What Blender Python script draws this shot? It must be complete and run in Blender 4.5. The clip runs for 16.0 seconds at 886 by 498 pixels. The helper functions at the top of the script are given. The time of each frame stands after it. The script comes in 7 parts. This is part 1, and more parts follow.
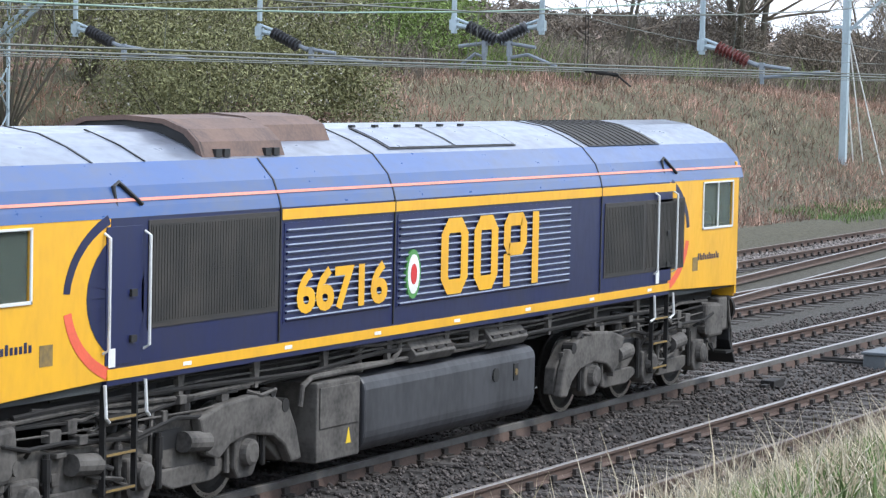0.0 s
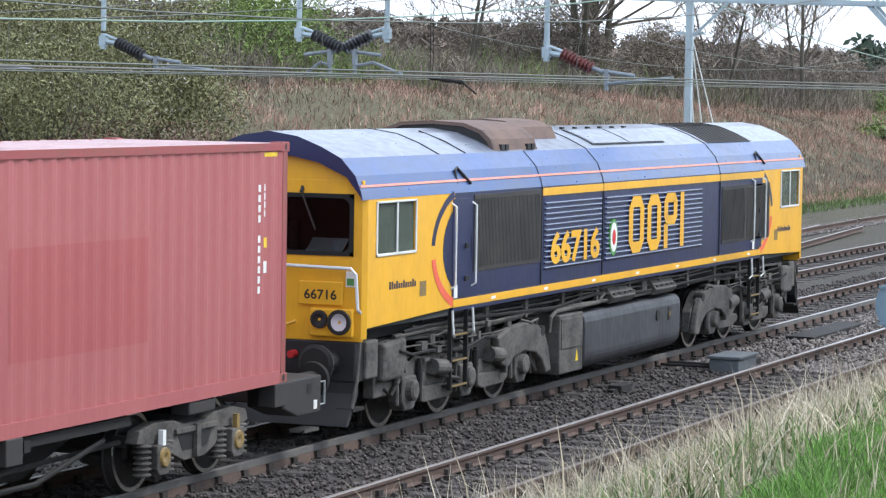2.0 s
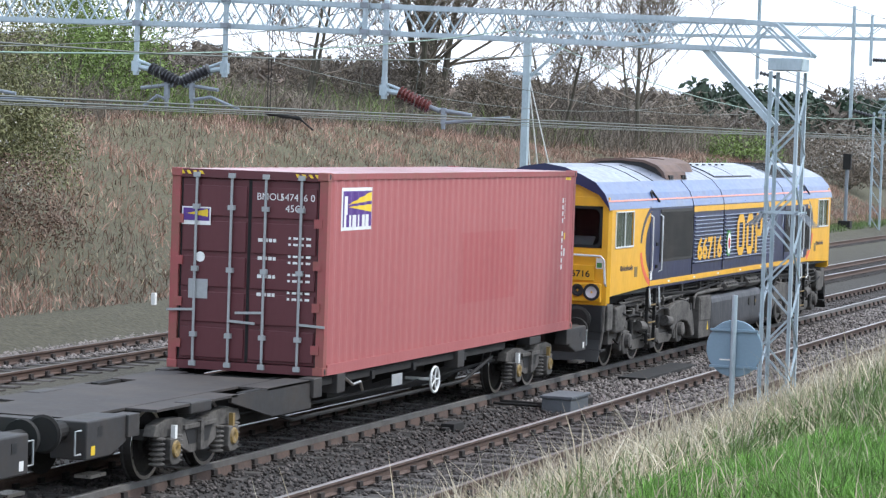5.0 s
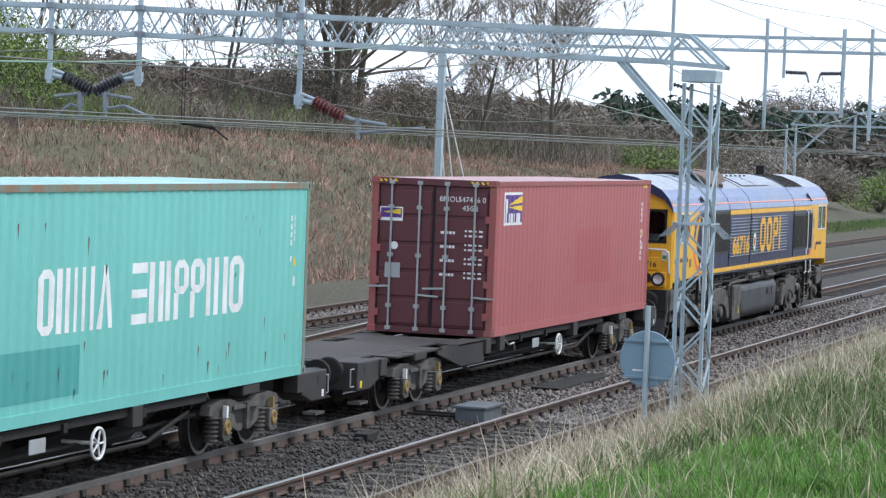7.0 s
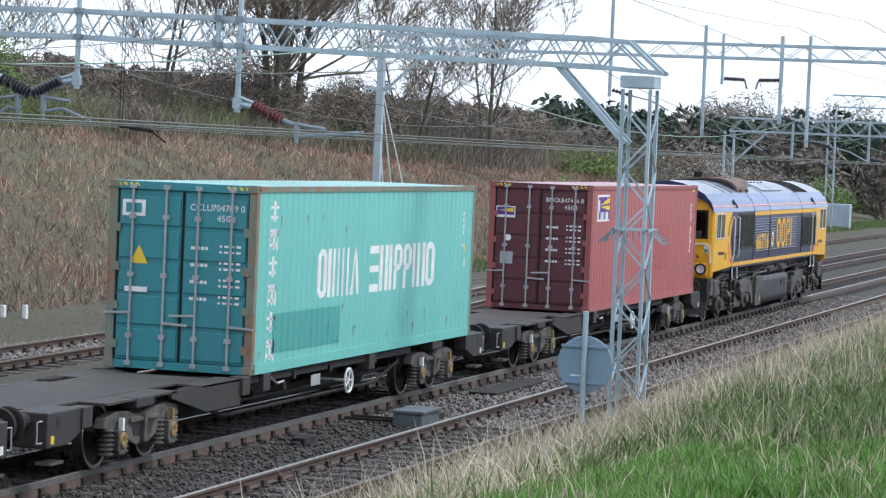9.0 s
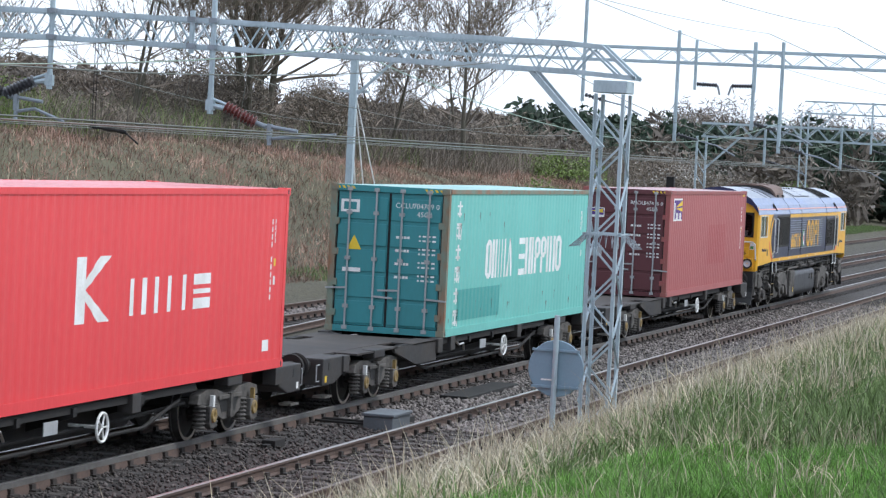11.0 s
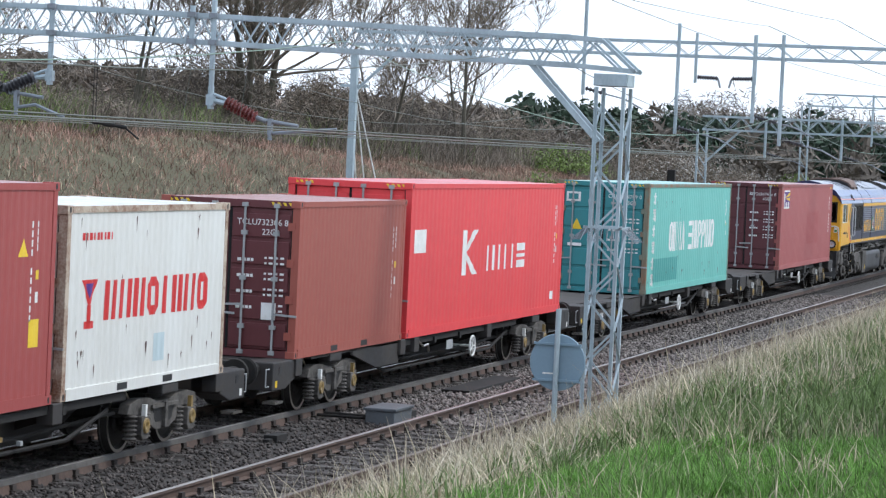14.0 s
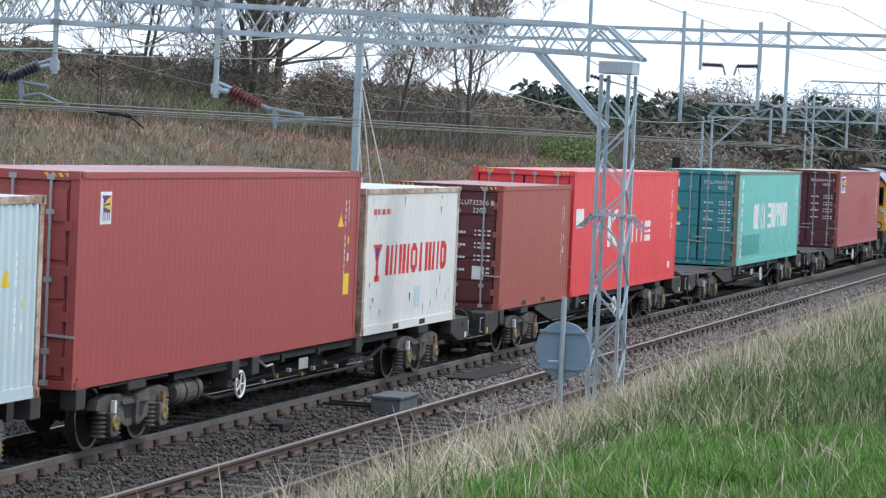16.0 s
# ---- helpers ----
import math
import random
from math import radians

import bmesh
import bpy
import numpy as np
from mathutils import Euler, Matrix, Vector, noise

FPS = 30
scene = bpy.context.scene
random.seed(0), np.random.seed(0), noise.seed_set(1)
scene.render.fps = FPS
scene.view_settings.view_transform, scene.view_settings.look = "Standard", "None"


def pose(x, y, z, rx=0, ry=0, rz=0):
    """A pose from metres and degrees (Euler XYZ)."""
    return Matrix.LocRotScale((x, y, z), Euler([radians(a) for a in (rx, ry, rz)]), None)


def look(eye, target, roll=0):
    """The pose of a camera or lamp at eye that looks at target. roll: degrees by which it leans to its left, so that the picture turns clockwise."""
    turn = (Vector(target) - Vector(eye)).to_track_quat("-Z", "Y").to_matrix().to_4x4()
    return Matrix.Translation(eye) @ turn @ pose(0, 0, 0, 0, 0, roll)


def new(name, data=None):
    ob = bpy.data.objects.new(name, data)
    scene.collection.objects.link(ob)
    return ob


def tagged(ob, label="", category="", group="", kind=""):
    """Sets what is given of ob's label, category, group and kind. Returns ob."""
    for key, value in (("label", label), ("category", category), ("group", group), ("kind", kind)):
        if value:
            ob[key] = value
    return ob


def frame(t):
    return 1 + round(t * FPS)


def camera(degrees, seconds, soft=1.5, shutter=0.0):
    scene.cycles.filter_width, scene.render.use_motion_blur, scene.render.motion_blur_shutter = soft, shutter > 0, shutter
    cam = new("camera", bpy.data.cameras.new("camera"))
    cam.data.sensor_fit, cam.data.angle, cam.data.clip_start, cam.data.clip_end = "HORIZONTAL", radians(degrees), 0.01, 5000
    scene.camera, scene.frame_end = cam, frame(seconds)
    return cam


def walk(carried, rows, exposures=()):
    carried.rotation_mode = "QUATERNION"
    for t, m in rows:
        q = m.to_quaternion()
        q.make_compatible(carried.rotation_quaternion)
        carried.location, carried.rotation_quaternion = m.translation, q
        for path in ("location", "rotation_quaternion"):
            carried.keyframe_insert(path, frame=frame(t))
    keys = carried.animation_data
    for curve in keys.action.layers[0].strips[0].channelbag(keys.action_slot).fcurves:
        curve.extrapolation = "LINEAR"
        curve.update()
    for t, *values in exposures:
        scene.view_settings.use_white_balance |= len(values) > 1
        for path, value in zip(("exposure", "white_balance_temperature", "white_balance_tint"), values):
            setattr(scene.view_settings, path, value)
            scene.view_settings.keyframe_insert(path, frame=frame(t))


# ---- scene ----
EYE = Vector((-39.94, -15.90, 4.54))
PATH = [(0.0, 64.126, -3.507, 1.244), (0.5, 64.757, -3.522, 1.455), (1.0, 64.958, -3.525, 1.412), (1.5, 65.289, -3.482, 1.221), (2.0, 67.259, -3.285, 0.855), (2.5, 68.672, -2.914, 1.246), (3.0, 69.619, -2.725, 1.533), (3.5, 70.31, -2.594, 1.597), (3.7, 70.309, -2.556, 1.676), (5.8, 71.227, -2.386, 2.083), (6.0, 71.56, -2.405, 2.013), (6.5, 71.838, -2.271, 1.999), (7.0, 72.385, -2.173, 2.132), (7.5, 72.949, -2.132, 2.304), (8.0, 73.228, -2.245, 2.265), (8.5, 73.752, -2.166, 2.262), (9.0, 73.647, -2.029, 2.434), (9.2, 73.704, -2.079, 2.587), (11.5, 74.267, -1.923, 2.852), (12.0, 74.232, -1.96, 2.735), (12.5, 74.267, -1.984, 2.549), (13.0, 74.331, -1.981, 2.448), (13.5, 74.385, -1.953, 2.413), (14.0, 74.204, -2.056, 2.639), (14.5, 74.182, -2.057, 2.617), (15.0, 74.315, -2.133, 2.659), (15.5, 74.332, -2.226, 2.572), (16.0, 74.105, -2.306, 2.489)]
TRAIN = [(0.0, -56.45), (0.5, -53.43), (1.0, -50.2), (1.5, -47.24), (2.0, -43.99), (2.5, -40.98), (3.0, -37.71), (3.5, -34.69), (3.7, -33.44), (5.8, -20.12), (6.0, -18.87), (6.5, -15.86), (7.0, -12.58), (7.5, -9.56), (8.0, -6.27), (8.5, -3.24), (9.0, 0.0), (9.2, 1.31), (11.5, 15.56), (12.0, 18.86), (12.5, 21.87), (13.0, 25.18), (13.5, 28.21), (14.0, 31.47), (14.5, 34.54), (15.0, 37.85), (15.5, 40.86), (16.0, 44.18)]


def aim(az, el):
    a, e = radians(az), radians(el)
    return EYE + 50 * Vector((math.sin(a) * math.cos(e), math.cos(a) * math.cos(e), math.sin(e)))


cam = camera(18.03, 16.0, soft=1.3)
walk(cam, [(t, look(EYE, aim(az, el), roll)) for t, az, el, roll in PATH], [(0.0, 0.99, 6080, 9), (3.7, 0.94, 6080, 9), (6.3, 0.98, 6080, 9), (7.0, 0.66, 6080, 9), (13.5, 0.62, 6080, 9), (15.0, 0.53, 6080, 9), (16.0, 0.53, 6080, 9)])

# ---- light: thin bright overcast, soft sun from behind the camera's shoulder ----
SUN_EL, SUN_AZ = 52.0, 155.0      # degrees; azimuth from +y towards +x
world = bpy.data.worlds.new("sky")
scene.world = world
world.use_nodes = True
wn = world.node_tree
sky = wn.nodes.new("ShaderNodeTexSky")
sky.sky_type, sky.sun_disc = "NISHITA", False
sky.sun_elevation, sky.sun_rotation = radians(SUN_EL), radians(SUN_AZ)
mixs = wn.nodes.new("ShaderNodeMix")
mixs.data_type = "RGBA"
mixs.inputs[0].default_value = 0.82
wn.links.new(sky.outputs[0], mixs.inputs[6])
mixs.inputs[7].default_value = (9.0, 9.7, 11.0, 1)
wn.links.new(mixs.outputs[2], wn.nodes["Background"].inputs[0])
wn.nodes["Background"].inputs[1].default_value = 0.1
sun = new("sun", bpy.data.lights.new("sun", "SUN"))
sun.data.energy, sun.data.angle, sun.data.color = 1.5, radians(14), (1.0, 0.97, 0.92)
sa, se = radians(SUN_AZ), radians(SUN_EL)
sun.matrix_world = look((0, 0, 60), Vector((0, 0, 60)) - Vector((math.sin(sa) * math.cos(se), math.cos(sa) * math.cos(se), math.sin(se))))


# ---- materials ----
def mat(name, col, rough=0.6, metal=0.0, dirt=None, amount=0.35, scale=2.0, fine=30.0, bump=0.0, bump_scale=60.0, vary=0.0, stretch=(1, 1, 1), island=False, coat=0.0, spec=0.5):
    m = bpy.data.materials.new(name)
    m.use_nodes = True
    nt = m.node_tree
    n, l = nt.nodes, nt.links
    b = n["Principled BSDF"]
    b.inputs["Roughness"].default_value, b.inputs["Metallic"].default_value = rough, metal
    b.inputs["Specular IOR Level"].default_value = spec
    b.inputs["Coat Weight"].default_value = coat
    b.inputs["Coat Roughness"].default_value = 0.15
    tc, mp = n.new("ShaderNodeTexCoord"), n.new("ShaderNodeMapping")
    mp.inputs["Scale"].default_value = stretch
    l.new(tc.outputs["Object"], mp.inputs[0])
    big, small = n.new("ShaderNodeTexNoise"), n.new("ShaderNodeTexNoise")
    for q, s in ((big, scale), (small, fine)):
        q.inputs["Scale"].default_value, q.inputs["Detail"].default_value = s, 5
        l.new(mp.outputs[0], q.inputs["Vector"])
    add = n.new("ShaderNodeMath")
    add.operation = "MULTIPLY_ADD"
    l.new(small.outputs[0], add.inputs[0])
    add.inputs[1].default_value = 0.5
    l.new(big.outputs[0], add.inputs[2])
    ramp = n.new("ShaderNodeMapRange")
    ramp.inputs[1].default_value, ramp.inputs[2].default_value = 0.62, 0.98
    ramp.inputs[3].default_value, ramp.inputs[4].default_value = 0.0, amount
    l.new(add.outputs[0], ramp.inputs[0])
    mx = n.new("ShaderNodeMix")
    mx.data_type = "RGBA"
    l.new(ramp.outputs[0], mx.inputs[0])
    mx.inputs[6].default_value = (*col, 1)
    mx.inputs[7].default_value = (*(dirt or [c * 0.55 for c in col]), 1)
    out = mx.outputs[2]
    if vary:
        src = n.new("ShaderNodeNewGeometry").outputs["Random Per Island"] if island else n.new("ShaderNodeObjectInfo").outputs["Random"]
        mr = n.new("ShaderNodeMapRange")
        mr.inputs[3].default_value, mr.inputs[4].default_value = 1 - vary, 1 + vary
        l.new(src, mr.inputs[0])
        hsv = n.new("ShaderNodeHueSaturation")
        l.new(mr.outputs[0], hsv.inputs["Value"])
        l.new(out, hsv.inputs["Color"])
        out = hsv.outputs[0]
    l.new(out, b.inputs["Base Color"])
    rr = n.new("ShaderNodeMapRange")
    rr.inputs[3].default_value, rr.inputs[4].default_value = max(0.03, rough - 0.1), min(1, rough + 0.15)
    l.new(small.outputs[0], rr.inputs[0])
    l.new(rr.outputs[0], b.inputs["Roughness"])
    if bump:
        nb, bp = n.new("ShaderNodeTexNoise"), n.new("ShaderNodeBump")
        nb.inputs["Scale"].default_value, nb.inputs["Detail"].default_value = bump_scale, 4
        l.new(tc.outputs["Object"], nb.inputs["Vector"])
        bp.inputs["Strength"].default_value, bp.inputs["Distance"].default_value = min(1, bump * 20), bump
        l.new(nb.outputs[0], bp.inputs["Height"])
        l.new(bp.outputs[0], b.inputs["Normal"])
    return m


NAVY = mat("navy_paint", (0.012, 0.018, 0.075), 0.32, dirt=(0.03, 0.03, 0.05), amount=0.5, scale=1.2, fine=14, stretch=(1, 1, 0.35))
BLUE = mat("roof_blue_paint", (0.024, 0.075, 0.24), 0.3, coat=0.35, dirt=(0.10, 0.11, 0.14), amount=0.6, scale=1.3, fine=9, stretch=(0.5, 1, 1))
# roof blue paled to grey: the sky's reflection sits in the base colour
ROOF = mat("grimy_roof_sky_sheen", (0.165, 0.19, 0.245), 0.3, coat=0.4, dirt=(0.09, 0.09, 0.11), amount=0.7, scale=1.0, fine=8, stretch=(0.5, 1, 1))
YELLOW = mat("yellow_paint", (0.80, 0.42, 0.02), 0.36, dirt=(0.50, 0.25, 0.04), amount=0.35, scale=1.6, fine=12, stretch=(1, 1, 0.4))
PINK = mat("orange_red_paint", (0.80, 0.13, 0.07), 0.4)
PALE = mat("pale_pink_line", (0.75, 0.28, 0.20), 0.4)
WHITE = mat("white_paint", (0.80, 0.80, 0.78), 0.5, dirt=(0.4, 0.38, 0.33), amount=0.4, scale=3)
BLACK = mat("black_paint", (0.012, 0.012, 0.013), 0.55, dirt=(0.05, 0.045, 0.04), amount=0.4)
MESH = mat("grille_grey", (0.016, 0.015, 0.013), 0.6, dirt=(0.07, 0.06, 0.05), amount=0.6, scale=1.5, fine=40)
RUBBER = mat("black_rubber", (0.01, 0.01, 0.01), 0.8)
GRIME = mat("underframe_grime", (0.108, 0.098, 0.087), 0.78, dirt=(0.025, 0.022, 0.02), amount=0.9, scale=3.0, fine=18, bump=0.004, bump_scale=30)
DARK = mat("dark_underframe", (0.011, 0.010, 0.0095), 0.85, dirt=(0.028, 0.024, 0.02), amount=0.6, scale=2.5, fine=15)
TANK = mat("fuel_tank_paint", (0.055, 0.056, 0.062), 0.5, dirt=(0.02, 0.02, 0.022), amount=0.8, scale=1.6, fine=9, stretch=(1, 1, 0.5))
RUST = mat("rusted_steel", (0.155, 0.098, 0.075), 0.75, dirt=(0.085, 0.06, 0.055), amount=0.8, scale=3.0, fine=25)
STEEL = mat("bright_steel", (0.62, 0.60, 0.56), 0.28, 1.0, dirt=(0.3, 0.25, 0.2), amount=0.4)
WORN = mat("worn_wheel_steel", (0.035, 0.032, 0.03), 0.6, 0.2, dirt=(0.018, 0.016, 0.014), amount=0.7)
CHROME = mat("handrail_white", (0.72, 0.72, 0.70), 0.35)
SLATE = mat("slate_grey_wagon", (0.030, 0.028, 0.028), 0.65, dirt=(0.05, 0.04, 0.032), amount=0.8, scale=2.2, fine=14, bump=0.002)
DECK = mat("wagon_deck_brown", (0.034, 0.029, 0.027), 0.75, dirt=(0.07, 0.055, 0.045), amount=0.6, scale=1.5, fine=12)
BOX_YELLOW = mat("axlebox_yellow", (0.26, 0.17, 0.05), 0.6, dirt=(0.12, 0.09, 0.05), amount=0.8, scale=8)
GALV = mat("galvanised_steel", (0.42, 0.50, 0.54), 0.5, 0.25, dirt=(0.24, 0.29, 0.31), amount=0.6, scale=1.5, fine=20, stretch=(1, 1, 0.4))
GALV_DARK = mat("dull_galvanised", (0.26, 0.29, 0.32), 0.6, 0.3, dirt=(0.15, 0.16, 0.17), amount=0.6)
BROWN_GLAZE = mat("brown_glazed_porcelain", (0.16, 0.045, 0.04), 0.25)
GREY_GLAZE = mat("dark_porcelain", (0.045, 0.045, 0.05), 0.35)
WIRE = mat("weathered_copper_wire", (0.15, 0.16, 0.14), 0.6, 0.4)
VERDIGRIS = mat("verdigris_wire", (0.22, 0.31, 0.25), 0.6, 0.2)
RAIL_SIDE = mat("rail_web_rust", (0.105, 0.068, 0.052), 0.85, dirt=(0.05, 0.035, 0.03), amount=0.7, scale=4, fine=30)
RAIL_TOP = mat("polished_rail_head", (0.36, 0.34, 0.33), 0.4, 0.7, dirt=(0.16, 0.14, 0.12), amount=0.5, scale=0.6)
RAIL_DULL = mat("dull_rail_head", (0.13, 0.105, 0.09), 0.6, 0.3)
RAIL_FACE = mat("dusty_rail_face", (0.125, 0.118, 0.108), 0.6, 0.1, dirt=(0.06, 0.052, 0.045), amount=0.7, scale=2.0, fine=12)
SLEEPER = mat("weathered_sleeper", (0.062, 0.055, 0.05), 0.9, dirt=(0.05, 0.043, 0.038), amount=0.8, scale=4, vary=0.3, bump=0.004)
CHAIR = mat("rail_chair_iron", (0.035, 0.028, 0.024), 0.85, vary=0.3)
STONE = mat("ballast_stone", (0.086, 0.073, 0.067), 0.95, dirt=(0.045, 0.038, 0.034), amount=0.8, scale=1.5, vary=0.65, island=True)
STONE_PALE = mat("clean_ballast_stone", (0.205, 0.18, 0.165), 0.95, dirt=(0.10, 0.085, 0.078), amount=0.6, scale=1.5, vary=0.45, island=True)
SIGN_BACK = mat("sign_back_grey_blue", (0.20, 0.29, 0.36), 0.6, dirt=(0.15, 0.2, 0.24), amount=0.4)
CABIN = mat("grey_case_plastic", (0.105, 0.118, 0.13), 0.6, dirt=(0.06, 0.06, 0.06), amount=0.5)


def glass(name, col, rough=0.06, clear=0.75):
    m = bpy.data.materials.new(name)
    m.use_nodes = True
    b = m.node_tree.nodes["Principled BSDF"]
    b.inputs["Base Color"].default_value = (*col, 1)
    b.inputs["Roughness"].default_value = rough
    b.inputs["Transmission Weight"].default_value = clear
    b.inputs["IOR"].default_value = 1.25
    return m


GLASS = glass("cab_glass", (0.45, 0.53, 0.47), 0.05, 0.9)
SCREEN = glass("windscreen_glass", (0.28, 0.31, 0.33), 0.03, 1.0)
LENS = glass("lamp_lens", (0.9, 0.92, 0.95))
CAB_IN = mat("cab_interior", (0.05, 0.055, 0.055), 0.8)


def ground_mat():
    m = bpy.data.materials.new("trackside_ground")
    m.use_nodes = True
    nt = m.node_tree
    n, l = nt.nodes, nt.links
    b = n["Principled BSDF"]
    b.inputs["Roughness"].default_value = 0.95
    geo, sep = n.new("ShaderNodeNewGeometry"), n.new("ShaderNodeSeparateXYZ")
    l.new(geo.outputs["Position"], sep.inputs[0])
    nz = n.new("ShaderNodeTexNoise")
    nz.inputs["Scale"].default_value, nz.inputs["Detail"].default_value = 0.9, 6
    l.new(geo.outputs["Position"], nz.inputs["Vector"])
    wob = n.new("ShaderNodeMath")
    wob.operation = "MULTIPLY_ADD"
    l.new(nz.outputs[0], wob.inputs[0])
    wob.inputs[1].default_value = 2.2
    l.new(sep.outputs[1], wob.inputs[2])
    ramp = n.new("ShaderNodeValToRGB")
    e = ramp.color_ramp.elements
    mr = n.new("ShaderNodeMapRange")
    mr.inputs[1].default_value, mr.inputs[2].default_value = -20, 40
    l.new(wob.outputs[0], mr.inputs[0])
    stops = ((-20, (0.07, 0.10, 0.03)), (-4.6, (0.14, 0.125, 0.07)), (-3.9, (0.045, 0.038, 0.034)), (-0.6, (0.042, 0.036, 0.032)), (0.3, (0.03, 0.026, 0.024)), (11.2, (0.04, 0.035, 0.032)), (11.8, (0.13, 0.115, 0.105)), (12.2, (0.10, 0.095, 0.05)), (14.6, (0.13, 0.105, 0.065)), (15.6, (0.17, 0.11, 0.08)), (26, (0.15, 0.10, 0.07)), (30, (0.11, 0.10, 0.05)))
    for i, (y, c) in enumerate(stops):
        el = e[i] if i < 2 else e.new(0.5)
        el.position = (y + 20) / 60
        el.color = (*c, 1)
    l.new(mr.outputs[0], ramp.inputs[0])
    fn = n.new("ShaderNodeTexNoise")
    fn.inputs["Scale"].default_value, fn.inputs["Detail"].default_value = 9.0, 6
    l.new(geo.outputs["Position"], fn.inputs["Vector"])
    m2 = n.new("ShaderNodeMapRange")
    m2.inputs[1].default_value, m2.inputs[2].default_value, m2.inputs[3].default_value, m2.inputs[4].default_value = 0.25, 0.75, 0.5, 1.45
    l.new(fn.outputs[0], m2.inputs[0])
    hs = n.new("ShaderNodeHueSaturation")
    l.new(m2.outputs[0], hs.inputs["Value"])
    l.new(ramp.outputs[0], hs.inputs["Color"])
    l.new(hs.outputs[0], b.inputs["Base Color"])
    bp = n.new("ShaderNodeBump")
    bp.inputs["Strength"].default_value, bp.inputs["Distance"].default_value = 0.8, 0.06
    l.new(fn.outputs[0], bp.inputs["Height"])
    l.new(bp.outputs[0], b.inputs["Normal"])
    return m


GROUND = ground_mat()


# ---- mesh building ----
class Mesh:
    """Collects boxes, rods and prisms into one mesh."""

    def __init__(self):
        self.v, self.f = [], []

    def add(self, v, f):
        o = len(self.v)
        self.v += [tuple(p) for p in v]
        self.f += [tuple(i + o for i in q) for q in f]
        return self

    def box(self, x0, x1, y0, y1, z0, z1, m=None):
        v = [Vector((x, y, z)) for x in (x0, x1) for y in (y0, y1) for z in (z0, z1)]
        if m:
            v = [m @ p for p in v]
        return self.add(v, [(0, 1, 3, 2), (4, 6, 7, 5), (0, 4, 5, 1), (2, 3, 7, 6), (0, 2, 6, 4), (1, 5, 7, 3)])

    def rod(self, a, b, r, n=8, r2=None):
        a, b = Vector(a), Vector(b)
        d = b - a
        if d.length < 1e-6:
            return self
        q = d.to_track_quat("Z", "Y")
        r2 = r if r2 is None else r2
        v = []
        for p, s in ((a, r), (b, r2)):
            v += [p + q @ Vector((s * math.cos(2 * math.pi * i / n), s * math.sin(2 * math.pi * i / n), 0)) for i in range(n)]
        f = [(i, (i + 1) % n, n + (i + 1) % n, n + i) for i in range(n)]
        return self.add(v, f + [tuple(range(n - 1, -1, -1)), tuple(range(n, 2 * n))])

    def twig(self, a, b, r, r2, n=3):
        """An open tapering rod, for thin branches."""
        q = (b - a).to_track_quat("Z", "Y")
        v = [p + q @ Vector((s * math.cos(2 * math.pi * i / n), s * math.sin(2 * math.pi * i / n), 0)) for p, s in ((a, r), (b, r2)) for i in range(n)]
        return self.add(v, [(i, (i + 1) % n, n + (i + 1) % n, n + i) for i in range(n)])

    def tube(self, pts, r, n=6):
        """A bent rod of one piece through the points."""
        pts = [Vector(p) for p in pts]
        v, f = [], []
        a = None
        for i, p in enumerate(pts):
            d = (pts[min(i + 1, len(pts) - 1)] - pts[max(i - 1, 0)]).normalized()
            a = d.orthogonal().normalized() if a is None else (last.rotation_difference(d) @ a).normalized()
            last = d
            b = d.cross(a)
            v += [p + r * (math.cos(2 * math.pi * j / n) * a + math.sin(2 * math.pi * j / n) * b) for j in range(n)]
        for i in range(len(pts) - 1):
            f += [(i * n + j, i * n + (j + 1) % n, (i + 1) * n + (j + 1) % n, (i + 1) * n + j) for j in range(n)]
        k = (len(pts) - 1) * n
        return self.add(v, f + [tuple(range(n)), tuple(range(k, k + n))])

    def rings(self, a, b, prof, n=12):
        """A turned shape of one piece from a to b; prof gives (share of the way, radius)."""
        a, b = Vector(a), Vector(b)
        q = (b - a).to_track_quat("Z", "Y")
        v = [a + (b - a) * t + q @ Vector((r * math.cos(2 * math.pi * j / n), r * math.sin(2 * math.pi * j / n), 0)) for t, r in prof for j in range(n)]
        f = [(i * n + j, i * n + (j + 1) % n, (i + 1) * n + (j + 1) % n, (i + 1) * n + j) for i in range(len(prof) - 1) for j in range(n)]
        k = (len(prof) - 1) * n
        return self.add(v, f + [tuple(range(n)), tuple(range(k, k + n))])

    def bar(self, a, b, w, h):
        """A rectangular bar from a to b."""
        a, b = Vector(a), Vector(b)
        d = b - a
        m = Matrix.Translation(a) @ d.to_track_quat("X", "Z").to_matrix().to_4x4()
        return self.box(0, d.length, -w / 2, w / 2, -h / 2, h / 2, m)

    def prism(self, poly, axis, a, b):
        """A polygon pushed from a to b along an axis; poly gives the other two coordinates in order."""
        n = len(poly)
        ar = sum(poly[i][0] * poly[(i + 1) % n][1] - poly[(i + 1) % n][0] * poly[i][1] for i in range(n))
        if ar < 0:
            poly = poly[::-1]
        k = "xyz".index(axis)

        def put(p, w):
            q = list(p)
            q.insert(k, w)
            return q
        v = [put(p, a) for p in poly] + [put(p, b) for p in poly]
        f = [(i, (i + 1) % n, n + (i + 1) % n, n + i) for i in range(n)] + [tuple(range(n - 1, -1, -1)), tuple(range(n, 2 * n))]
        return self.add(v, f)

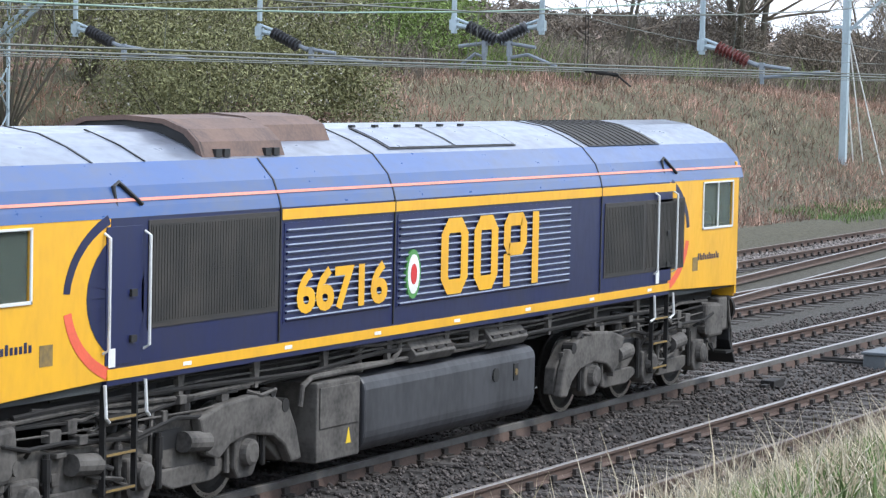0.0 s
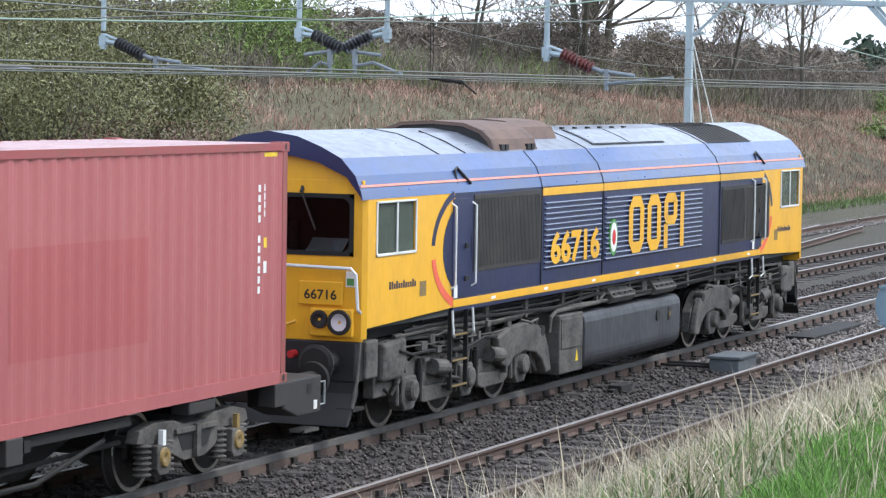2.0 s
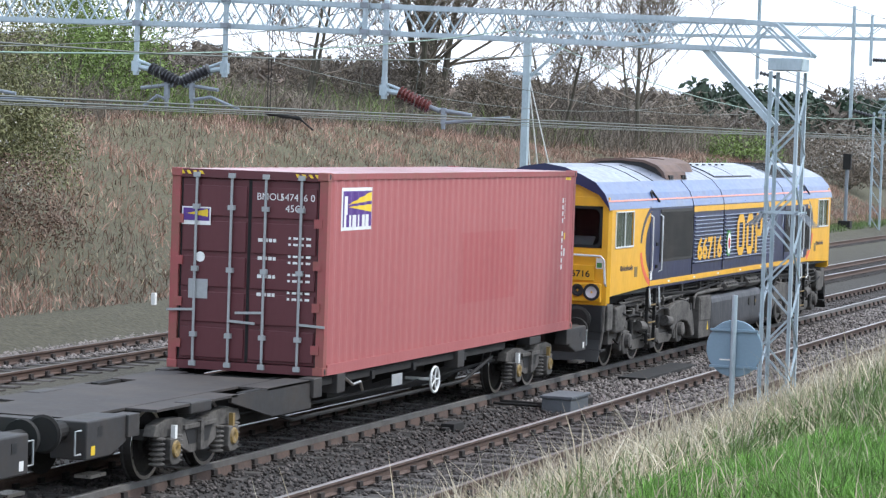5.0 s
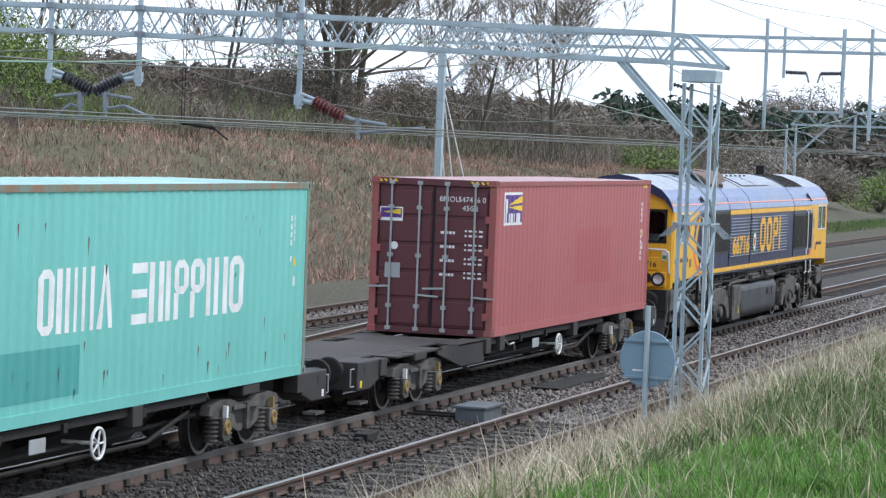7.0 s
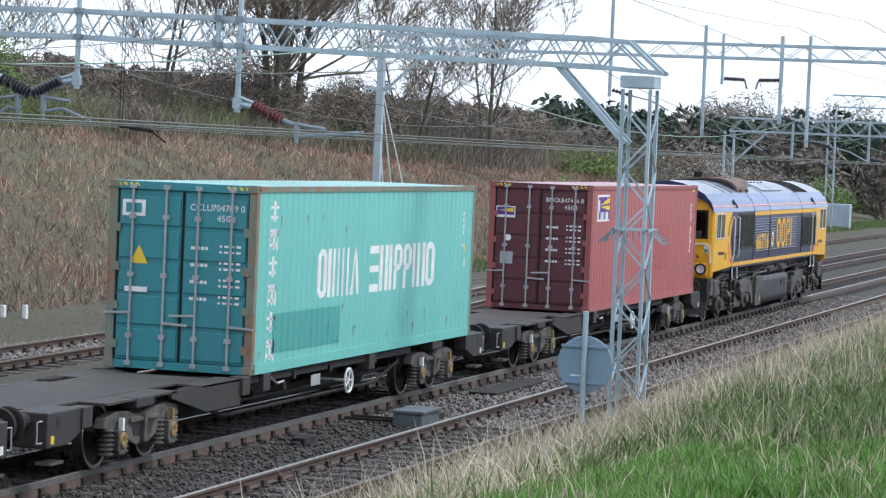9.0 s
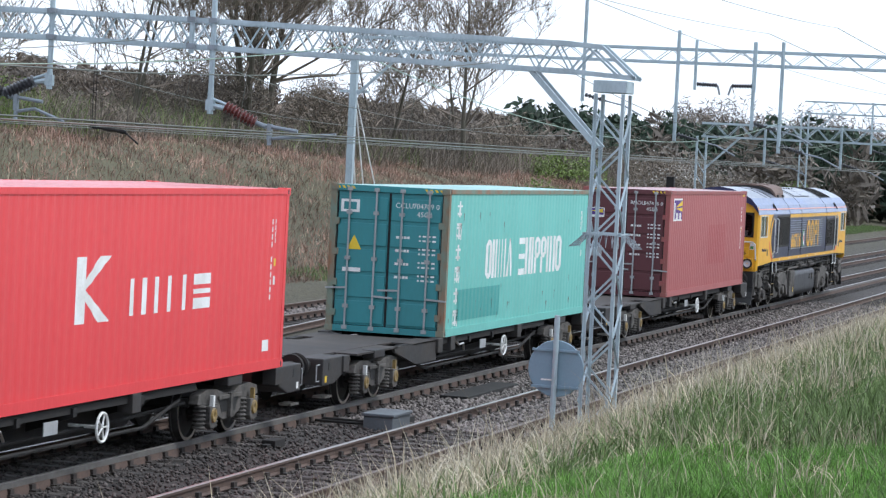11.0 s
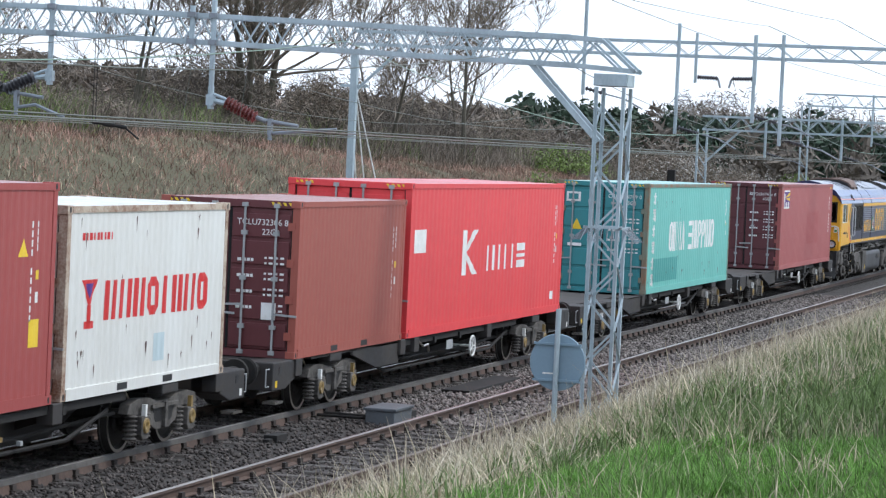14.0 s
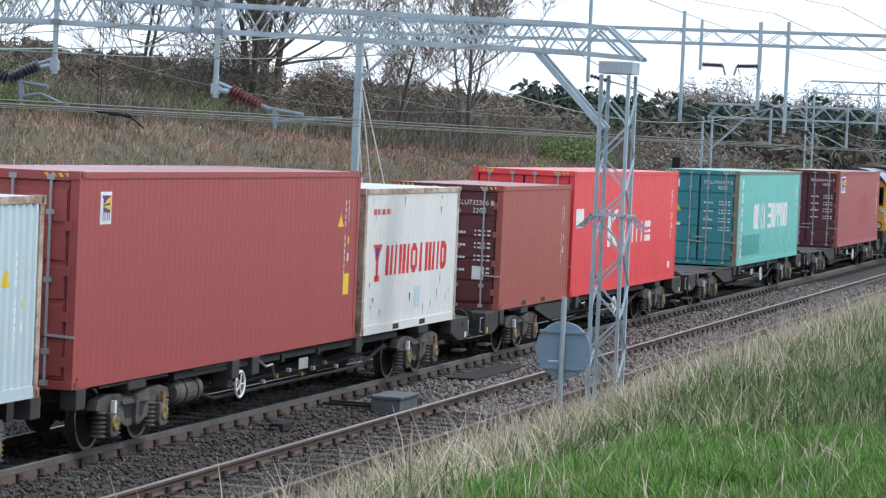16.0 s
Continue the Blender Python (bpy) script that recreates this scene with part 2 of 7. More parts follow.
    def spin(self, profile, centre, axis="y", n=24):
        """A profile of (along, radius) turned about an axis through centre."""
        v, f = [], []
        k = len(profile)
        for i in range(n):
            a = 2 * math.pi * i / n
            for h, r in profile:
                c, s = r * math.cos(a), r * math.sin(a)
                p = {"x": (h, c, s), "y": (c, h, s), "z": (c, s, h)}[axis]
                v.append([p[j] + centre[j] for j in range(3)])
        for i in range(n):
            j = (i + 1) % n
            for q in range(k - 1):
                f.append((i * k + q, i * k + q + 1, j * k + q + 1, j * k + q))
        return self.add(v, f)

    def data(self, name, material, smooth=False):
        me = bpy.data.meshes.new(name)
        me.from_pydata(self.v, [], self.f)
        bm = bmesh.new()
        bm.from_mesh(me)
        bmesh.ops.recalc_face_normals(bm, faces=bm.faces)
        bm.to_mesh(me)
        bm.free()
        me.materials.append(material)
        if smooth:
            me.polygons.foreach_set("use_smooth", [True] * len(me.polygons))
        return me


def thing(name, label, category, m=None, group="", kind="", data=None):
    ob = new(name, data)
    ob.matrix_basis = m or Matrix()
    return tagged(ob, label, category, group, kind)


def part(name, mesh, material, parent, label="", bevel=0.0, smooth=False):
    me = mesh.data(name, material, smooth) if isinstance(mesh, Mesh) else mesh
    ob = new(name, me)
    ob.parent = parent
    if bevel:
        b = ob.modifiers.new("edge", "BEVEL")
        b.width, b.segments, b.limit_method, b.angle_limit = bevel, 2, "ANGLE", radians(40)
    if label:
        tagged(ob, label)
    return ob


def words(body, size, width=None, bold=0.0):
    """Lettering as a flat mesh in the xz plane, facing -y, starting at the origin; squeezed to width."""
    cu = bpy.data.curves.new("lettering", "FONT")
    cu.body, cu.size, cu.resolution_u, cu.offset = body, 1.0, 3, bold
    ob = bpy.data.objects.new("lettering", cu)
    scene.collection.objects.link(ob)
    me = bpy.data.meshes.new_from_object(ob.evaluated_get(bpy.context.evaluated_depsgraph_get()))
    bpy.data.objects.remove(ob)
    co = np.zeros(len(me.vertices) * 3)
    me.vertices.foreach_get("co", co)
    co = co.reshape(-1, 3)
    lo, hi = co.min(0), co.max(0)
    sz = size / (hi[1] - lo[1])
    sx = width / (hi[0] - lo[0]) if width else sz
    out = np.stack([(co[:, 0] - lo[0]) * sx, 0 * co[:, 0], (co[:, 1] - lo[1]) * sz], 1)
    me.vertices.foreach_set("co", out.ravel())
    me.update()
    return me


# ---- ground ----
def smooth(a, b, x):
    t = min(1, max(0, (x - a) / (b - a)))
    return t * t * (3 - 2 * t)


def height(x, y):
    if y < -5.2:
        z = -0.2 + 0.42 * min(6.0, -5.2 - y)
        if y < -11:
            z += 0.12 * min(9, -11 - y)
        z += 0.12 * noise.noise((x * 0.35, y * 0.5, 3)) * smooth(0, 1.5, -5.2 - y)
        return z
    if y < 10.2:
        return -0.2 + 0.02 * noise.noise((x * 1.3, y * 1.3, 0))
    crest = 4.55 - 1.0 * smooth(58, 105, x) - 2.6 * smooth(110, 190, x)
    z = -0.2 + 0.45 * smooth(10.2, 12.0, y) + (crest - 0.3) * (0.75 * smooth(13.0, 23.5, y) + 0.25 * min(1, max(0, (y - 13) / 10.5)))
    z += 0.35 * noise.noise((x * 0.16, y * 0.2, 7)) * smooth(14, 18, y)
    if y > 24:
        z += 0.02 * min(200, y - 24) + (0.7 * noise.noise((x * 0.03, y * 0.03, 9)) if y > 40 else 0)
        z += 15 * smooth(150, 420, y)
    z += 0 if x < 200 else 4 * smooth(220, 500, x) * smooth(14, 60, y)
    return z


def grid_mesh(name, xs, ys, material):
    v = [(x, y, height(x, y)) for x in xs for y in ys]
    k = len(ys)
    f = [(i * k + j, (i + 1) * k + j, (i + 1) * k + j + 1, i * k + j + 1) for i in range(len(xs) - 1) for j in range(k - 1)]
    me = bpy.data.meshes.new(name)
    me.from_pydata(v, [], f)
    me.materials.append(material)
    me.polygons.foreach_set("use_smooth", [True] * len(f))
    return me


xs = [-2500, -900, -300, -120, -70] + [-48 + 0.8 * i for i in range(212)] + [122 + 4 * i for i in range(30)] + [250, 300, 380, 500, 700, 1000, 1800, 3500]
ys = [-2500, -800, -200, -70, -40, -28, -22] + [-19 + 0.4 * i for i in range(115)] + [27.2 + 2.5 * i for i in range(28)] + [105, 130, 170, 200, 240, 280, 340, 420, 600, 1000, 2500]
thing("ground", "grassy railway cutting with ballast bed and bracken bank", "ground", kind="structure", data=grid_mesh("ground", xs, ys, GROUND))

# ---- tracks ----
RAIL = [(-0.07, -0.16), (0.07, -0.16), (0.07, -0.145), (0.012, -0.125), (0.010, -0.05), (0.036, -0.038), (0.036, -0.004), (0.03, 0.0), (-0.03, 0.0), (-0.036, -0.004), (-0.036, -0.038), (-0.010, -0.05), (-0.012, -0.125), (-0.07, -0.145)]
SLEEPER_MESH = Mesh().prism([(-0.125, -0.30), (0.125, -0.30), (0.125, -0.19), (0.105, -0.166), (-0.105, -0.166), (-0.125, -0.19)], "y", -1.27, 1.27)
SLEEPER_DATA = SLEEPER_MESH.data("sleeper", SLEEPER)
_c = Mesh().box(-0.09, 0.09, -0.17, 0.17, -0.168, -0.145)
_c.box(-0.06, 0.06, 0.055, 0.105, -0.15, -0.075).box(-0.06, 0.06, -0.105, -0.055, -0.15, -0.075)
CHAIR_DATA = _c.data("rail_chair", CHAIR)


def track(name, label, y, x0, x1, head, turn=0.0, near=60.0, pieces=True, head_near=None):
    tr = thing(name, label, "railway track", pose(x0, y, 0, 0, 0, turn), kind="structure")
    n = x1 - x0
    for s in (-0.753, 0.753):
        part("rail", Mesh().prism([(p[0] + s, p[1]) for p in RAIL], "x", 0, n), RAIL_SIDE, tr)
        part("rail_head", Mesh().prism([(s - 0.0355, -0.003), (s + 0.0355, -0.003), (s + 0.030, 0.003), (s - 0.030, 0.003)], "x", 0, n), head_near if head_near and s < 0 else head, tr)
        if name == "track_train" and s < 0:
            part("rail_face", Mesh().prism([(s - 0.048, -0.075), (s - 0.036, -0.075), (s - 0.036, -0.002), (s - 0.040, -0.002)], "x", 0, n), RAIL_FACE, tr, "dusty grey rail face")
            part("rail_foot", Mesh().prism([(s - 0.085, -0.20), (s - 0.04, -0.20), (s - 0.04, -0.078), (s - 0.055, -0.078)], "x", 0, n), RAIL_SIDE, tr, "rust-brown lower rail")
    k = 0
    rest = Mesh()
    while 0.3 + 0.68 * k < n:
        x = 0.3 + 0.68 * k
        if x0 + x < near and pieces:
            so = new("sleeper", SLEEPER_DATA)
            so.parent = tr
            so.matrix_basis = pose(x + random.uniform(-0.03, 0.03), random.uniform(-0.03, 0.03), random.uniform(-0.012, 0.004), 0, 0, random.uniform(-1, 1))
            for s in (-0.753, 0.753):
                co = new("rail_chair", CHAIR_DATA)
                co.parent = tr
                co.matrix_basis = pose(x, s, random.uniform(-0.004, 0.004))
        else:
            rest.box(x - 0.12, x + 0.12, -1.27, 1.27, -0.3, -0.17)
        k += 1
    if rest.v:
        tagged(part("far_sleepers", rest, SLEEPER, tr), kind="stuff")
    return tr


def build_tracks():
    track("track_near", "rusty-sided railway track with polished rails in ballast", -3.62, -22, 330, RAIL_TOP, near=48, head_near=RAIL_DULL)
    track("track_train", "railway track under the freight train, polished rails", 0.0, -60, 330, RAIL_TOP, near=55)
    track("track_third", "railway track beyond the train with shiny rails", 4.1, -25, 330, RAIL_TOP, near=45)
    track("track_fourth", "dull railway track beside the cutting bank", 7.55, -20, 60, RAIL_DULL, turn=2.0, near=45)
    track("track_fourth_far", "dull railway track beside the cutting bank", 10.35, 60.3, 330, RAIL_DULL, near=0)
    cr = thing("crossover", "crossover rails running between two far tracks", "railway track", pose(9.0, 4.5, 0.004, 0, 0, 5.4), kind="structure")
    for s in (-0.753, 0.753):
        part("rail", Mesh().prism([(p[0] + s, p[1]) for p in RAIL], "x", 0, 46), RAIL_SIDE, cr)
        part("rail_head", Mesh().prism([(s - 0.034, -0.003), (s + 0.034, -0.003), (s + 0.030, 0.003), (s - 0.030, 0.003)], "x", 0, 46), RAIL_TOP, cr)


def scatter_stones(name, label, n, x0, x1, y0, y1, size, skip=(), material=None):
    """Loose angular stones as one mesh."""
    rng = np.random.default_rng(5)
    u = rng.random(n)
    x = x0 + (x1 - x0) * u ** 1.35
    y = rng.uniform(y0, y1, n)
    keep = np.ones(n, bool)
    for a, b in skip:
        keep &= ~((y > a) & (y < b))
    x, y = x[keep], y[keep]
    n = len(x)
    s = size * rng.uniform(0.55, 1.3, n)
    base = np.array([(1, 0, 0), (-1, 0, 0), (0, 1, 0), (0, -1, 0), (0, 0, 0.8), (0, 0, -0.8)])
    tri = np.array([(0, 2, 4), (2, 1, 4), (1, 3, 4), (3, 0, 4), (2, 0, 5), (1, 2, 5), (3, 1, 5), (0, 3, 5)])
    jit = rng.uniform(0.6, 1.3, (n, 6, 1))
    a = rng.uniform(0, 6.28, n)
    p = base[None] * jit * s[:, None, None]
    ca, sn = np.cos(a)[:, None], np.sin(a)[:, None]
    px, py = p[:, :, 0] * ca - p[:, :, 1] * sn, p[:, :, 0] * sn + p[:, :, 1] * ca
    tilt = rng.uniform(-0.6, 0.6, n)[:, None]
    base_z = heights(x, y) + 0.015 if y0 > 9 else np.full(n, -0.185)
    v = np.stack([px + x[:, None], py + y[:, None], p[:, :, 2] + tilt * px + base_z[:, None] + s[:, None] * 0.3], 2)
    f = tri[None] + (np.arange(n) * 6)[:, None, None]
    return raw_mesh(name, label, "gravel", v.reshape(-1, 3), f.reshape(-1, 3), material or STONE)


def raw_mesh(name, label, category, v, f, material, kind="stuff", parent=None):
    me = bpy.data.meshes.new(name)
    me.vertices.add(len(v))
    me.vertices.foreach_set("co", np.asarray(v, dtype=np.float32).ravel())
    k = f.shape[1]
    me.loops.add(f.size)
    me.loops.foreach_set("vertex_index", f.astype(np.int32).ravel())
    me.polygons.add(len(f))
    me.polygons.foreach_set("loop_start", np.arange(0, f.size, k, dtype=np.int32))
    me.update(calc_edges=True)
    me.materials.append(material)
    ob = new(name, me)
    if parent:
        ob.parent = parent
    return tagged(ob, label, category if not parent else "", "", kind)


# ---- overhead line structures ----
def chord_z(y):
    return 6.26 + 0.024 * y if y < 6 else 6.40 + 0.01 * (y - 6)


def insulator(mesh, a, b, r, sheds):
    prof = []
    for i in range(sheds):
        prof += [((i + q) / sheds, r * k) for q, k in ((0.0, 0.5), (0.35, 1.0), (0.5, 1.0), (0.7, 0.5))]
    mesh.rings(a, b, prof + [(1.0, r * 0.5)])


def lattice_mast(parent, x, y, z0, z1, wx, wy, step):
    for sx in (-1, 1):
        for sy in (-1, 1):
            a = Mesh()
            cx, cy = x + sx * wx / 2, y + sy * wy / 2
            a.box(cx - 0.035, cx + 0.035, cy - 0.007, cy + 0.007, z0, z1)
            a.box(cx - 0.007, cx + 0.007, min(cy, cy - sy * 0.06), max(cy, cy - sy * 0.06), z0, z1)
            part("mast_leg", a, GALV, parent)
    k = int((z1 - z0) / step)
    for i in range(k):
        a, b = z0 + step * i, z0 + step * (i + 1)
        for s in (-1, 1):
            up = i % 2
            la = Mesh()
            ya, yb = (y - wy / 2, y + wy / 2) if up else (y + wy / 2, y - wy / 2)
            la.bar((x + s * (wx / 2 + 0.012), ya, a), (x + s * (wx / 2 + 0.012), yb, b), 0.012, 0.036)
            part("lacing_bar", la, GALV, parent)
            lb = Mesh()
            xa, xb = (x - wx / 2, x + wx / 2) if up else (x + wx / 2, x - wx / 2)
            lb.bar((xa, y + s * (wy / 2 + 0.012), a), (xb, y + s * (wy / 2 + 0.012), b), 0.036, 0.012)
            part("lacing_bar", lb, GALV, parent)


def truss(parent, x, y0, y1, zfun, depth, half, step, r, material):
    n = int(round((y1 - y0) / step))
    for s in (-1, 1):
        for top in (0, 1):
            cx = x + s * half
            ks = [y0, 6.0, y1] if y0 < 6.0 < y1 else [y0, y1]
            v = [(cx + a, y, zfun(y) + top * depth + b) for y in ks for a, b in ((-r, -r), (r, -r), (r, r), (-r, r))]
            f = [(4 * i + j, 4 * i + (j + 1) % 4, 4 * i + 4 + (j + 1) % 4, 4 * i + 4 + j) for i in range(len(ks) - 1) for j in range(4)]
            part("chord", Mesh().add(v, f + [(0, 1, 2, 3), tuple(range(len(v) - 4, len(v)))]), material, parent)
        for i in range(n):
            ya, yb = y0 + (y1 - y0) * i / n, y0 + (y1 - y0) * (i + 1) / n
            ym = (ya + yb) / 2
            m = Mesh()
            m.bar((x + s * half, ya, zfun(ya)), (x + s * half, ym, zfun(ym) + depth), 0.03, 0.03)
            m.bar((x + s * half, ym, zfun(ym) + depth), (x + s * half, yb, zfun(yb)), 0.03, 0.03)
            part("lacing", m, material, parent)
    for i in range(n + 1):
        y = y0 + (y1 - y0) * i / n
        for top in (0, 1):
            part("cross_tie", Mesh().bar((x - half, y, zfun(y) + top * depth), (x + half, y, zfun(y) + top * depth), 0.03, 0.03), material, parent)


PX, MY = 9.5, -4.98


def portal_near():
    p = thing("catenary_portal", "galvanised steel lattice portal carrying overhead line", "gantry", pose(0, 0, 0))
    lattice_mast(p, PX, MY, -0.35, 5.78, 0.60, 0.55, 0.58)
    part("mast_cap", Mesh().box(PX - 0.32, PX + 0.32, MY - 0.31, MY + 0.31, 5.80, 6.02), GALV, p, bevel=0.01)
    g = Mesh()
    for q in (-1, 1):
        g.box(PX - 0.36, PX + 0.36, MY + q * 0.31 - 0.02, MY + q * 0.31 + 0.02, 3.225, 3.265).box(PX + q * 0.34 - 0.02, PX + q * 0.34 + 0.02, MY - 0.36, MY + 0.36, 3.235, 3.275)
    gd = part("anti_climb_guard", g, GALV, p, "spiked anti-climb frame")
    for i in range(7):
        for q in (-1, 1):
            part("spike", Mesh().rod((PX - 0.3 + 0.1 * i, MY + q * 0.33, 3.25), (PX - 0.36 + 0.12 * i, MY + q * 0.60, 3.0), 0.007, 5), GALV_DARK, gd)
            part("spike", Mesh().rod((PX + q * 0.35, MY - 0.3 + 0.1 * i, 3.25), (PX + q * 0.55, MY - 0.36 + 0.12 * i, 3.02), 0.007, 5), GALV_DARK, gd)
    truss(p, PX, -4.2, 18.2, chord_z, 0.50, 0.24, 0.62, 0.045, GALV)
    e = Mesh()
    for s in (-1, 1):
        x = PX + s * 0.24
        e.bar((x, -4.2, chord_z(-4.2) + 0.5), (x, -4.78, 6.62), 0.09, 0.08).bar((x, -4.78, 6.62), (x, -5.42, 6.06), 0.09, 0.06)
        e.bar((x, -4.2, chord_z(-4.2)), (x, -5.42, 6.08), 0.09, 0.08).bar((x, -4.55, 6.58), (x, -5.1, 6.1), 0.04, 0.04).bar((x, -4.2, chord_z(-4.2)), (x, -4.55, 6.58), 0.04, 0.04)
    part("end_frame", e, GALV, p)
    k = Mesh()
    for s in (-1, 1):
        k.bar((PX + s * 0.2, -3.45, chord_z(-3.45)), (PX + s * 0.2, -4.78, 4.8), 0.08, 0.10)
    part("knee_brace", k, GALV, p)
    lattice_mast(p, PX, 18.9, 0.5, 6.6, 0.42, 0.66, 0.52)
    k = Mesh()
    for s in (-1, 1):
        k.bar((PX + s * 0.2, 17.1, chord_z(17.1)), (PX + s * 0.2, 18.6, 5.2), 0.08, 0.10)
    part("knee_brace", k, GALV, p)
    # short plates and droppers on the beam
    for y, zt in ((3.08, 7.0), (5.93, 7.25), (7.8, 7.2), (2.65, 8.2), (12.15, 7.2), (16.56, 7.2)):
        zb = {3.08: 6.2, 5.93: 5.58, 7.8: 5.52, 2.65: 5.32}.get(y, 5.6)
        part("drop_tube", Mesh().rod((PX - 0.3, y, zb), (PX - 0.3, y, zt), 0.052, 12), GALV, p, smooth=False)
        for z in (chord_z(y), chord_z(y) + 0.5):
            part("clamp", Mesh().box(PX - 0.38, PX - 0.2, y - 0.08, y + 0.08, z - 0.05, z + 0.05), GALV_DARK, p)
    return p


def cantilever(name, y, d, glaze, label, reach, drop, z0=5.5):
    """Insulated registration arm hung on a drop tube; d: +1 or -1 across the tracks."""
    x = PX - 0.3
    c = thing(name, label, "insulator", pose(0, 0, 0), group="registration arms")
    b = Mesh().box(x - 0.06, x + 0.06, y - 0.075, y + 0.075, z0 - 0.20, z0 + 0.0)
    b.rod((x, y, z0 - 0.27), (x, y, max(z0 + 0.05, 5.5)), 0.06, 12)
    b.rod((x, y, z0 - 0.1), (x, y + d * 0.35, z0 - 0.16), 0.05, 8).rod((x, y, z0 + 0.03), (x, y + d * 0.32, z0 - 0.08), 0.03, 8)
    part("bracket", b, GALV, c)
    i = Mesh()
    insulator(i, (x, y + d * 0.30, z0 - 0.12), (x, y + d * 0.92, z0 - 0.40), 0.125, 9)
    part("insulator_body", i, glaze, c)
    e = Mesh().rod((x, y + d * 0.85, z0 - 0.36), (x, y + d * 1.12, z0 - 0.46), 0.045, 10)
    e.rod((x, y + d * 1.05, z0 - 0.43), (x, y + d * 1.75, z0 - 0.52), 0.036, 8)
    e.box(x - 0.05, x + 0.05, y + d * 1.2 - 0.04, y + d * 1.2 + 0.04, z0 - 0.7, z0 - 0.4)
    e.rod((x, y + d * 1.2, z0 - 0.45), (x, y + d * 1.2, z0 - 0.45 - drop), 0.042, 8)
    part("end_fitting", e, GALV_DARK, c)
    a = Mesh().tube([(x, y + d * 1.2, z0 - 0.5 - drop * 0.5), (x, y + d * (1.2 + reach * 0.4), z0 - 0.5 - drop * 0.35), (x, y + d * (1.2 + reach), 4.80)], 0.034, 6)
    part("steady_arm", a, GALV_DARK, c)
    return c


def wires():
    def line(name, label, pts, r, material=WIRE):
        thing(name, label, "cable", data=Mesh().tube(pts, r, 5).data(name, material), group="overhead wires")

    def sag(y0, y1, z0, z1, dip, x0, x1, n=14):
        return [(x0 + (x1 - x0) * i / n, y0 + (y1 - y0) * i / n, z0 + (z1 - z0) * i / n - 4 * dip * (i / n) * (1 - i / n)) for i in range(n + 1)]

    for y, c in ((-3.6, 0), (0.15, 1), (4.1, 0), (7.9, 0)):
        for a, b in ((-45, PX), (PX, 62.6), (62.6, 112)):
            st = 0.2 if a < 0 else -0.2
            line("contact_wire", "thin grey overhead contact wire", sag(y - st, y + st, 4.74, 4.74, 0.02, a, b, 4), 0.013 if y == 0.15 else 0.010)
            line("catenary_wire", "weathered green overhead catenary wire", sag(y, y, 6.45, 6.45, 1.25, a, b), 0.012 if y == 0.15 else 0.009, VERDIGRIS if y == 0.15 else WIRE)
            if y > 1:
                continue
            d = Mesh()
            for i in range(1, 7):
                q = i / 7
                d.rod((a + (b - a) * q, y, 6.45 - 4 * 1.25 * q * (1 - q)), (a + (b - a) * q, y - st + 2 * st * q, 4.74), 0.004, 4)
            thing("dropper_wires", "fine wire droppers between catenary and contact wire", "cable", data=d.data("dropper_wires", WIRE), kind="stuff")
    for y, z in ((7.6, 10.6), (1.0, 9.6), (-1.5, 9.9)):
        line("feeder_cable", "dark overhead feeder cable sagging between gantries", sag(y, y - 1, z, z - 0.6, 0.4, 62.6, 150), 0.016, WIRE)
        line("feeder_cable", "dark overhead feeder cable sagging between gantries", sag(y, y, z, z - 0.6, 0.3, 62.6, PX), 0.010, WIRE)


def anchor_post():
    p = thing("anchor_mast", "pale steel anchor mast with white guy stays", "mast", pose(62.7, 17.0, 0))
    part("post", Mesh().box(-0.13, 0.13, -0.13, 0.13, 0.2, 8.0), GALV, p, bevel=0.01)
    part("base_block", Mesh().box(-0.4, 0.4, -0.4, 0.4, 0.1, 0.75), STONE_BLOCK, p, "concrete base", bevel=0.02)
    part("cross_arm", Mesh().box(-0.05, 0.05, -0.6, 0.55, 6.75, 6.85), GALV, p, "white cross arm")
    s = Mesh().rod((0.1, 0, 6.9), (2.6, -0.15, 0.5), 0.03, 6).rod((0.1, 0, 5.2), (1.4, -0.1, 0.5), 0.03, 6).rod((0.1, 0, 6.9), (1.9, -1.2, 0.5), 0.025, 6)
    part("guy_stay", s, WHITE, p, "white steel guy stay")


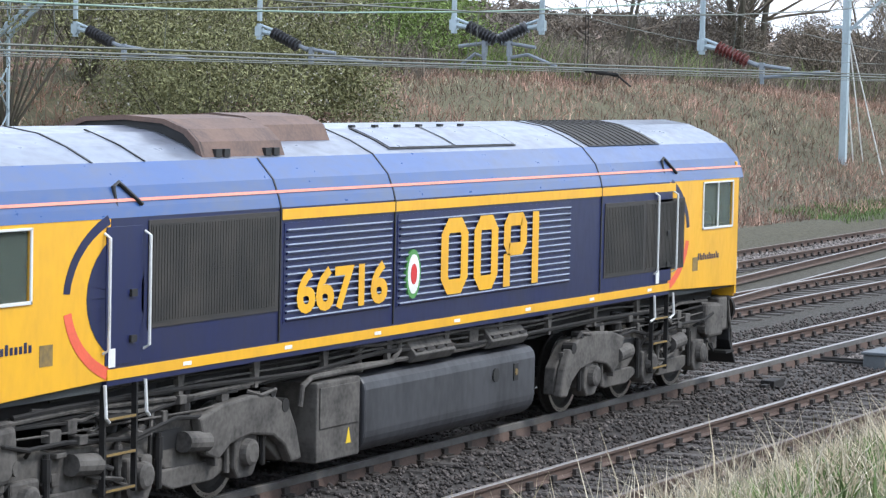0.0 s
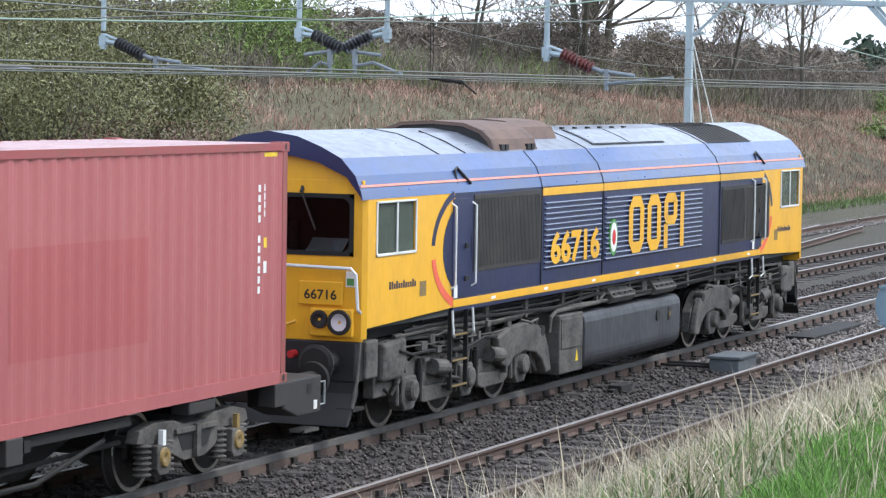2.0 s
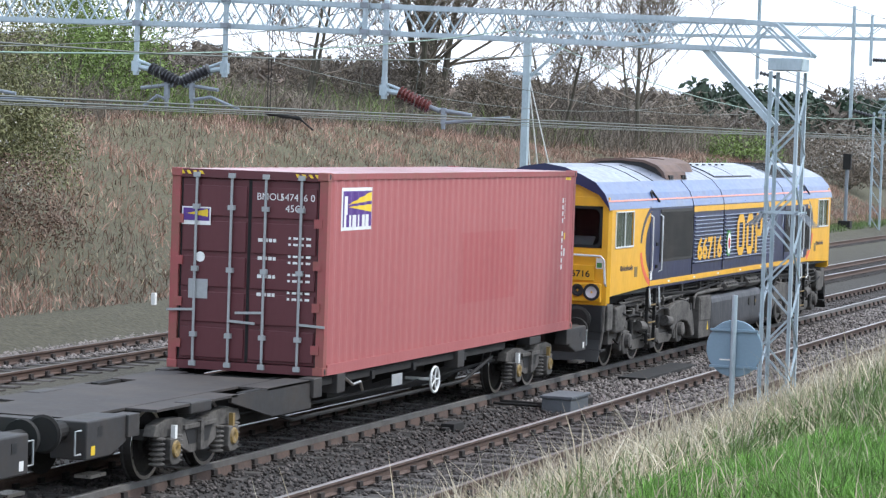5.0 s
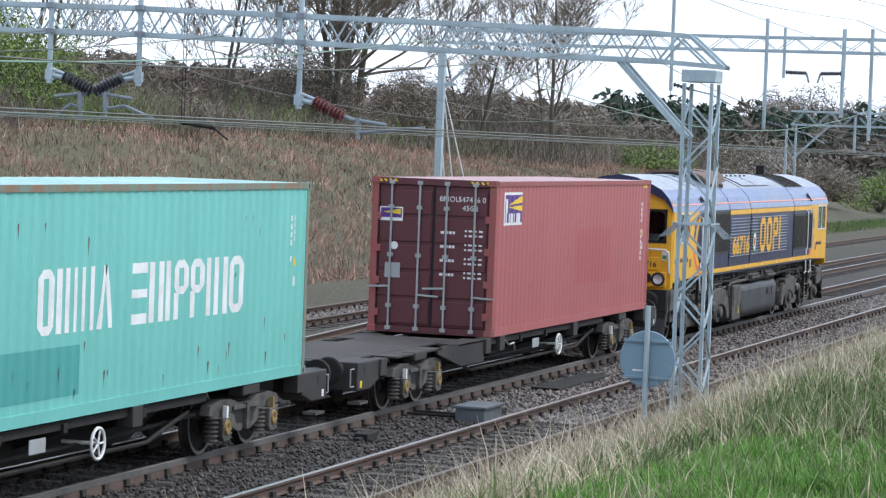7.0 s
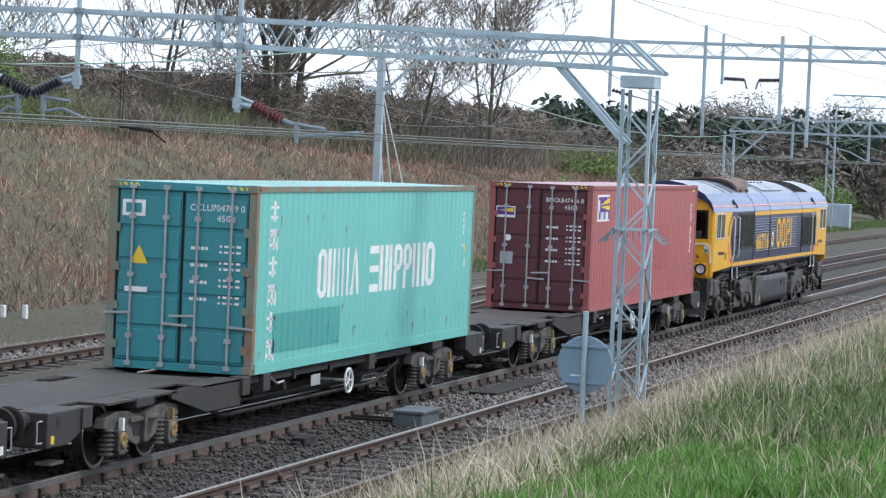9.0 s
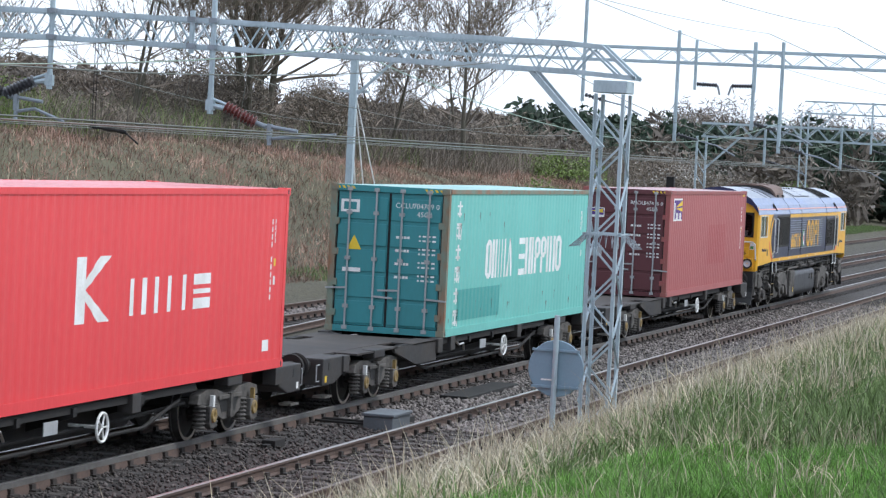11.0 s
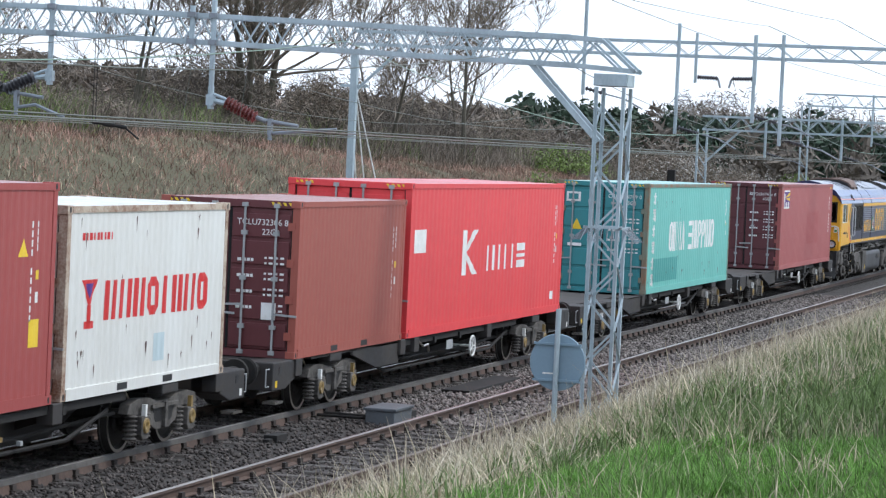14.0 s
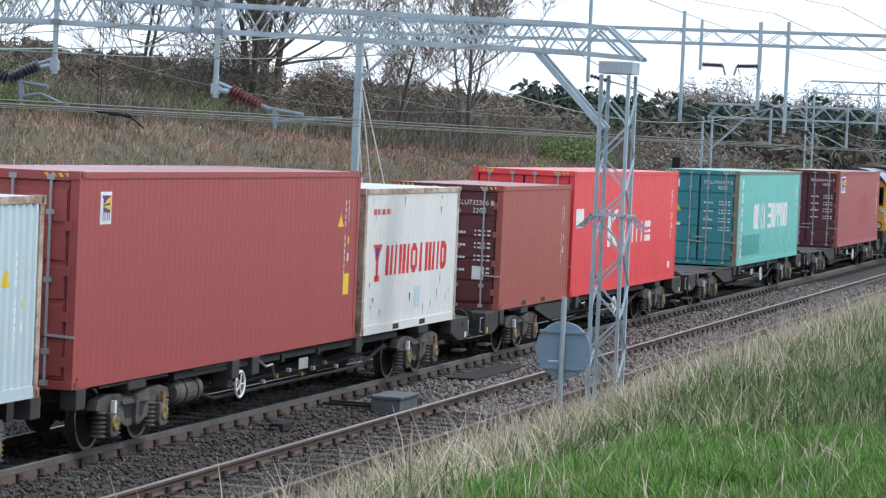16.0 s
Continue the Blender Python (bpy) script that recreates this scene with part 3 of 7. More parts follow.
def portal_far(name, x, y0, y1, z, depth, rods, far_leg=True):
    p = thing(name, "galvanised lattice gantry further along the line", "gantry", pose(0, 0, 0), group="distant gantries")
    truss(p, x, y0, y1, lambda y: z, depth, 0.3, 1.3, 0.05, GALV)
    for y in (y0, y1) if far_leg else (y0,):
        part("mast_leg", Mesh().box(x - 0.2, x - 0.08, y - 0.3, y - 0.2, 0, z).box(x - 0.2, x - 0.08, y + 0.2, y + 0.3, 0, z), GALV, p)
        lac = Mesh()
        for i in range(int(z / 0.7)):
            lac.bar((x - 0.14, y - 0.25, 0.7 * i), (x - 0.14, y + 0.25, 0.7 * (i + 1)), 0.03, 0.04)
        part("mast_lacing", lac, GALV, p)
    kb = Mesh()
    kb.bar((x, y1 - 2.0, z), (x, y1 - 0.2, z - 1.7), 0.1, 0.1)
    part("knee_brace", kb, GALV, p)
    for y, zb, zt in rods:
        part("drop_tube", Mesh().rod((x - 0.4, y, zb), (x - 0.4, y, zt), 0.07, 10), GALV, p)
        i = Mesh()
        insulator(i, (x - 0.4, y - 0.1, zb + 0.25), (x - 0.4, y - 0.9, zb + 0.05), 0.09, 6)
        part("insulator", i, GREY_GLAZE, p)
        part("steady_arm", Mesh().tube([(x - 0.4, y - 0.9, zb + 0.05), (x - 0.4, y - 1.6, zb - 0.1), (x - 0.4, y - 2.3, zb - 0.45)], 0.03, 6), GALV_DARK, p)


def section_insulator():
    c = thing("section_insulator", "dark line insulator hung on two thin wires", "insulator", pose(0, 0, 0))
    x = PX - 0.2
    for y in (5.06, 5.0):
        part("hanger_wire", Mesh().rod((x, y, 4.74), (x, y, 6.95), 0.008, 5), DARK, c)
    part("insulator_bar", Mesh().rings((x, 5.1, 4.75), (x, 4.35, 4.66), [(0, 0.02), (0.1, 0.045), (0.3, 0.03), (0.5, 0.05), (0.7, 0.03), (0.9, 0.045), (1, 0.02)], 8), DARK, c)
    part("tail_rod", Mesh().rod((x, 4.4, 4.67), (x, 4.1, 4.45), 0.018, 6), DARK, c)
    for y0, d in ((3.6, -1), (1.38, 1)):
        t = thing("strain_insulator", "dark strain insulator held between drop tubes", "insulator", pose(0, 0, 0), group="strain insulators")
        part("drop_tube", Mesh().rod((62.2, y0, 7.4), (62.2, y0, 9.25), 0.06, 10), GALV, t)
        i = Mesh()
        insulator(i, (62.2, y0 + d * 0.08, 7.62), (62.2, y0 + d * 0.85, 7.6), 0.1, 8)
        part("insulator_body", i, GREY_GLAZE, t)
        part("end_link", Mesh().rod((62.2, y0 + d * 0.85, 7.6), (62.2, y0 + d * 0.95, 7.25), 0.04, 8), GALV_DARK, t)


STONE_BLOCK = mat("weathered_concrete", (0.34, 0.31, 0.26), 0.9, dirt=(0.18, 0.16, 0.13), amount=0.6, scale=3, bump=0.003)


def trackside_things():
    # round sign seen from behind
    s = thing("round_sign", "back of a round grey-blue sign on a galvanised post", "sign", pose(4.6, -5.32, 0))
    part("post", Mesh().rod((0, 0, -0.2), (0, 0, 2.0), 0.045, 14), GALV, s)
    part("disc", Mesh().spin([(0.0, 0.0), (0.0, 0.46), (0.02, 0.47), (0.04, 0.46), (0.04, 0.0)], (0.07, 0, 1.12), "x", 40), SIGN_BACK, s)
    for z in (0.82, 1.42):
        part("bracket", Mesh().box(0.03, 0.066, -0.4, 0.4, z - 0.02, z + 0.02), SIGN_BACK, s)
    part("label", Mesh().box(0.060, 0.064, 0.06, 0.24, 0.92, 0.945), WHITE, s, "small white sticker")
    # grey trackside case beside the rail, with a smaller box and cable
    c = thing("point_machine", "grey lidded equipment case standing beside the rail", "trackside box", pose(5.85, -2.12, -0.2))
    part("body", Mesh().box(-0.55, 0.5, -0.26, 0.26, 0.0, 0.24), CABIN, c, bevel=0.015)
    part("lid", Mesh().box(-0.58, 0.53, -0.29, 0.29, 0.24, 0.29), CABIN, c, "flat grey lid", bevel=0.01)
    part("motor_box", Mesh().box(0.5, 1.0, -0.2, 0.12, 0.0, 0.16), DARK, c, bevel=0.01)
    part("drive_rod", Mesh().rod((-0.3, 0.26, 0.08), (-0.3, 1.2, 0.08), 0.025, 8).rod((0.1, 0.26, 0.08), (0.1, 1.2, 0.08), 0.025, 8), DARK, c)
    d = thing("joint_box", "small dark junction box lying on ballast", "trackside box", pose(1.6, -1.55, -0.19))
    part("body", Mesh().box(-0.25, 0.25, -0.11, 0.11, 0, 0.12).box(-0.45, -0.25, -0.05, 0.05, 0, 0.07), DARK, d, bevel=0.01)
    w = thing("walkway_board", "dark timber board laid beside the rail", "board", pose(14.0, -1.55, -0.18))
    part("board", Mesh().box(-2.0, 2.0, -0.32, 0.25, 0, 0.07), DARK, w, bevel=0.008)
    # marker post and cabinet by the bank
    m = thing("marker_post", "short white marker post by the bank foot", "post", pose(66.5, 14.2, 0.25))
    part("post", Mesh().box(-0.07, 0.07, -0.07, 0.07, 0, 0.75), WHITE, m, bevel=0.01)
    k = thing("equipment_cabinet", "pale blue-grey trackside equipment cabinet", "cabinet", pose(155, 12.7, 0.2))
    part("body", Mesh().box(-0.5, 0.5, -0.9, 0.9, 0, 1.75), GALV, k, bevel=0.03)
    part("door", Mesh().box(-0.53, -0.5, -0.8, -0.02, 0.1, 1.65), GALV, k)
    part("door", Mesh().box(-0.53, -0.5, 0.02, 0.8, 0.1, 1.65), GALV, k)
    bag = thing("plastic_bag", "crumpled white plastic bag lying on ballast", "litter", pose(25.5, 11.5, 0.05))
    bm = bmesh.new()
    bmesh.ops.create_icosphere(bm, subdivisions=3, radius=0.3)
    for v in bm.verts:
        v.co *= 0.75 + 0.5 * noise.noise(v.co * 5.0) + 0.2 * noise.noise(v.co * 13.0)
        v.co.z = max(v.co.z * 0.9, -0.12) + 0.12
    me = bpy.data.meshes.new("film")
    bm.to_mesh(me)
    bm.free()
    me.materials.append(WHITE)
    part("film", me, WHITE, bag)
    for wx, wy in ((19.2, 12.0), (19.75, 11.7)):
        wp = thing("marker_peg", "short white peg by the far ballast edge", "post", pose(wx, wy, 0.1), group="marker pegs")
        part("peg", Mesh().box(-0.06, 0.06, -0.05, 0.05, -0.1, 0.42), WHITE, wp, bevel=0.01)
    q = thing("signal_post", "slim dark signal post with lamp heads", "signal", pose(100.5, 11.9, 0.1))
    part("post", Mesh().rod((0, 0, 0), (0, 0, 3.9), 0.09, 10), GALV_DARK, q)
    part("base", Mesh().box(-0.3, 0.3, -0.3, 0.3, 0, 0.5), DARK, q)
    part("head", Mesh().box(-0.15, 0.15, -0.2, 0.2, 3.1, 3.9), DARK, q, bevel=0.03)


# ---- containers ----
def corrugation(x, pitch=0.28, depth=0.036):
    """Depth of the trapezoid wave below the outer face at x."""
    u = (x / pitch) % 1.0
    if u < 0.26:
        return 0.0
    if u < 0.5:
        return depth * (u - 0.26) / 0.24
    if u < 0.76:
        return depth
    return depth * (1 - u) / 0.24


def breaks(x0, x1, pitch=0.28):
    out, k = [], math.floor(x0 / pitch)
    while k * pitch < x1:
        out += [pitch * (k + u) for u in (0, 0.26, 0.5, 0.76)]
        k += 1
    return [x for x in out if x0 < x < x1]


def wave_panel(x0, x1, z0, z1, face, sign, pitch=0.28, depth=0.036):
    """Corrugated sheet in the xz plane with its outer face at y = face; sign +1 dents towards +y."""
    m = Mesh()
    xs_ = [x0] + breaks(x0, x1, pitch) + [x1]
    v, f = [], []
    for x in xs_:
        y = face + sign * corrugation(x, pitch, depth)
        v += [(x, y, z0), (x, y, z1), (x, y + sign * 0.004, z0), (x, y + sign * 0.004, z1)]
    for i in range(len(xs_) - 1):
        a, b = 4 * i, 4 * i + 4
        f += [(a, b, b + 1, a + 1), (a + 2, a + 3, b + 3, b + 2)]
    return m.add(v, f)


def flat_mesh(polys):
    m = Mesh()
    for p in polys:
        m.add([(x, 0, z) for x, z in p], [tuple(range(len(p)))])
    me = m.data("marking", WHITE)
    bm = bmesh.new()
    bm.from_mesh(me)
    bmesh.ops.remove_doubles(bm, verts=bm.verts, dist=0.001)
    bm.to_mesh(me)
    bm.free()
    return me


def conform(me, x, z, face, material, pitch=0.28, depth=0.022):
    """Moves flat markings to (x, z) and folds them over the corrugated face."""
    me.transform(Matrix.Translation((x, 0, z)))
    bm = bmesh.new()
    bm.from_mesh(me)
    xs_ = [v.co.x for v in bm.verts]
    for b in breaks(min(xs_), max(xs_), pitch):
        bmesh.ops.bisect_plane(bm, geom=bm.verts[:] + bm.edges[:] + bm.faces[:], plane_co=(b, 0, 0), plane_no=(1, 0, 0), dist=1e-5)
    for v in bm.verts:
        v.co.y = face - 0.003 + corrugation(v.co.x, pitch, depth)
    bm.to_mesh(me)
    bm.free()
    me.materials.clear()
    me.materials.append(material)
    return me


def rect(x0, x1, z0, z1, lean=0.0):
    h = lean * (z1 - z0)
    return [(x0, z0), (x1, z0), (x1 + h, z1), (x0 + h, z1)]


def ring(x0, x1, z0, z1, t, u, cut=0.25):
    """A block ring of four bars with clipped corners."""
    c = min(x1 - x0, z1 - z0) * cut
    return [[(x0, z0 + c), (x0 + t, z0 + c * 1.2), (x0 + t, z1 - c * 1.2), (x0, z1 - c)], [(x1 - t, z0 + c * 1.2), (x1, z0 + c), (x1, z1 - c), (x1 - t, z1 - c * 1.2)],
            [(x0 + c, z0), (x1 - c, z0), (x1 - c * 1.2, z0 + u), (x0 + c * 1.2, z0 + u)], [(x0 + c * 1.2, z1 - u), (x1 - c * 1.2, z1 - u), (x1 - c, z1), (x0 + c, z1)],
            [(x0, z0 + c), (x0 + c, z0), (x0 + c * 1.2, z0 + u), (x0 + t, z0 + c * 1.2)], [(x1 - c, z0), (x1, z0 + c), (x1 - t, z0 + c * 1.2), (x1 - c * 1.2, z0 + u)],
            [(x0 + t, z1 - c * 1.2), (x0 + c * 1.2, z1 - u), (x0 + c, z1), (x0, z1 - c)], [(x1 - c * 1.2, z1 - u), (x1 - t, z1 - c * 1.2), (x1, z1 - c), (x1 - c, z1)]]


def block_word(widths, h, gap, stroke, lean=0.0):
    """Plain upright bars and rings standing where a brand's letters stand."""
    polys, x, out = [], 0.0, []
    for kind, w in widths:
        if kind == "o":
            polys += ring(x, x + w, 0, h, stroke, stroke * 0.9)
        elif kind == "h":
            polys += [rect(x, x + stroke, 0, h, lean), rect(x + w - stroke, x + w, 0, h, lean)] if w < 0.9 else [rect(x, x + stroke, 0, h), [(x + stroke, h * 0.5), (x + w, h), (x + w - stroke * 1.2, h), (x + stroke, h * 0.66)], [(x + stroke, h * 0.5), (x + stroke, h * 0.34), (x + w - stroke * 1.2, 0), (x + w, 0)]]
        elif kind == "a":
            polys += [[(x, 0), (x + stroke, 0), (x + w / 2 + stroke / 2, h), (x + w / 2 - stroke / 2, h)], [(x + w - stroke, 0), (x + w, 0), (x + w / 2 + stroke / 2, h), (x + w / 2, h)]]
        elif kind == "i":
            polys += [rect(x, x + stroke, 0, h, lean)]
        elif kind == "p":
            polys += [rect(x, x + stroke, 0, h * 0.45)] + ring(x, x + w, h * 0.42, h, stroke, stroke * 0.8)
        elif kind == "s":
            polys += [rect(x, x + w, 0, stroke), rect(x, x + w, h - stroke, h), rect(x, x + w, h * 0.43, h * 0.57)]
        polys = [[(a - x, b) for a, b in q] for q in polys]
        out += [(x, [q]) for q in polys] if kind in "hs" and w < 0.9 else [(x, polys)]
        polys = []
        x += w + gap
    return out


BARE = dict(amount=0.24, scale=0.9, fine=22, stretch=(1, 1, 0.3))
TEAL = mat("teal_container_paint", (0.17, 0.50, 0.44), 0.5, dirt=(0.09, 0.30, 0.26), **BARE)
TEAL_RUST = mat("teal_rusted_edge", (0.16, 0.22, 0.17), 0.7, dirt=(0.24, 0.115, 0.06), amount=1.0, scale=2.6, fine=12, stretch=(1, 1, 0.4))
TEAL_DARK = mat("teal_repaint_patch", (0.075, 0.33, 0.30), 0.5, dirt=(0.06, 0.25, 0.22), **BARE)
# teal darkened for the door end: shade of the sunless rear face
TEAL_DOOR_SHADED = mat("teal_door_shaded", (0.036, 0.235, 0.255), 0.5, dirt=(0.05, 0.13, 0.12), **BARE)
MAROON = mat("faded_maroon_paint", (0.375, 0.112, 0.108), 0.55, dirt=(0.26, 0.055, 0.06), **BARE)
MAROON_PATCH = mat("maroon_repaint_patch", (0.355, 0.088, 0.086), 0.55, dirt=(0.24, 0.05, 0.055), **BARE)
MAROON_EDGE = mat("maroon_edge_paint", (0.30, 0.07, 0.07), 0.55, dirt=(0.2, 0.09, 0.06), amount=0.6, scale=3, fine=14)
# maroon with the rear face's shade put into the colour
MAROON_DOOR_SHADED = mat("maroon_door_shaded", (0.095, 0.020, 0.025), 0.5, dirt=(0.075, 0.02, 0.022), **BARE)
RED = mat("bright_red_paint", (0.72, 0.055, 0.06), 0.5, dirt=(0.50, 0.04, 0.045), **BARE)
BROWN = mat("oxide_brown_paint", (0.33, 0.085, 0.06), 0.55, dirt=(0.22, 0.05, 0.04), **BARE)
# oxide brown, darkened as the door end faces away from the sun
BROWN_DOOR_SHADED = mat("oxide_door_shaded", (0.11, 0.022, 0.026), 0.5, dirt=(0.08, 0.02, 0.02), **BARE)
OXIDE = mat("oxide_red_paint", (0.33, 0.064, 0.058), 0.55, dirt=(0.26, 0.05, 0.04), **BARE)
OFFWHITE = mat("dirty_white_paint", (0.70, 0.70, 0.66), 0.55, dirt=(0.42, 0.38, 0.30), **BARE)
GREYBLUE = mat("pale_grey_blue_paint", (0.50, 0.60, 0.62), 0.55, dirt=(0.33, 0.38, 0.38), **BARE)
MARK_RED = mat("red_marking", (0.62, 0.03, 0.03), 0.5)
MARK_YEL = mat("yellow_marking", (0.80, 0.55, 0.03), 0.5)
MARK_VIOLET = mat("violet_marking", (0.09, 0.03, 0.22), 0.5)
MARK_GREY = mat("grey_marking", (0.35, 0.36, 0.36), 0.6)
HAZARD_K = mat("hazard_black", (0.02, 0.02, 0.02), 0.6)
RUSTY_EDGE = mat("rust_streaked_edge", (0.50, 0.42, 0.33), 0.8, dirt=(0.19, 0.09, 0.05), amount=1.0, scale=3, fine=30)


def sky_sheen_paint(paint):
    """The same paint, glossy on the roof, its colour lifted to imitate reflected sky."""
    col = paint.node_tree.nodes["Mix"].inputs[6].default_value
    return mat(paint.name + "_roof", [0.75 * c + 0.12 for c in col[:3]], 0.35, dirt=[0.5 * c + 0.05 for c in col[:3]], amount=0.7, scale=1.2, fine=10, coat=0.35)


def container(name, label, x, length, tall, paint, door_paint, edge, codes=(), pitch=0.28, deep=0.028):
    """A dry freight container; its doors face -x. Origin at the middle of the door end's foot."""
    c = thing(name, label, "shipping container", pose(x, 0, 0.98), group="freight containers")
    L, H, W = length, tall, 1.219
    for s in (-1, 1):
        part("side_panel", wave_panel(0.12, L - 0.12, 0.15, H - 0.10, s * (W - 0.012), -s, pitch, deep), paint, c)
        c["deep"] = deep
        part("bottom_rail", Mesh().box(0.16, L - 0.16, s * W - 0.05 * (s > 0), s * W + 0.05 * (s < 0), 0.0, 0.155), paint, c)
        part("top_rail", Mesh().box(0.16, L - 0.16, s * W - 0.05 * (s > 0), s * W + 0.05 * (s < 0), H - 0.10, H - 0.012), edge, c)
        for e, px in ((0, 0.0), (1, L - 0.13)):
            part("corner_post", Mesh().box(px + 0.004, px + 0.126, s * W - 0.13 * (s > 0) - s * 0.004, s * W + 0.13 * (s < 0) - s * 0.004, 0.115, H - 0.115), edge, c, bevel=0.006)
            for z in (0.0, H - 0.118):
                k = Mesh().box(px - 0.02 + (0.0 if e == 0 else -0.02), px + 0.15 + (0.02 if e == 1 else 0.0), s * W - 0.16 * (s > 0), s * W + 0.16 * (s < 0), z, z + 0.118)
                ob = part("corner_casting", k, edge, c, bevel=0.008)
                h = Mesh().prism([(px + 0.065 + 0.03 * math.cos(a * math.pi / 5), z + 0.06 + 0.045 * math.sin(a * math.pi / 5)) for a in range(10)], "y", s * (W + 0.002), s * (W - 0.01))
                part("casting_hole", h, HAZARD_K, ob)
    # roof with shallow pressed waves
    v, f = [], []
    n = int(L / 0.21)
    for i in range(n * 2 + 1):
        xx = 0.1 + (L - 0.2) * i / (n * 2)
        z = H - 0.012 - (0.02 if (i // 2) % 2 else 0.0)
        v += [(xx, -W + 0.05, z), (xx, W - 0.05, z), (xx, -W + 0.05, z - 0.004), (xx, W - 0.05, z - 0.004)]
    for i in range(n * 2):
        a, b = 4 * i, 4 * i + 4
        f += [(a, b, b + 1, a + 1), (a + 2, a + 3, b + 3, b + 2)]
    part("roof_panel", Mesh().add(v, f), sky_sheen_paint(paint), c, "ribbed roof with pale sky sheen in its paint")
    part("floor_panel", Mesh().box(0.1, L - 0.1, -W + 0.05, W - 0.05, 0.08, 0.13), DARK, c)
    fr = wave_panel(-W + 0.12, W - 0.12, 0.1, H - 0.1, 0, 1, 0.28)
    fr.v = [(L - 0.03 - p[1], p[0], p[2]) for p in fr.v]
    part("front_panel", fr, paint, c)
    part("end_rail", Mesh().box(L - 0.1, L - 0.01, -W + 0.16, W - 0.16, 0.0, 0.14).box(L - 0.1, L - 0.01, -W + 0.16, W - 0.16, H - 0.11, H - 0.012), edge, c)
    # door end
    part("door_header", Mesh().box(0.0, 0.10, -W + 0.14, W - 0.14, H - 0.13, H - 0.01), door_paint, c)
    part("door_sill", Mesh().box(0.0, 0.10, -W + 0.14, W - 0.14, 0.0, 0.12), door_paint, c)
    for s in (-1, 1):
        hz = Mesh()
        for i in range(5):
            y = s * 0.95 - 0.24 + 0.10 * i
            hz.prism([(y, H - 0.085), (y + 0.05, H - 0.085), (y + 0.085, H - 0.035), (y + 0.035, H - 0.035)], "x", -0.003, 0.004)
        part("hazard_stripes", hz, MARK_YEL, c, "yellow and black height warning stripes")
        y0, y1 = (-W + 0.15, -0.012) if s < 0 else (0.012, W - 0.15)
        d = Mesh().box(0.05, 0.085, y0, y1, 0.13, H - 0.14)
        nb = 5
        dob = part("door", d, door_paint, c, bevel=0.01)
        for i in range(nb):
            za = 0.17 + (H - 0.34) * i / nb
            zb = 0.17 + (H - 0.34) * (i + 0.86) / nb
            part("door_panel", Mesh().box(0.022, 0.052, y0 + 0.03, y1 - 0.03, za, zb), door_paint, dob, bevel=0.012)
        part("door_gasket", Mesh().box(0.046, 0.06, y0 - 0.01, y0 + 0.012, 0.13, H - 0.14).box(0.046, 0.06, y1 - 0.012, y1 + 0.01, 0.13, H - 0.14), RUBBER, dob)
        for q in (0.24, 0.76):
            y = y0 + (y1 - y0) * q
            part("locking_bar", Mesh().rod((-0.015, y, 0.05), (-0.015, y, H - 0.06), 0.021, 8), MARK_GREY, dob, "galvanised locking bar")
            for z in (0.08, 0.5, H * 0.5, H - 0.55, H - 0.09):
                part("bar_bracket", Mesh().box(-0.04, 0.03, y - 0.05, y + 0.05, z - 0.035, z + 0.035), MARK_GREY, dob)
            part("door_handle", Mesh().bar((-0.035, y, 0.72 + 0.14 * (q > 0.5)), (-0.035, y - s * 0.42 * (1 if q < 0.5 else -1) * s, 0.70 + 0.14 * (q > 0.5)), 0.02, 0.035), MARK_GREY, dob)
        for z in (0.3, 0.9, 1.5, 2.1):
            yy = s * (W - 0.14)
            part("hinge", Mesh().box(-0.012, 0.03, yy - 0.06, yy + 0.06, z, z + 0.13), edge, c)
    turn = Matrix.Rotation(radians(-90), 4, "Z")

    def on_door(me, y, z, material, nm="lettering"):
        me.transform(Matrix.Translation((0.018, y, z)) @ turn)
        me.materials.clear()
        me.materials.append(material)
        part(nm, me, material, c)
    if codes:
        on_door(words(codes[0][:4], 0.10), -0.12 + 0.0, H - 0.42, WHITE)
        on_door(words(codes[0][5:], 0.10), -0.48, H - 0.42, WHITE)
        on_door(words(codes[1], 0.10), -0.56, H - 0.58, WHITE)
        ln = []
        rr = random.Random(4)
        for blk in range(4):
            z = H - 1.02 - 0.26 * blk
            for a, b in ((0.0, 0.07), (0.085, 0.15), (0.165, 0.22), (0.235, 0.28)):
                ln.append(rect(a, b, z, z + 0.05))
            for r2 in (0.05, -0.04):
                xx = 0.47
                for w in (0.05, 0.09, 0.06, 0.09):
                    ln.append(rect(xx, xx + w * 0.8, z + r2, z + r2 + 0.034))
                    xx += w + 0.025
        on_door(flat_mesh(ln), -0.15, 0.0, WHITE, "weight_table")
        tagged(c.children[-1], kind="stuff")
    return c


def side_mark(c, me, x, z, material, name="marking", pitch=0.28, label=""):
    return part(name, conform(me, x, z, -1.219 + 0.012, material, pitch, c["deep"]), material, c, label)


def brand(c, letters, x, z, material, pitch=0.28):
    """Each brand shape as a part of its own."""
    for dx, polys in letters:
        side_mark(c, flat_mesh(polys), x + dx, z, material, "brand_shape", pitch, "plain painted brand shape")


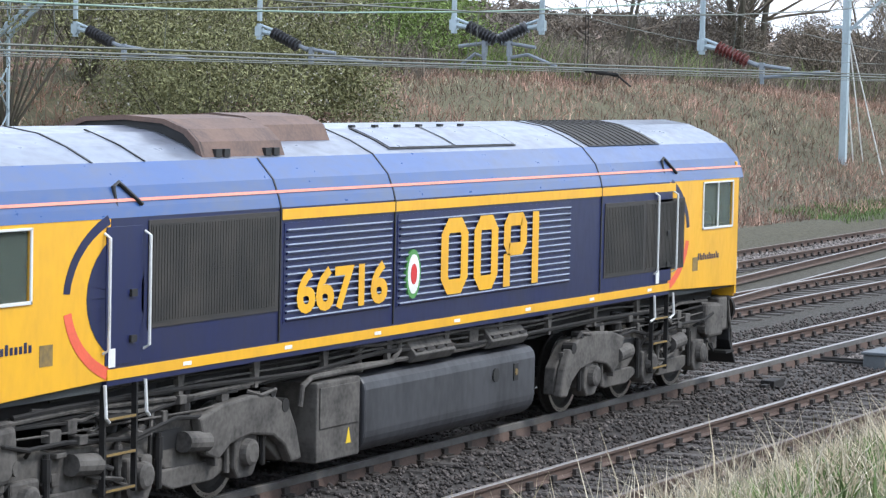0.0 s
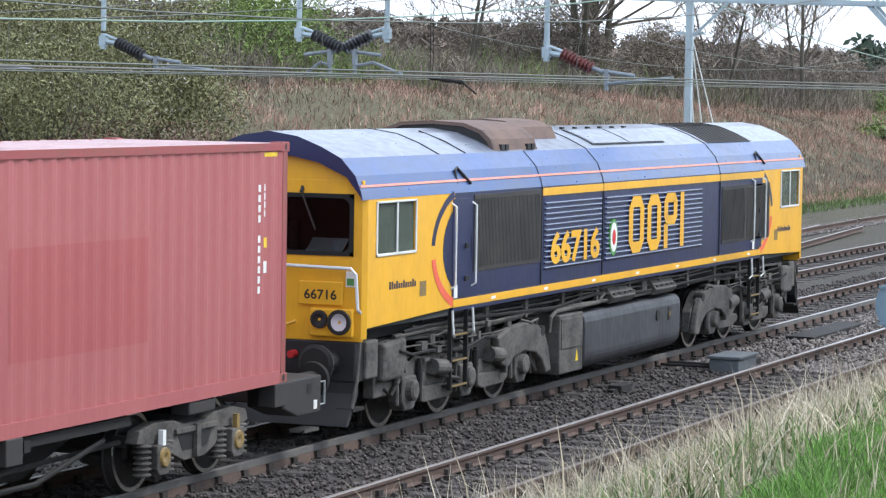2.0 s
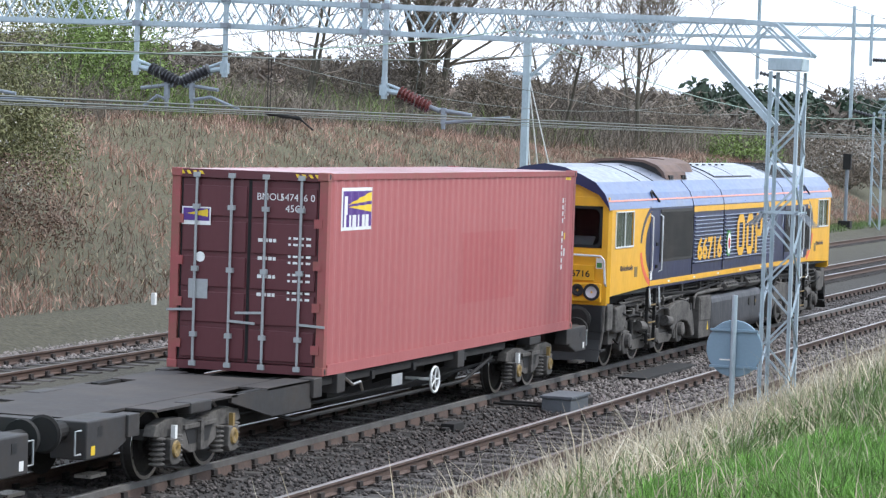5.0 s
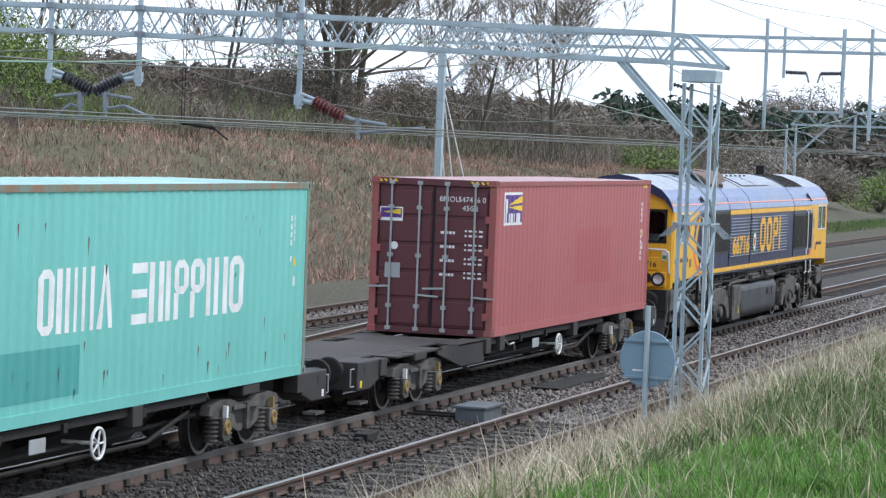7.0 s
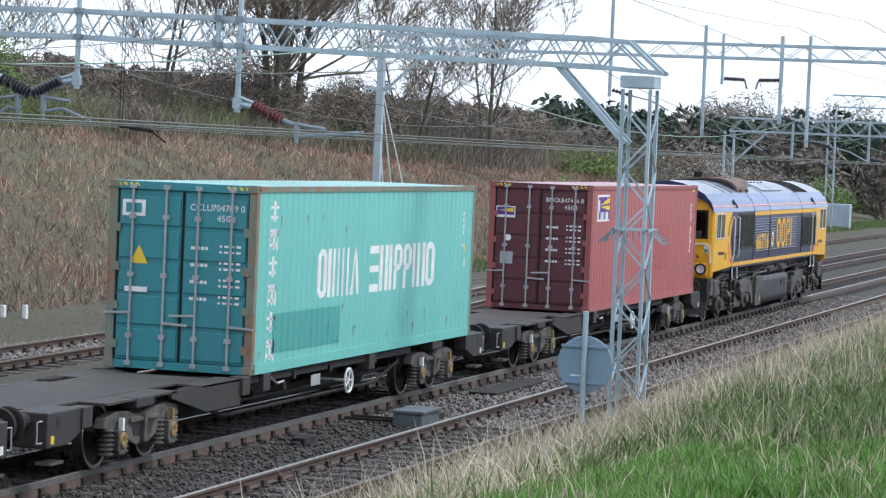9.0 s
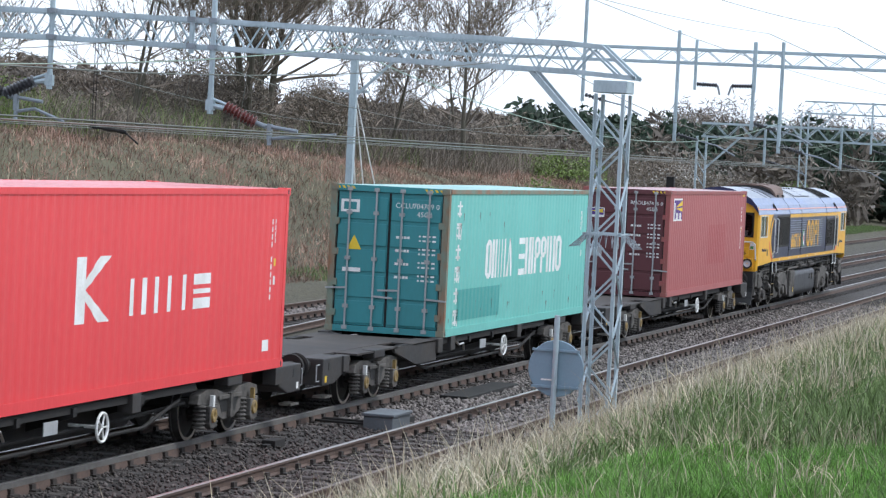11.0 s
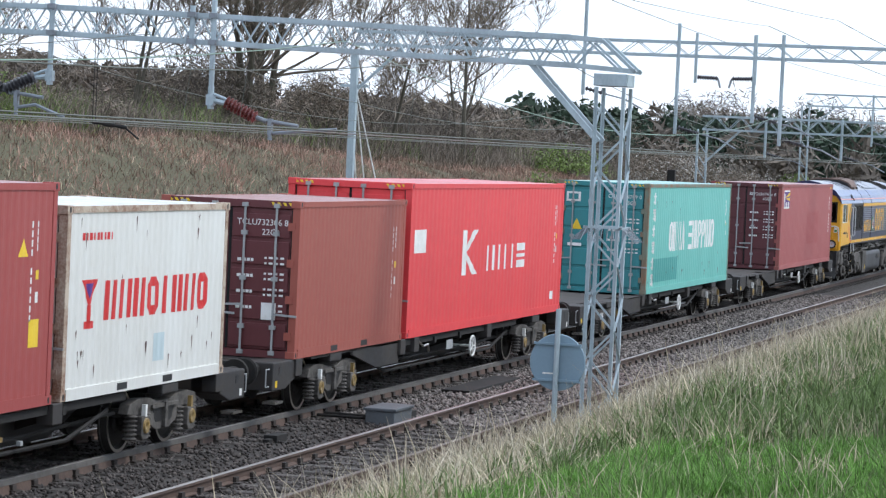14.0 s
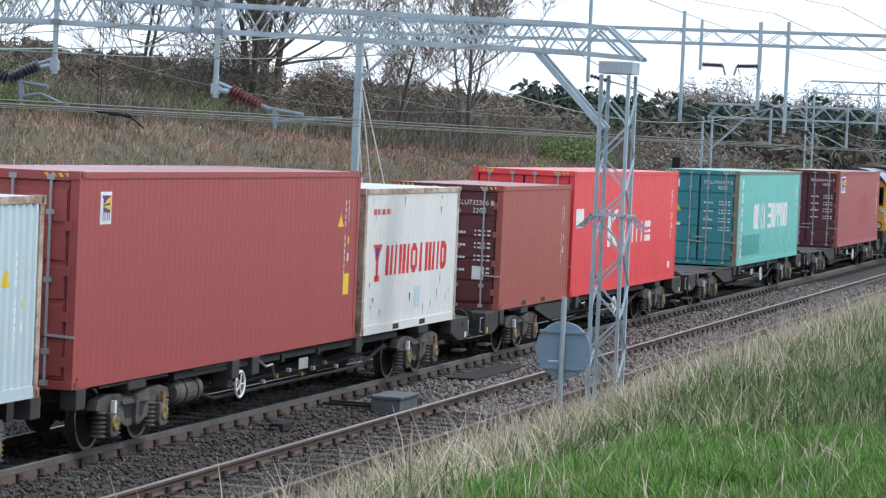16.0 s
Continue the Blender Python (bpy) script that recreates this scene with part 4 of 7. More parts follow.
def code_bars(c, x, H, pitch=0.28, z0=2.4, n=11):
    """The upright number beside the front corner, as plain bars."""
    rr = random.Random(7)
    a = []
    z = z0
    for i in range(n):
        h = 0.085
        if i not in (4,):
            a.append(rect(0.0, 0.045, z - h, z))
        z -= h + 0.035
    for i in range(4):
        a.append(rect(0.16, 0.2, z0 - 0.1 * i - 0.08, z0 - 0.1 * i))
    tagged(side_mark(c, flat_mesh(a), x, 0.0, WHITE, "stencilled_code", pitch), kind="stuff")
    side_mark(c, flat_mesh([rect(0, 0.1, 0, 0.12)]), x + 0.15, z0 - 0.75, MARK_YEL, "yellow_label", pitch)
    side_mark(c, flat_mesh([rect(0, 0.1, 0, 0.14)]), x + 0.15, z0 - 1.05, WHITE, "white_label", pitch)


def fan_logo(c, x, z, w, h, pitch=0.28):
    side_mark(c, flat_mesh([rect(0, w, 0, h)]), x, z, WHITE, "logo_panel", pitch)
    me = flat_mesh([rect(0.05, w - 0.05, 0.05, h - 0.05)])
    part("logo_field", conform(me, x, z, -1.219 + 0.009, MARK_VIOLET, pitch, c["deep"]), MARK_VIOLET, c)
    fan = flat_mesh([[(0.2 * w, 0.55 * h), (0.95 * w, 0.42 * h), (0.95 * w, 0.60 * h)], [(0.2 * w, 0.60 * h), (0.95 * w, 0.68 * h), (0.95 * w, 0.9 * h)]])
    part("logo_beam", conform(fan, x, z, -1.219 + 0.006, MARK_YEL, pitch, c["deep"]), MARK_YEL, c)
    bars = flat_mesh([rect(0.1 * w + 0.14 * w * i, 0.1 * w + 0.14 * w * i + 0.08 * w, 0.08 * h, 0.36 * h) for i in range(6)] + [rect(0.1 * w, 0.2 * w, 0.36 * h, 0.8 * h)])
    part("logo_motif", conform(bars, x, z, -1.219 + 0.006, WHITE, pitch, c["deep"]), WHITE, c)


def rust_streaks(c, n, seed, length, pitch=0.28):
    """Small running rust stains on a container side."""
    q = random.Random(seed)
    for i in range(n):
        h = q.uniform(0.06, 0.24)
        me = flat_mesh([[(0, 0), (0.018, -h), (0.035, -h * 0.3), (0.045, 0.015), (0.02, 0.035)]])
        side_mark(c, me, q.uniform(0.3, length - 0.5), q.choice((0.32, 0.4, 0.5, 0.62, 0.9, 1.6, 2.2, 2.4)), RUST, "rust_streak", pitch)


HC, STD, L40, L20 = 2.896, 2.591, 12.192, 6.058


def build_containers():
    out = []
    b = container("maroon_container", "faded maroon forty-foot high-cube container with rear doors", 22.04, L40, HC, MAROON, MAROON_DOOR_SHADED, MAROON_EDGE, ("BMOU 547416 0", "45G1"), deep=0.018)
    side_mark(b, flat_mesh([rect(0, 2.9, 0, 1.15)]), 5.9, 0.75, MAROON_PATCH, "repaint_patch", label="darker repainted patch")
    part("logo_panel", Mesh().box(0.012, 0.02, 0.60, 1.05, 2.08, 2.34), WHITE, b)
    part("logo_field", Mesh().box(0.008, 0.014, 0.62, 1.03, 2.14, 2.32), MARK_VIOLET, b)
    part("logo_beam", Mesh().prism([(0.64, 2.20), (0.98, 2.24), (0.64, 2.31)], "x", 0.004, 0.01), MARK_YEL, b)
    part("door_label", Mesh().box(0.012, 0.02, 0.62, 0.92, 1.02, 1.30), MARK_GREY, b, "grey paper label")
    part("round_label", Mesh().rod((0.01, 0.75, 1.62), (0.02, 0.75, 1.62), 0.075, 16), WHITE, b)
    fan_logo(b, 0.55, 2.06, 1.25, 0.62)
    code_bars(b, L40 - 0.75, HC)
    side_mark(b, flat_mesh([rect(0, 0.36, 0, 0.05)]), L40 - 0.6, HC - 0.17, MARK_YEL, "hazard_mark")
    out.append((b, 22.04))
    t = container("teal_container", "weathered teal forty-foot high-cube container, rust-edged, white side markings", 0.0, L40, HC, TEAL, TEAL_DOOR_SHADED, TEAL_RUST, ("CCLU 704709 0", "45G1"), deep=0.015)
    rust_streaks(t, 26, 5, L40)
    W1 = block_word([("o", 0.42), ("h", 0.36), ("i", 0.13), ("h", 0.38), ("a", 0.46)], 0.80, 0.10, 0.125)
    brand(t, W1, 3.0, 1.06, WHITE)
    W2 = block_word([("s", 0.46), ("h", 0.44), ("i", 0.18), ("p", 0.46), ("p", 0.46), ("i", 0.18), ("h", 0.46), ("o", 0.5)], 0.80, 0.10, 0.135)
    brand(t, W2, 5.75, 1.06, WHITE)
    side_mark(t, flat_mesh([rect(0, 3.3, 0, 0.62)]), 0.9, 0.28, TEAL_DARK, "repaint_patch", label="darker repainted patch")
    rr = random.Random(9)
    for i in range(6):
        z = 2.40 - 0.43 * i
        g = [rect(0.0, 0.42, z + 0.13 + 0.02 * rr.random(), z + 0.18), rect(0.17, 0.24, z - 0.06, z + 0.26), rect(0.03, 0.38, z - 0.02, z + 0.03)]
        if i % 2:
            g += [rect(0.0, 0.06, z - 0.08, z + 0.24), rect(0.36, 0.42, z - 0.08, z + 0.24), rect(0.0, 0.42, z + 0.2, z + 0.25)]
        side_mark(t, flat_mesh(g), 0.62, 0, WHITE, "upright_mark")
    code_bars(t, L40 - 0.75, HC, n=6)
    tri = Mesh().prism([(0.55, 1.62), (0.85, 1.62), (0.70, 1.90)], "x", 0.012, 0.02)
    part("warning_triangle", tri, MARK_YEL, t, "yellow warning triangle")
    part("logo_panel", Mesh().box(0.012, 0.02, 0.62, 1.0, 2.35, 2.6), WHITE, t)
    part("logo_field", Mesh().box(0.008, 0.014, 0.68, 0.94, 2.40, 2.55), TEAL_DOOR_SHADED, t)
    part("door_label", Mesh().box(0.012, 0.02, 0.55, 0.92, 1.18, 1.26), WHITE, t)
    out.append((t, 0.0))
    k = container("red_container", "bright red forty-foot high-cube container with white markings", -21.76, L40, HC, RED, RED, RED, deep=0.008)
    brand(k, block_word([("h", 1.2)], 0.9, 0.2, 0.34), 3.7, 1.06, WHITE)
    brand(k, block_word([("h", 0.62), ("i", 0.2), ("h", 0.75), ("s", 0.7)], 0.52, 0.3, 0.16), 5.6, 1.10, WHITE)
    side_mark(k, flat_mesh([rect(0, 0.8, 0, 0.44)]), 0.3, 1.58, WHITE, "white_flag_panel")
    side_mark(k, flat_mesh([rect(0, 0.3, 0, 0.18)]), 11.2, 0.3, WHITE, "white_panel")
    code_bars(k, L40 - 0.75, HC)
    out.append((k, -21.76))
    n = container("brown_container", "oxide-brown twenty-foot container with doors and stencilled code", -28.15, L20, STD, BROWN, BROWN_DOOR_SHADED, BROWN, ("TCLU 732386 8", "22G1"), pitch=0.21, deep=0.005)
    code_bars(n, L20 - 0.75, STD, 0.21, 2.1)
    part("door_label", Mesh().box(0.012, 0.02, -0.85, -0.6, 0.62, 0.9), WHITE, n, "white paper label")
    for fx in (1.9, 3.6):
        part("fork_pocket", Mesh().box(fx, fx + 0.36, -1.223, -1.17, 0.03, 0.125), HAZARD_K, n)
    out.append((n, -28.15))
    y = container("white_container", "dirty white twenty-foot container with red side markings", -37.58, L20, STD, OFFWHITE, OFFWHITE, RUSTY_EDGE, pitch=0.21, deep=0.012)
    brand(y, block_word([("h", 0.42), ("h", 0.42), ("h", 0.42), ("o", 0.42)], 0.54, 0.10, 0.15, 0.06), 1.36, 1.02, MARK_RED, 0.21)
    brand(y, block_word([("h", 0.5), ("i", 0.15), ("h", 0.42), ("o", 0.42)], 0.54, 0.10, 0.15, 0.06), 3.5, 1.02, MARK_RED, 0.21)
    side_mark(y, flat_mesh([rect(0.12, 0.46, 0, 0.1), rect(0.24, 0.34, 0.08, 0.32), [(0.03, 0.66), (0.29, 0.28), (0.55, 0.66)]]), 0.55, 0.93, MARK_RED, "goblet_mark", 0.21)
    part("goblet_fill", conform(flat_mesh([[(0.15, 0.61), (0.29, 0.40), (0.43, 0.61)]]), 0.55, 0.93, -1.21, MARK_VIOLET, 0.21, 0.012), MARK_VIOLET, y)
    rust_streaks(y, 22, 8, L20, 0.21)
    side_mark(y, flat_mesh([rect(0.12 * i, 0.12 * i + 0.07, 0, 0.1) for i in range(9)]), 0.55, 2.12, MARK_RED, "small_red_mark", 0.21)
    side_mark(y, flat_mesh([rect(0, 0.42, 0, 0.4)]), 3.2, 0.35, GREYBLUE, "patch_plate", 0.21, "pale blue repair patch")
    side_mark(y, flat_mesh([rect(0, 0.3, 0, 0.42)]), 2.6, 0.35, OFFWHITE, "patch_plate", 0.21)
    for fx in (1.9, 3.6):
        part("fork_pocket", Mesh().box(fx, fx + 0.36, -1.223, -1.17, 0.03, 0.125), HAZARD_K, y)
    out.append((y, -37.58))
    r = container("oxide_container", "oxide-red forty-foot high-cube container with yellow labels", -50.12, L40, HC, OXIDE, OXIDE, OXIDE, pitch=0.21, deep=0.005)
    code_bars(r, L40 - 0.75, HC, 0.21)
    fan_logo(r, 0.75, 2.18, 0.38, 0.44, 0.21)
    side_mark(r, flat_mesh([[(0, 0), (0.3, 0), (0.15, 0.24)]]), L40 - 1.15, 1.95, MARK_YEL, "warning_triangle", 0.21)
    side_mark(r, flat_mesh([rect(0, 0.3, 0, 0.36)]), L40 - 0.75, 0.78, MARK_YEL, "yellow_label", 0.21)
    out.append((r, -50.12))
    g = container("pale_container", "pale grey-blue container, rust-stained at the corner", -51.2 - L40, L40, STD, GREYBLUE, GREYBLUE, RUSTY_EDGE, pitch=0.21)
    code_bars(g, L40 - 0.75, STD, 0.21, 1.9)
    side_mark(g, flat_mesh([[(0, 0), (0.3, 0), (0.15, 0.24)]]), L40 - 1.2, 1.45, MARK_YEL, "warning_triangle", 0.21)
    out.append((g, -51.2 - L40))
    return out


# ---- wagons ----
def wheelset(parent, x, r, name="wheelset"):
    m = Mesh()
    for s in (-1, 1):
        y = s * 0.72
        m.spin([(y - s * 0.055, 0.06), (y - s * 0.055, r * 0.80), (y - s * 0.065, r * 0.86), (y - s * 0.065, r + 0.028), (y - s * 0.04, r + 0.028), (y - s * 0.03, r + 0.003), (y + s * 0.07, r - 0.003), (y + s * 0.07, r * 0.86), (y + s * 0.03, r * 0.80), (y + s * 0.03, r * 0.38), (y + s * 0.08, r * 0.30), (y + s * 0.08, 0.05)], (0, 0, 0), "y", 32)
    m.rod((0, -0.95, 0), (0, 0.95, 0), 0.075, 10)
    for i in range(3):
        a = i * 2.09
        m.box(-0.02, 0.02, -0.80, -0.76, 0.1, 0.16, Matrix.Rotation(a, 4, "Y"))
    ob = part(name, m, WORN, parent, "dull steel wheels on an axle")
    for s in (-1, 1):
        part("tyre", Mesh().spin([(s * 0.784, r * 0.885), (s * 0.792, r * 0.885), (s * 0.794, r * 0.985), (s * 0.788, r * 0.992)], (0, 0, 0), "y", 32), STEEL, ob, "bright steel tyre edge")
    ob.matrix_basis = pose(x, 0, r)
    ob["r"] = r
    return ob


def y25_bogie(w, x, spins):
    bg = part("bogie", Mesh().box(-0.3, 0.3, -0.94, 0.94, 0.5, 0.82), DARK, w, "grimy cast wagon bogie with coil springs")
    bg.matrix_basis = pose(x, 0, 0)
    for s in (-1, 1):
        y0, y1 = (-1.10, -0.94) if s < 0 else (0.94, 1.10)
        top = [(-1.35, 0.60), (-1.28, 0.74), (-0.95, 0.80), (-0.5, 0.78), (-0.25, 0.72), (0.25, 0.72), (0.5, 0.78), (0.95, 0.80), (1.28, 0.74), (1.35, 0.60), (1.05, 0.56), (0.70, 0.58), (0.52, 0.40), (0.25, 0.30), (-0.25, 0.30), (-0.52, 0.40), (-0.70, 0.58), (-1.05, 0.56)]
        part("side_frame", Mesh().prism(top, "y", y0, y1), GRIME, bg, bevel=0.012)
        part("frame_recess", Mesh().prism([(-0.42, 0.62), (0.42, 0.62), (0.3, 0.42), (-0.3, 0.42)], "y", s * 1.102, s * 1.106), BLACK, bg)
        part("rib", Mesh().box(-0.05, 0.05, min(s * 1.10, s * 1.16), max(s * 1.10, s * 1.16), 0.32, 0.7).box(-0.5, 0.5, min(s * 1.1, s * 1.14), max(s * 1.1, s * 1.14), 0.62, 0.68), GRIME, bg, bevel=0.008)
        for ax in (-0.9, 0.9):
            part("axlebox", Mesh().prism([(ax - 0.16, 0.30), (ax - 0.10, 0.22), (ax + 0.10, 0.22), (ax + 0.16, 0.30), (ax + 0.16, 0.56), (ax - 0.16, 0.56)], "y", s * 0.96, s * 1.2), GRIME, bg, bevel=0.015)
            part("axle_cover", Mesh().spin([(s * 1.2, 0.0), (s * 1.225, 0.06), (s * 1.225, 0.10), (s * 1.2, 0.115)], (ax, 0, 0.42), "y", 16), BOX_YELLOW, bg, "yellow axlebox cover")
            part("link", Mesh().box(ax - 0.035, ax + 0.035, min(s * 1.14, s * 1.2), max(s * 1.14, s * 1.2), 0.55, 0.72), WHITE if ax < 0 else BOX_YELLOW, bg)
            for dx in (-0.26, 0.26):
                sp = Mesh().rings((ax + dx, s * 1.06, 0.22), (ax + dx, s * 1.06, 0.60), [((i + q) / 6, r) for i in range(6) for q, r in ((0.0, 0.07), (0.25, 0.105), (0.5, 0.105), (0.75, 0.07))], 12)
                part("coil_spring", sp, GRIME, bg)
    for ax in (-0.9, 0.9):
        part("headstock", Mesh().box(ax * 1.42 - 0.05, ax * 1.42 + 0.05, -0.95, 0.95, 0.55, 0.68), DARK, bg)
        spins.append(wheelset(w, x + ax, 0.46))
    return bg


def wagon(name, label, x, close, spins, tanks=False, brake_at=11.2):
    """A sixty-foot container flat; origin at the rear end of its load length."""
    w = thing(name, label, "flat wagon", pose(x, 0, 0), group="container wagons")
    L = 18.5
    for s in (-1, 1):
        a = lambda p, q: (min(s * p, s * q), max(s * p, s * q))
        y = a(0.42, 0.52)
        belly = [(0.3, 0.92), (18.2, 0.92), (18.2, 0.70), (14.6, 0.68), (13.6, 0.36), (5.0, 0.36), (3.9, 0.68), (0.3, 0.70)]
        part("main_beam", Mesh().prism(belly, "y", *y), DARK, w)
        e = a(1.02, 1.16)
        part("side_sill", Mesh().box(3.7, 14.8, *e, 0.84, 0.95), DARK, w)
        part("truss_rod", Mesh().tube([(4.2, s * 1.05, 0.72), (5.6, s * 1.05, 0.42), (13.0, s * 1.05, 0.42), (14.4, s * 1.05, 0.72)], 0.03, 6), DARK, w)
        for px in (6.1, 8.4, 10.2, 12.6):
            part("outrigger", Mesh().prism([(s * 0.5, 0.55), (s * 0.5, 0.92), (s * 1.2, 0.92), (s * 1.2, 0.80)], "x", px - 0.06, px + 0.06), DARK, w)
        for px in (0.15, 6.1, 7.0, 12.3, 18.35):
            part("twistlock_block", Mesh().box(px - 0.16, px + 0.16, *a(1.0, 1.235), 0.70, 0.978), SLATE, w, bevel=0.012)
        for px in (2.2, 16.4):
            part("bogie_cover", Mesh().box(px - 0.32, px + 0.32, *a(0.95, 1.2), 0.82, 0.968), SLATE, w, bevel=0.02)
        for px, d in ((0.0, -1), (L, 1)):
            if d == close:
                continue
            hx = px + d * 1.05
            part("end_box", Mesh().prism([(px - d * 0.05, 0.98), (hx, 0.98), (hx, 0.52), (px + d * 0.4, 0.52), (px - d * 0.05, 0.66)], "y", *a(0.72, 1.2)), SLATE, w, bevel=0.02)
            part("box_slot", Mesh().box(px + d * 0.7 - 0.06, px + d * 0.7 + 0.06, *a(1.2, 1.204), 0.78, 0.90), BLACK, w, bevel=0.0)
            part("data_panel", Mesh().box(px + d * 0.88 - 0.05, px + d * 0.88 + 0.05, *a(1.2, 1.204), 0.57, 0.68), WHITE if d > 0 else MARK_YEL, w)
            bf = Mesh().rod((hx, s * 0.87, 0.98 - 0.12), (hx + d * 0.42, s * 0.87, 0.86), 0.11, 14)
            bf.spin([(0.0, 0.0), (0.0, 0.22), (d * 0.05, 0.23), (d * 0.07, 0.20), (d * 0.08, 0.0)], (hx + d * 0.42, s * 0.87, 0.86), "x", 20)
            part("buffer", bf, DARK, w)
            part("grab_rail", Mesh().tube([(hx + d * 0.05, s * 1.15, 0.88), (hx + d * 0.2, s * 1.15, 0.88), (hx + d * 0.2, s * 1.15, 0.60), (hx + d * 0.05, s * 1.15, 0.60)], 0.013, 6), MARK_GREY, w, "grey shunter's grab rail")
            part("step", Mesh().box(px + d * 0.55, px + d * 0.95, *a(1.0, 1.22), 0.30, 0.34), STEEL, w)
    for px, d in ((0.0, -1), (L, 1)):
        hx = px + d * (0.35 if d == close else 1.05)
        part("headstock", Mesh().box(min(hx, hx - d * 0.25), max(hx, hx - d * 0.25), -0.72, 0.72, 0.60, 0.97), SLATE, w, bevel=0.01)
        part("coupling", Mesh().rod((hx, 0, 0.82), (hx + d * 0.6, 0, 0.70), 0.05, 8), DARK, w)
        part("brake_hose", Mesh().tube([(hx, 0.3, 0.75), (hx + d * 0.2, 0.3, 0.6), (hx + d * 0.35, 0.3, 0.45), (hx + d * 0.5, 0.25, 0.5)], 0.022, 6), RUBBER, w)
    # open deck at the empty end
    part("deck_plate", Mesh().box(-0.1 if close < 0 else -0.6, 5.6, -0.75, 0.75, 0.93, 0.962), DECK, w, "brown-grey steel deck plate")
    for s in () if tanks else (-1, 1):
        part("deck_edge", Mesh().prism([(3.2, 0.95), (6.0, 0.95), (6.0, 0.56), (4.6, 0.56), (3.2, 0.86)], "y", *sorted((s * 1.13, s * 1.18))), SLATE, w)
    part("deck_plate", Mesh().box(0.9, 3.4, -1.18, -0.75, 0.925, 0.957).box(4.4, 6.0, -1.18, -0.75, 0.925, 0.957), DECK, w)
    part("deck_plate", Mesh().box(0.9, 3.4, 0.75, 1.18, 0.925, 0.957).box(4.4, 6.0, 0.75, 1.18, 0.925, 0.957), DECK, w)
    part("center_pan", Mesh().box(5.8, 18.4, -0.42, 0.42, 0.80, 0.90), DARK, w)
    # handbrake wheel, label plates, pipe
    hw = Mesh()
    for i in range(20):
        a0, a1 = 2 * math.pi * i / 20, 2 * math.pi * (i + 1) / 20
        hw.rod((0.2 * math.cos(a0), 0, 0.2 * math.sin(a0)), (0.2 * math.cos(a1), 0, 0.2 * math.sin(a1)), 0.022, 6)
    for i in range(5):
        a0 = 2 * math.pi * i / 5
        hw.rod((0, 0, 0), (0.2 * math.cos(a0), 0, 0.2 * math.sin(a0)), 0.014, 5)
    hw.rod((0, 0, 0), (0, 0.5, 0), 0.025, 8)
    hb = part("handbrake_wheel", hw, WHITE, w, "white spoked handbrake wheel")
    hb.matrix_basis = pose(brake_at, -1.18, 0.58)
    part("load_plate", Mesh().box(9.2, 9.65, -1.20, -1.185, 0.62, 0.80), MARK_GREY, w, "off-white data plate", bevel=0.004)
    part("brake_pipe", Mesh().tube([(3.5, -0.9, 0.62), (7, -0.9, 0.55), (12, -0.9, 0.55), (15, -0.9, 0.62)], 0.03, 6), DARK, w)
    part("lever", Mesh().tube([(7.3, -1.15, 0.90), (7.5, -1.22, 0.78), (7.8, -1.22, 0.80), (8.0, -1.18, 0.66)], 0.022, 6), STEEL, w)
    part("brake_cylinder", Mesh().rod((7.4, -0.7, 0.6), (8.1, -0.7, 0.6), 0.16, 14), DARK, w)
    if tanks:
        part("air_tank", Mesh().spin([(0, 0.0), (0.02, 0.16), (0.1, 0.2), (1.0, 0.2), (1.08, 0.16), (1.1, 0.0)], (3.95, -0.95, 0.62), "x", 18), GRIME, w, "dusty air reservoir")
        part("tank_band", Mesh().spin([(0.3, 0.2), (0.3, 0.212), (0.34, 0.212), (0.34, 0.2)], (3.95, -0.95, 0.62), "x", 18).spin([(0.78, 0.2), (0.78, 0.212), (0.82, 0.212), (0.82, 0.2)], (3.95, -0.95, 0.62), "x", 18), DARK, w)
        part("valve_box", Mesh().box(5.95, 6.2, -1.16, -0.9, 0.55, 0.82), SLATE, w, "grey valve box", bevel=0.015)
        for i in range(7):
            part("pipe_clip", Mesh().box(7.6 + 0.62 * i, 7.68 + 0.62 * i, -1.16, -1.10, 0.5 + 0.05 * (i % 3), 0.56 + 0.05 * (i % 3)), BOX_YELLOW if i % 2 else MARK_GREY, w)
    y25_bogie(w, 2.35, spins)
    y25_bogie(w, 16.4, spins)
    return w


# ---- locomotive ----
LL = 20.65
SIDE = 1.32
ROOF_EDGE = [(1.325, 3.12), (1.30, 3.22), (1.22, 3.42), (1.02, 3.64)]
ROOF_TOP = [(1.02, 3.64), (0.72, 3.79), (0.40, 3.91), (0.0, 3.97)]


def shell(points, x0, x1, thick=0.03, cap=True):
    """A bent sheet: points (y, z) over both sides, pushed along x."""
    full = [(-y, z) for y, z in points] + [(y, z) for y, z in points[::-1]]
    if abs(points[-1][0]) < 1e-6:
        full = [(-y, z) for y, z in points] + [(y, z) for y, z in points[-2::-1]]
    inner = [(y * (1 - thick), z - thick) for y, z in full]
    m = Mesh()
    n = len(full)
    v = [(x, y, z) for x in (x0, x1) for y, z in full + inner]
    k = 2 * n
    f = []
    for i in range(n - 1):
        f += [(i, i + 1, k + i + 1, k + i), (n + i, k + n + i, k + n + i + 1, n + i + 1), (i, n + i, n + i + 1, i + 1), (k + i, k + i + 1, k + n + i + 1, k + n + i)]
    f += [(0, k, k + n, n), (n - 1, 2 * n - 1, k + 2 * n - 1, k + n - 1)]
    return m.add(v, f)


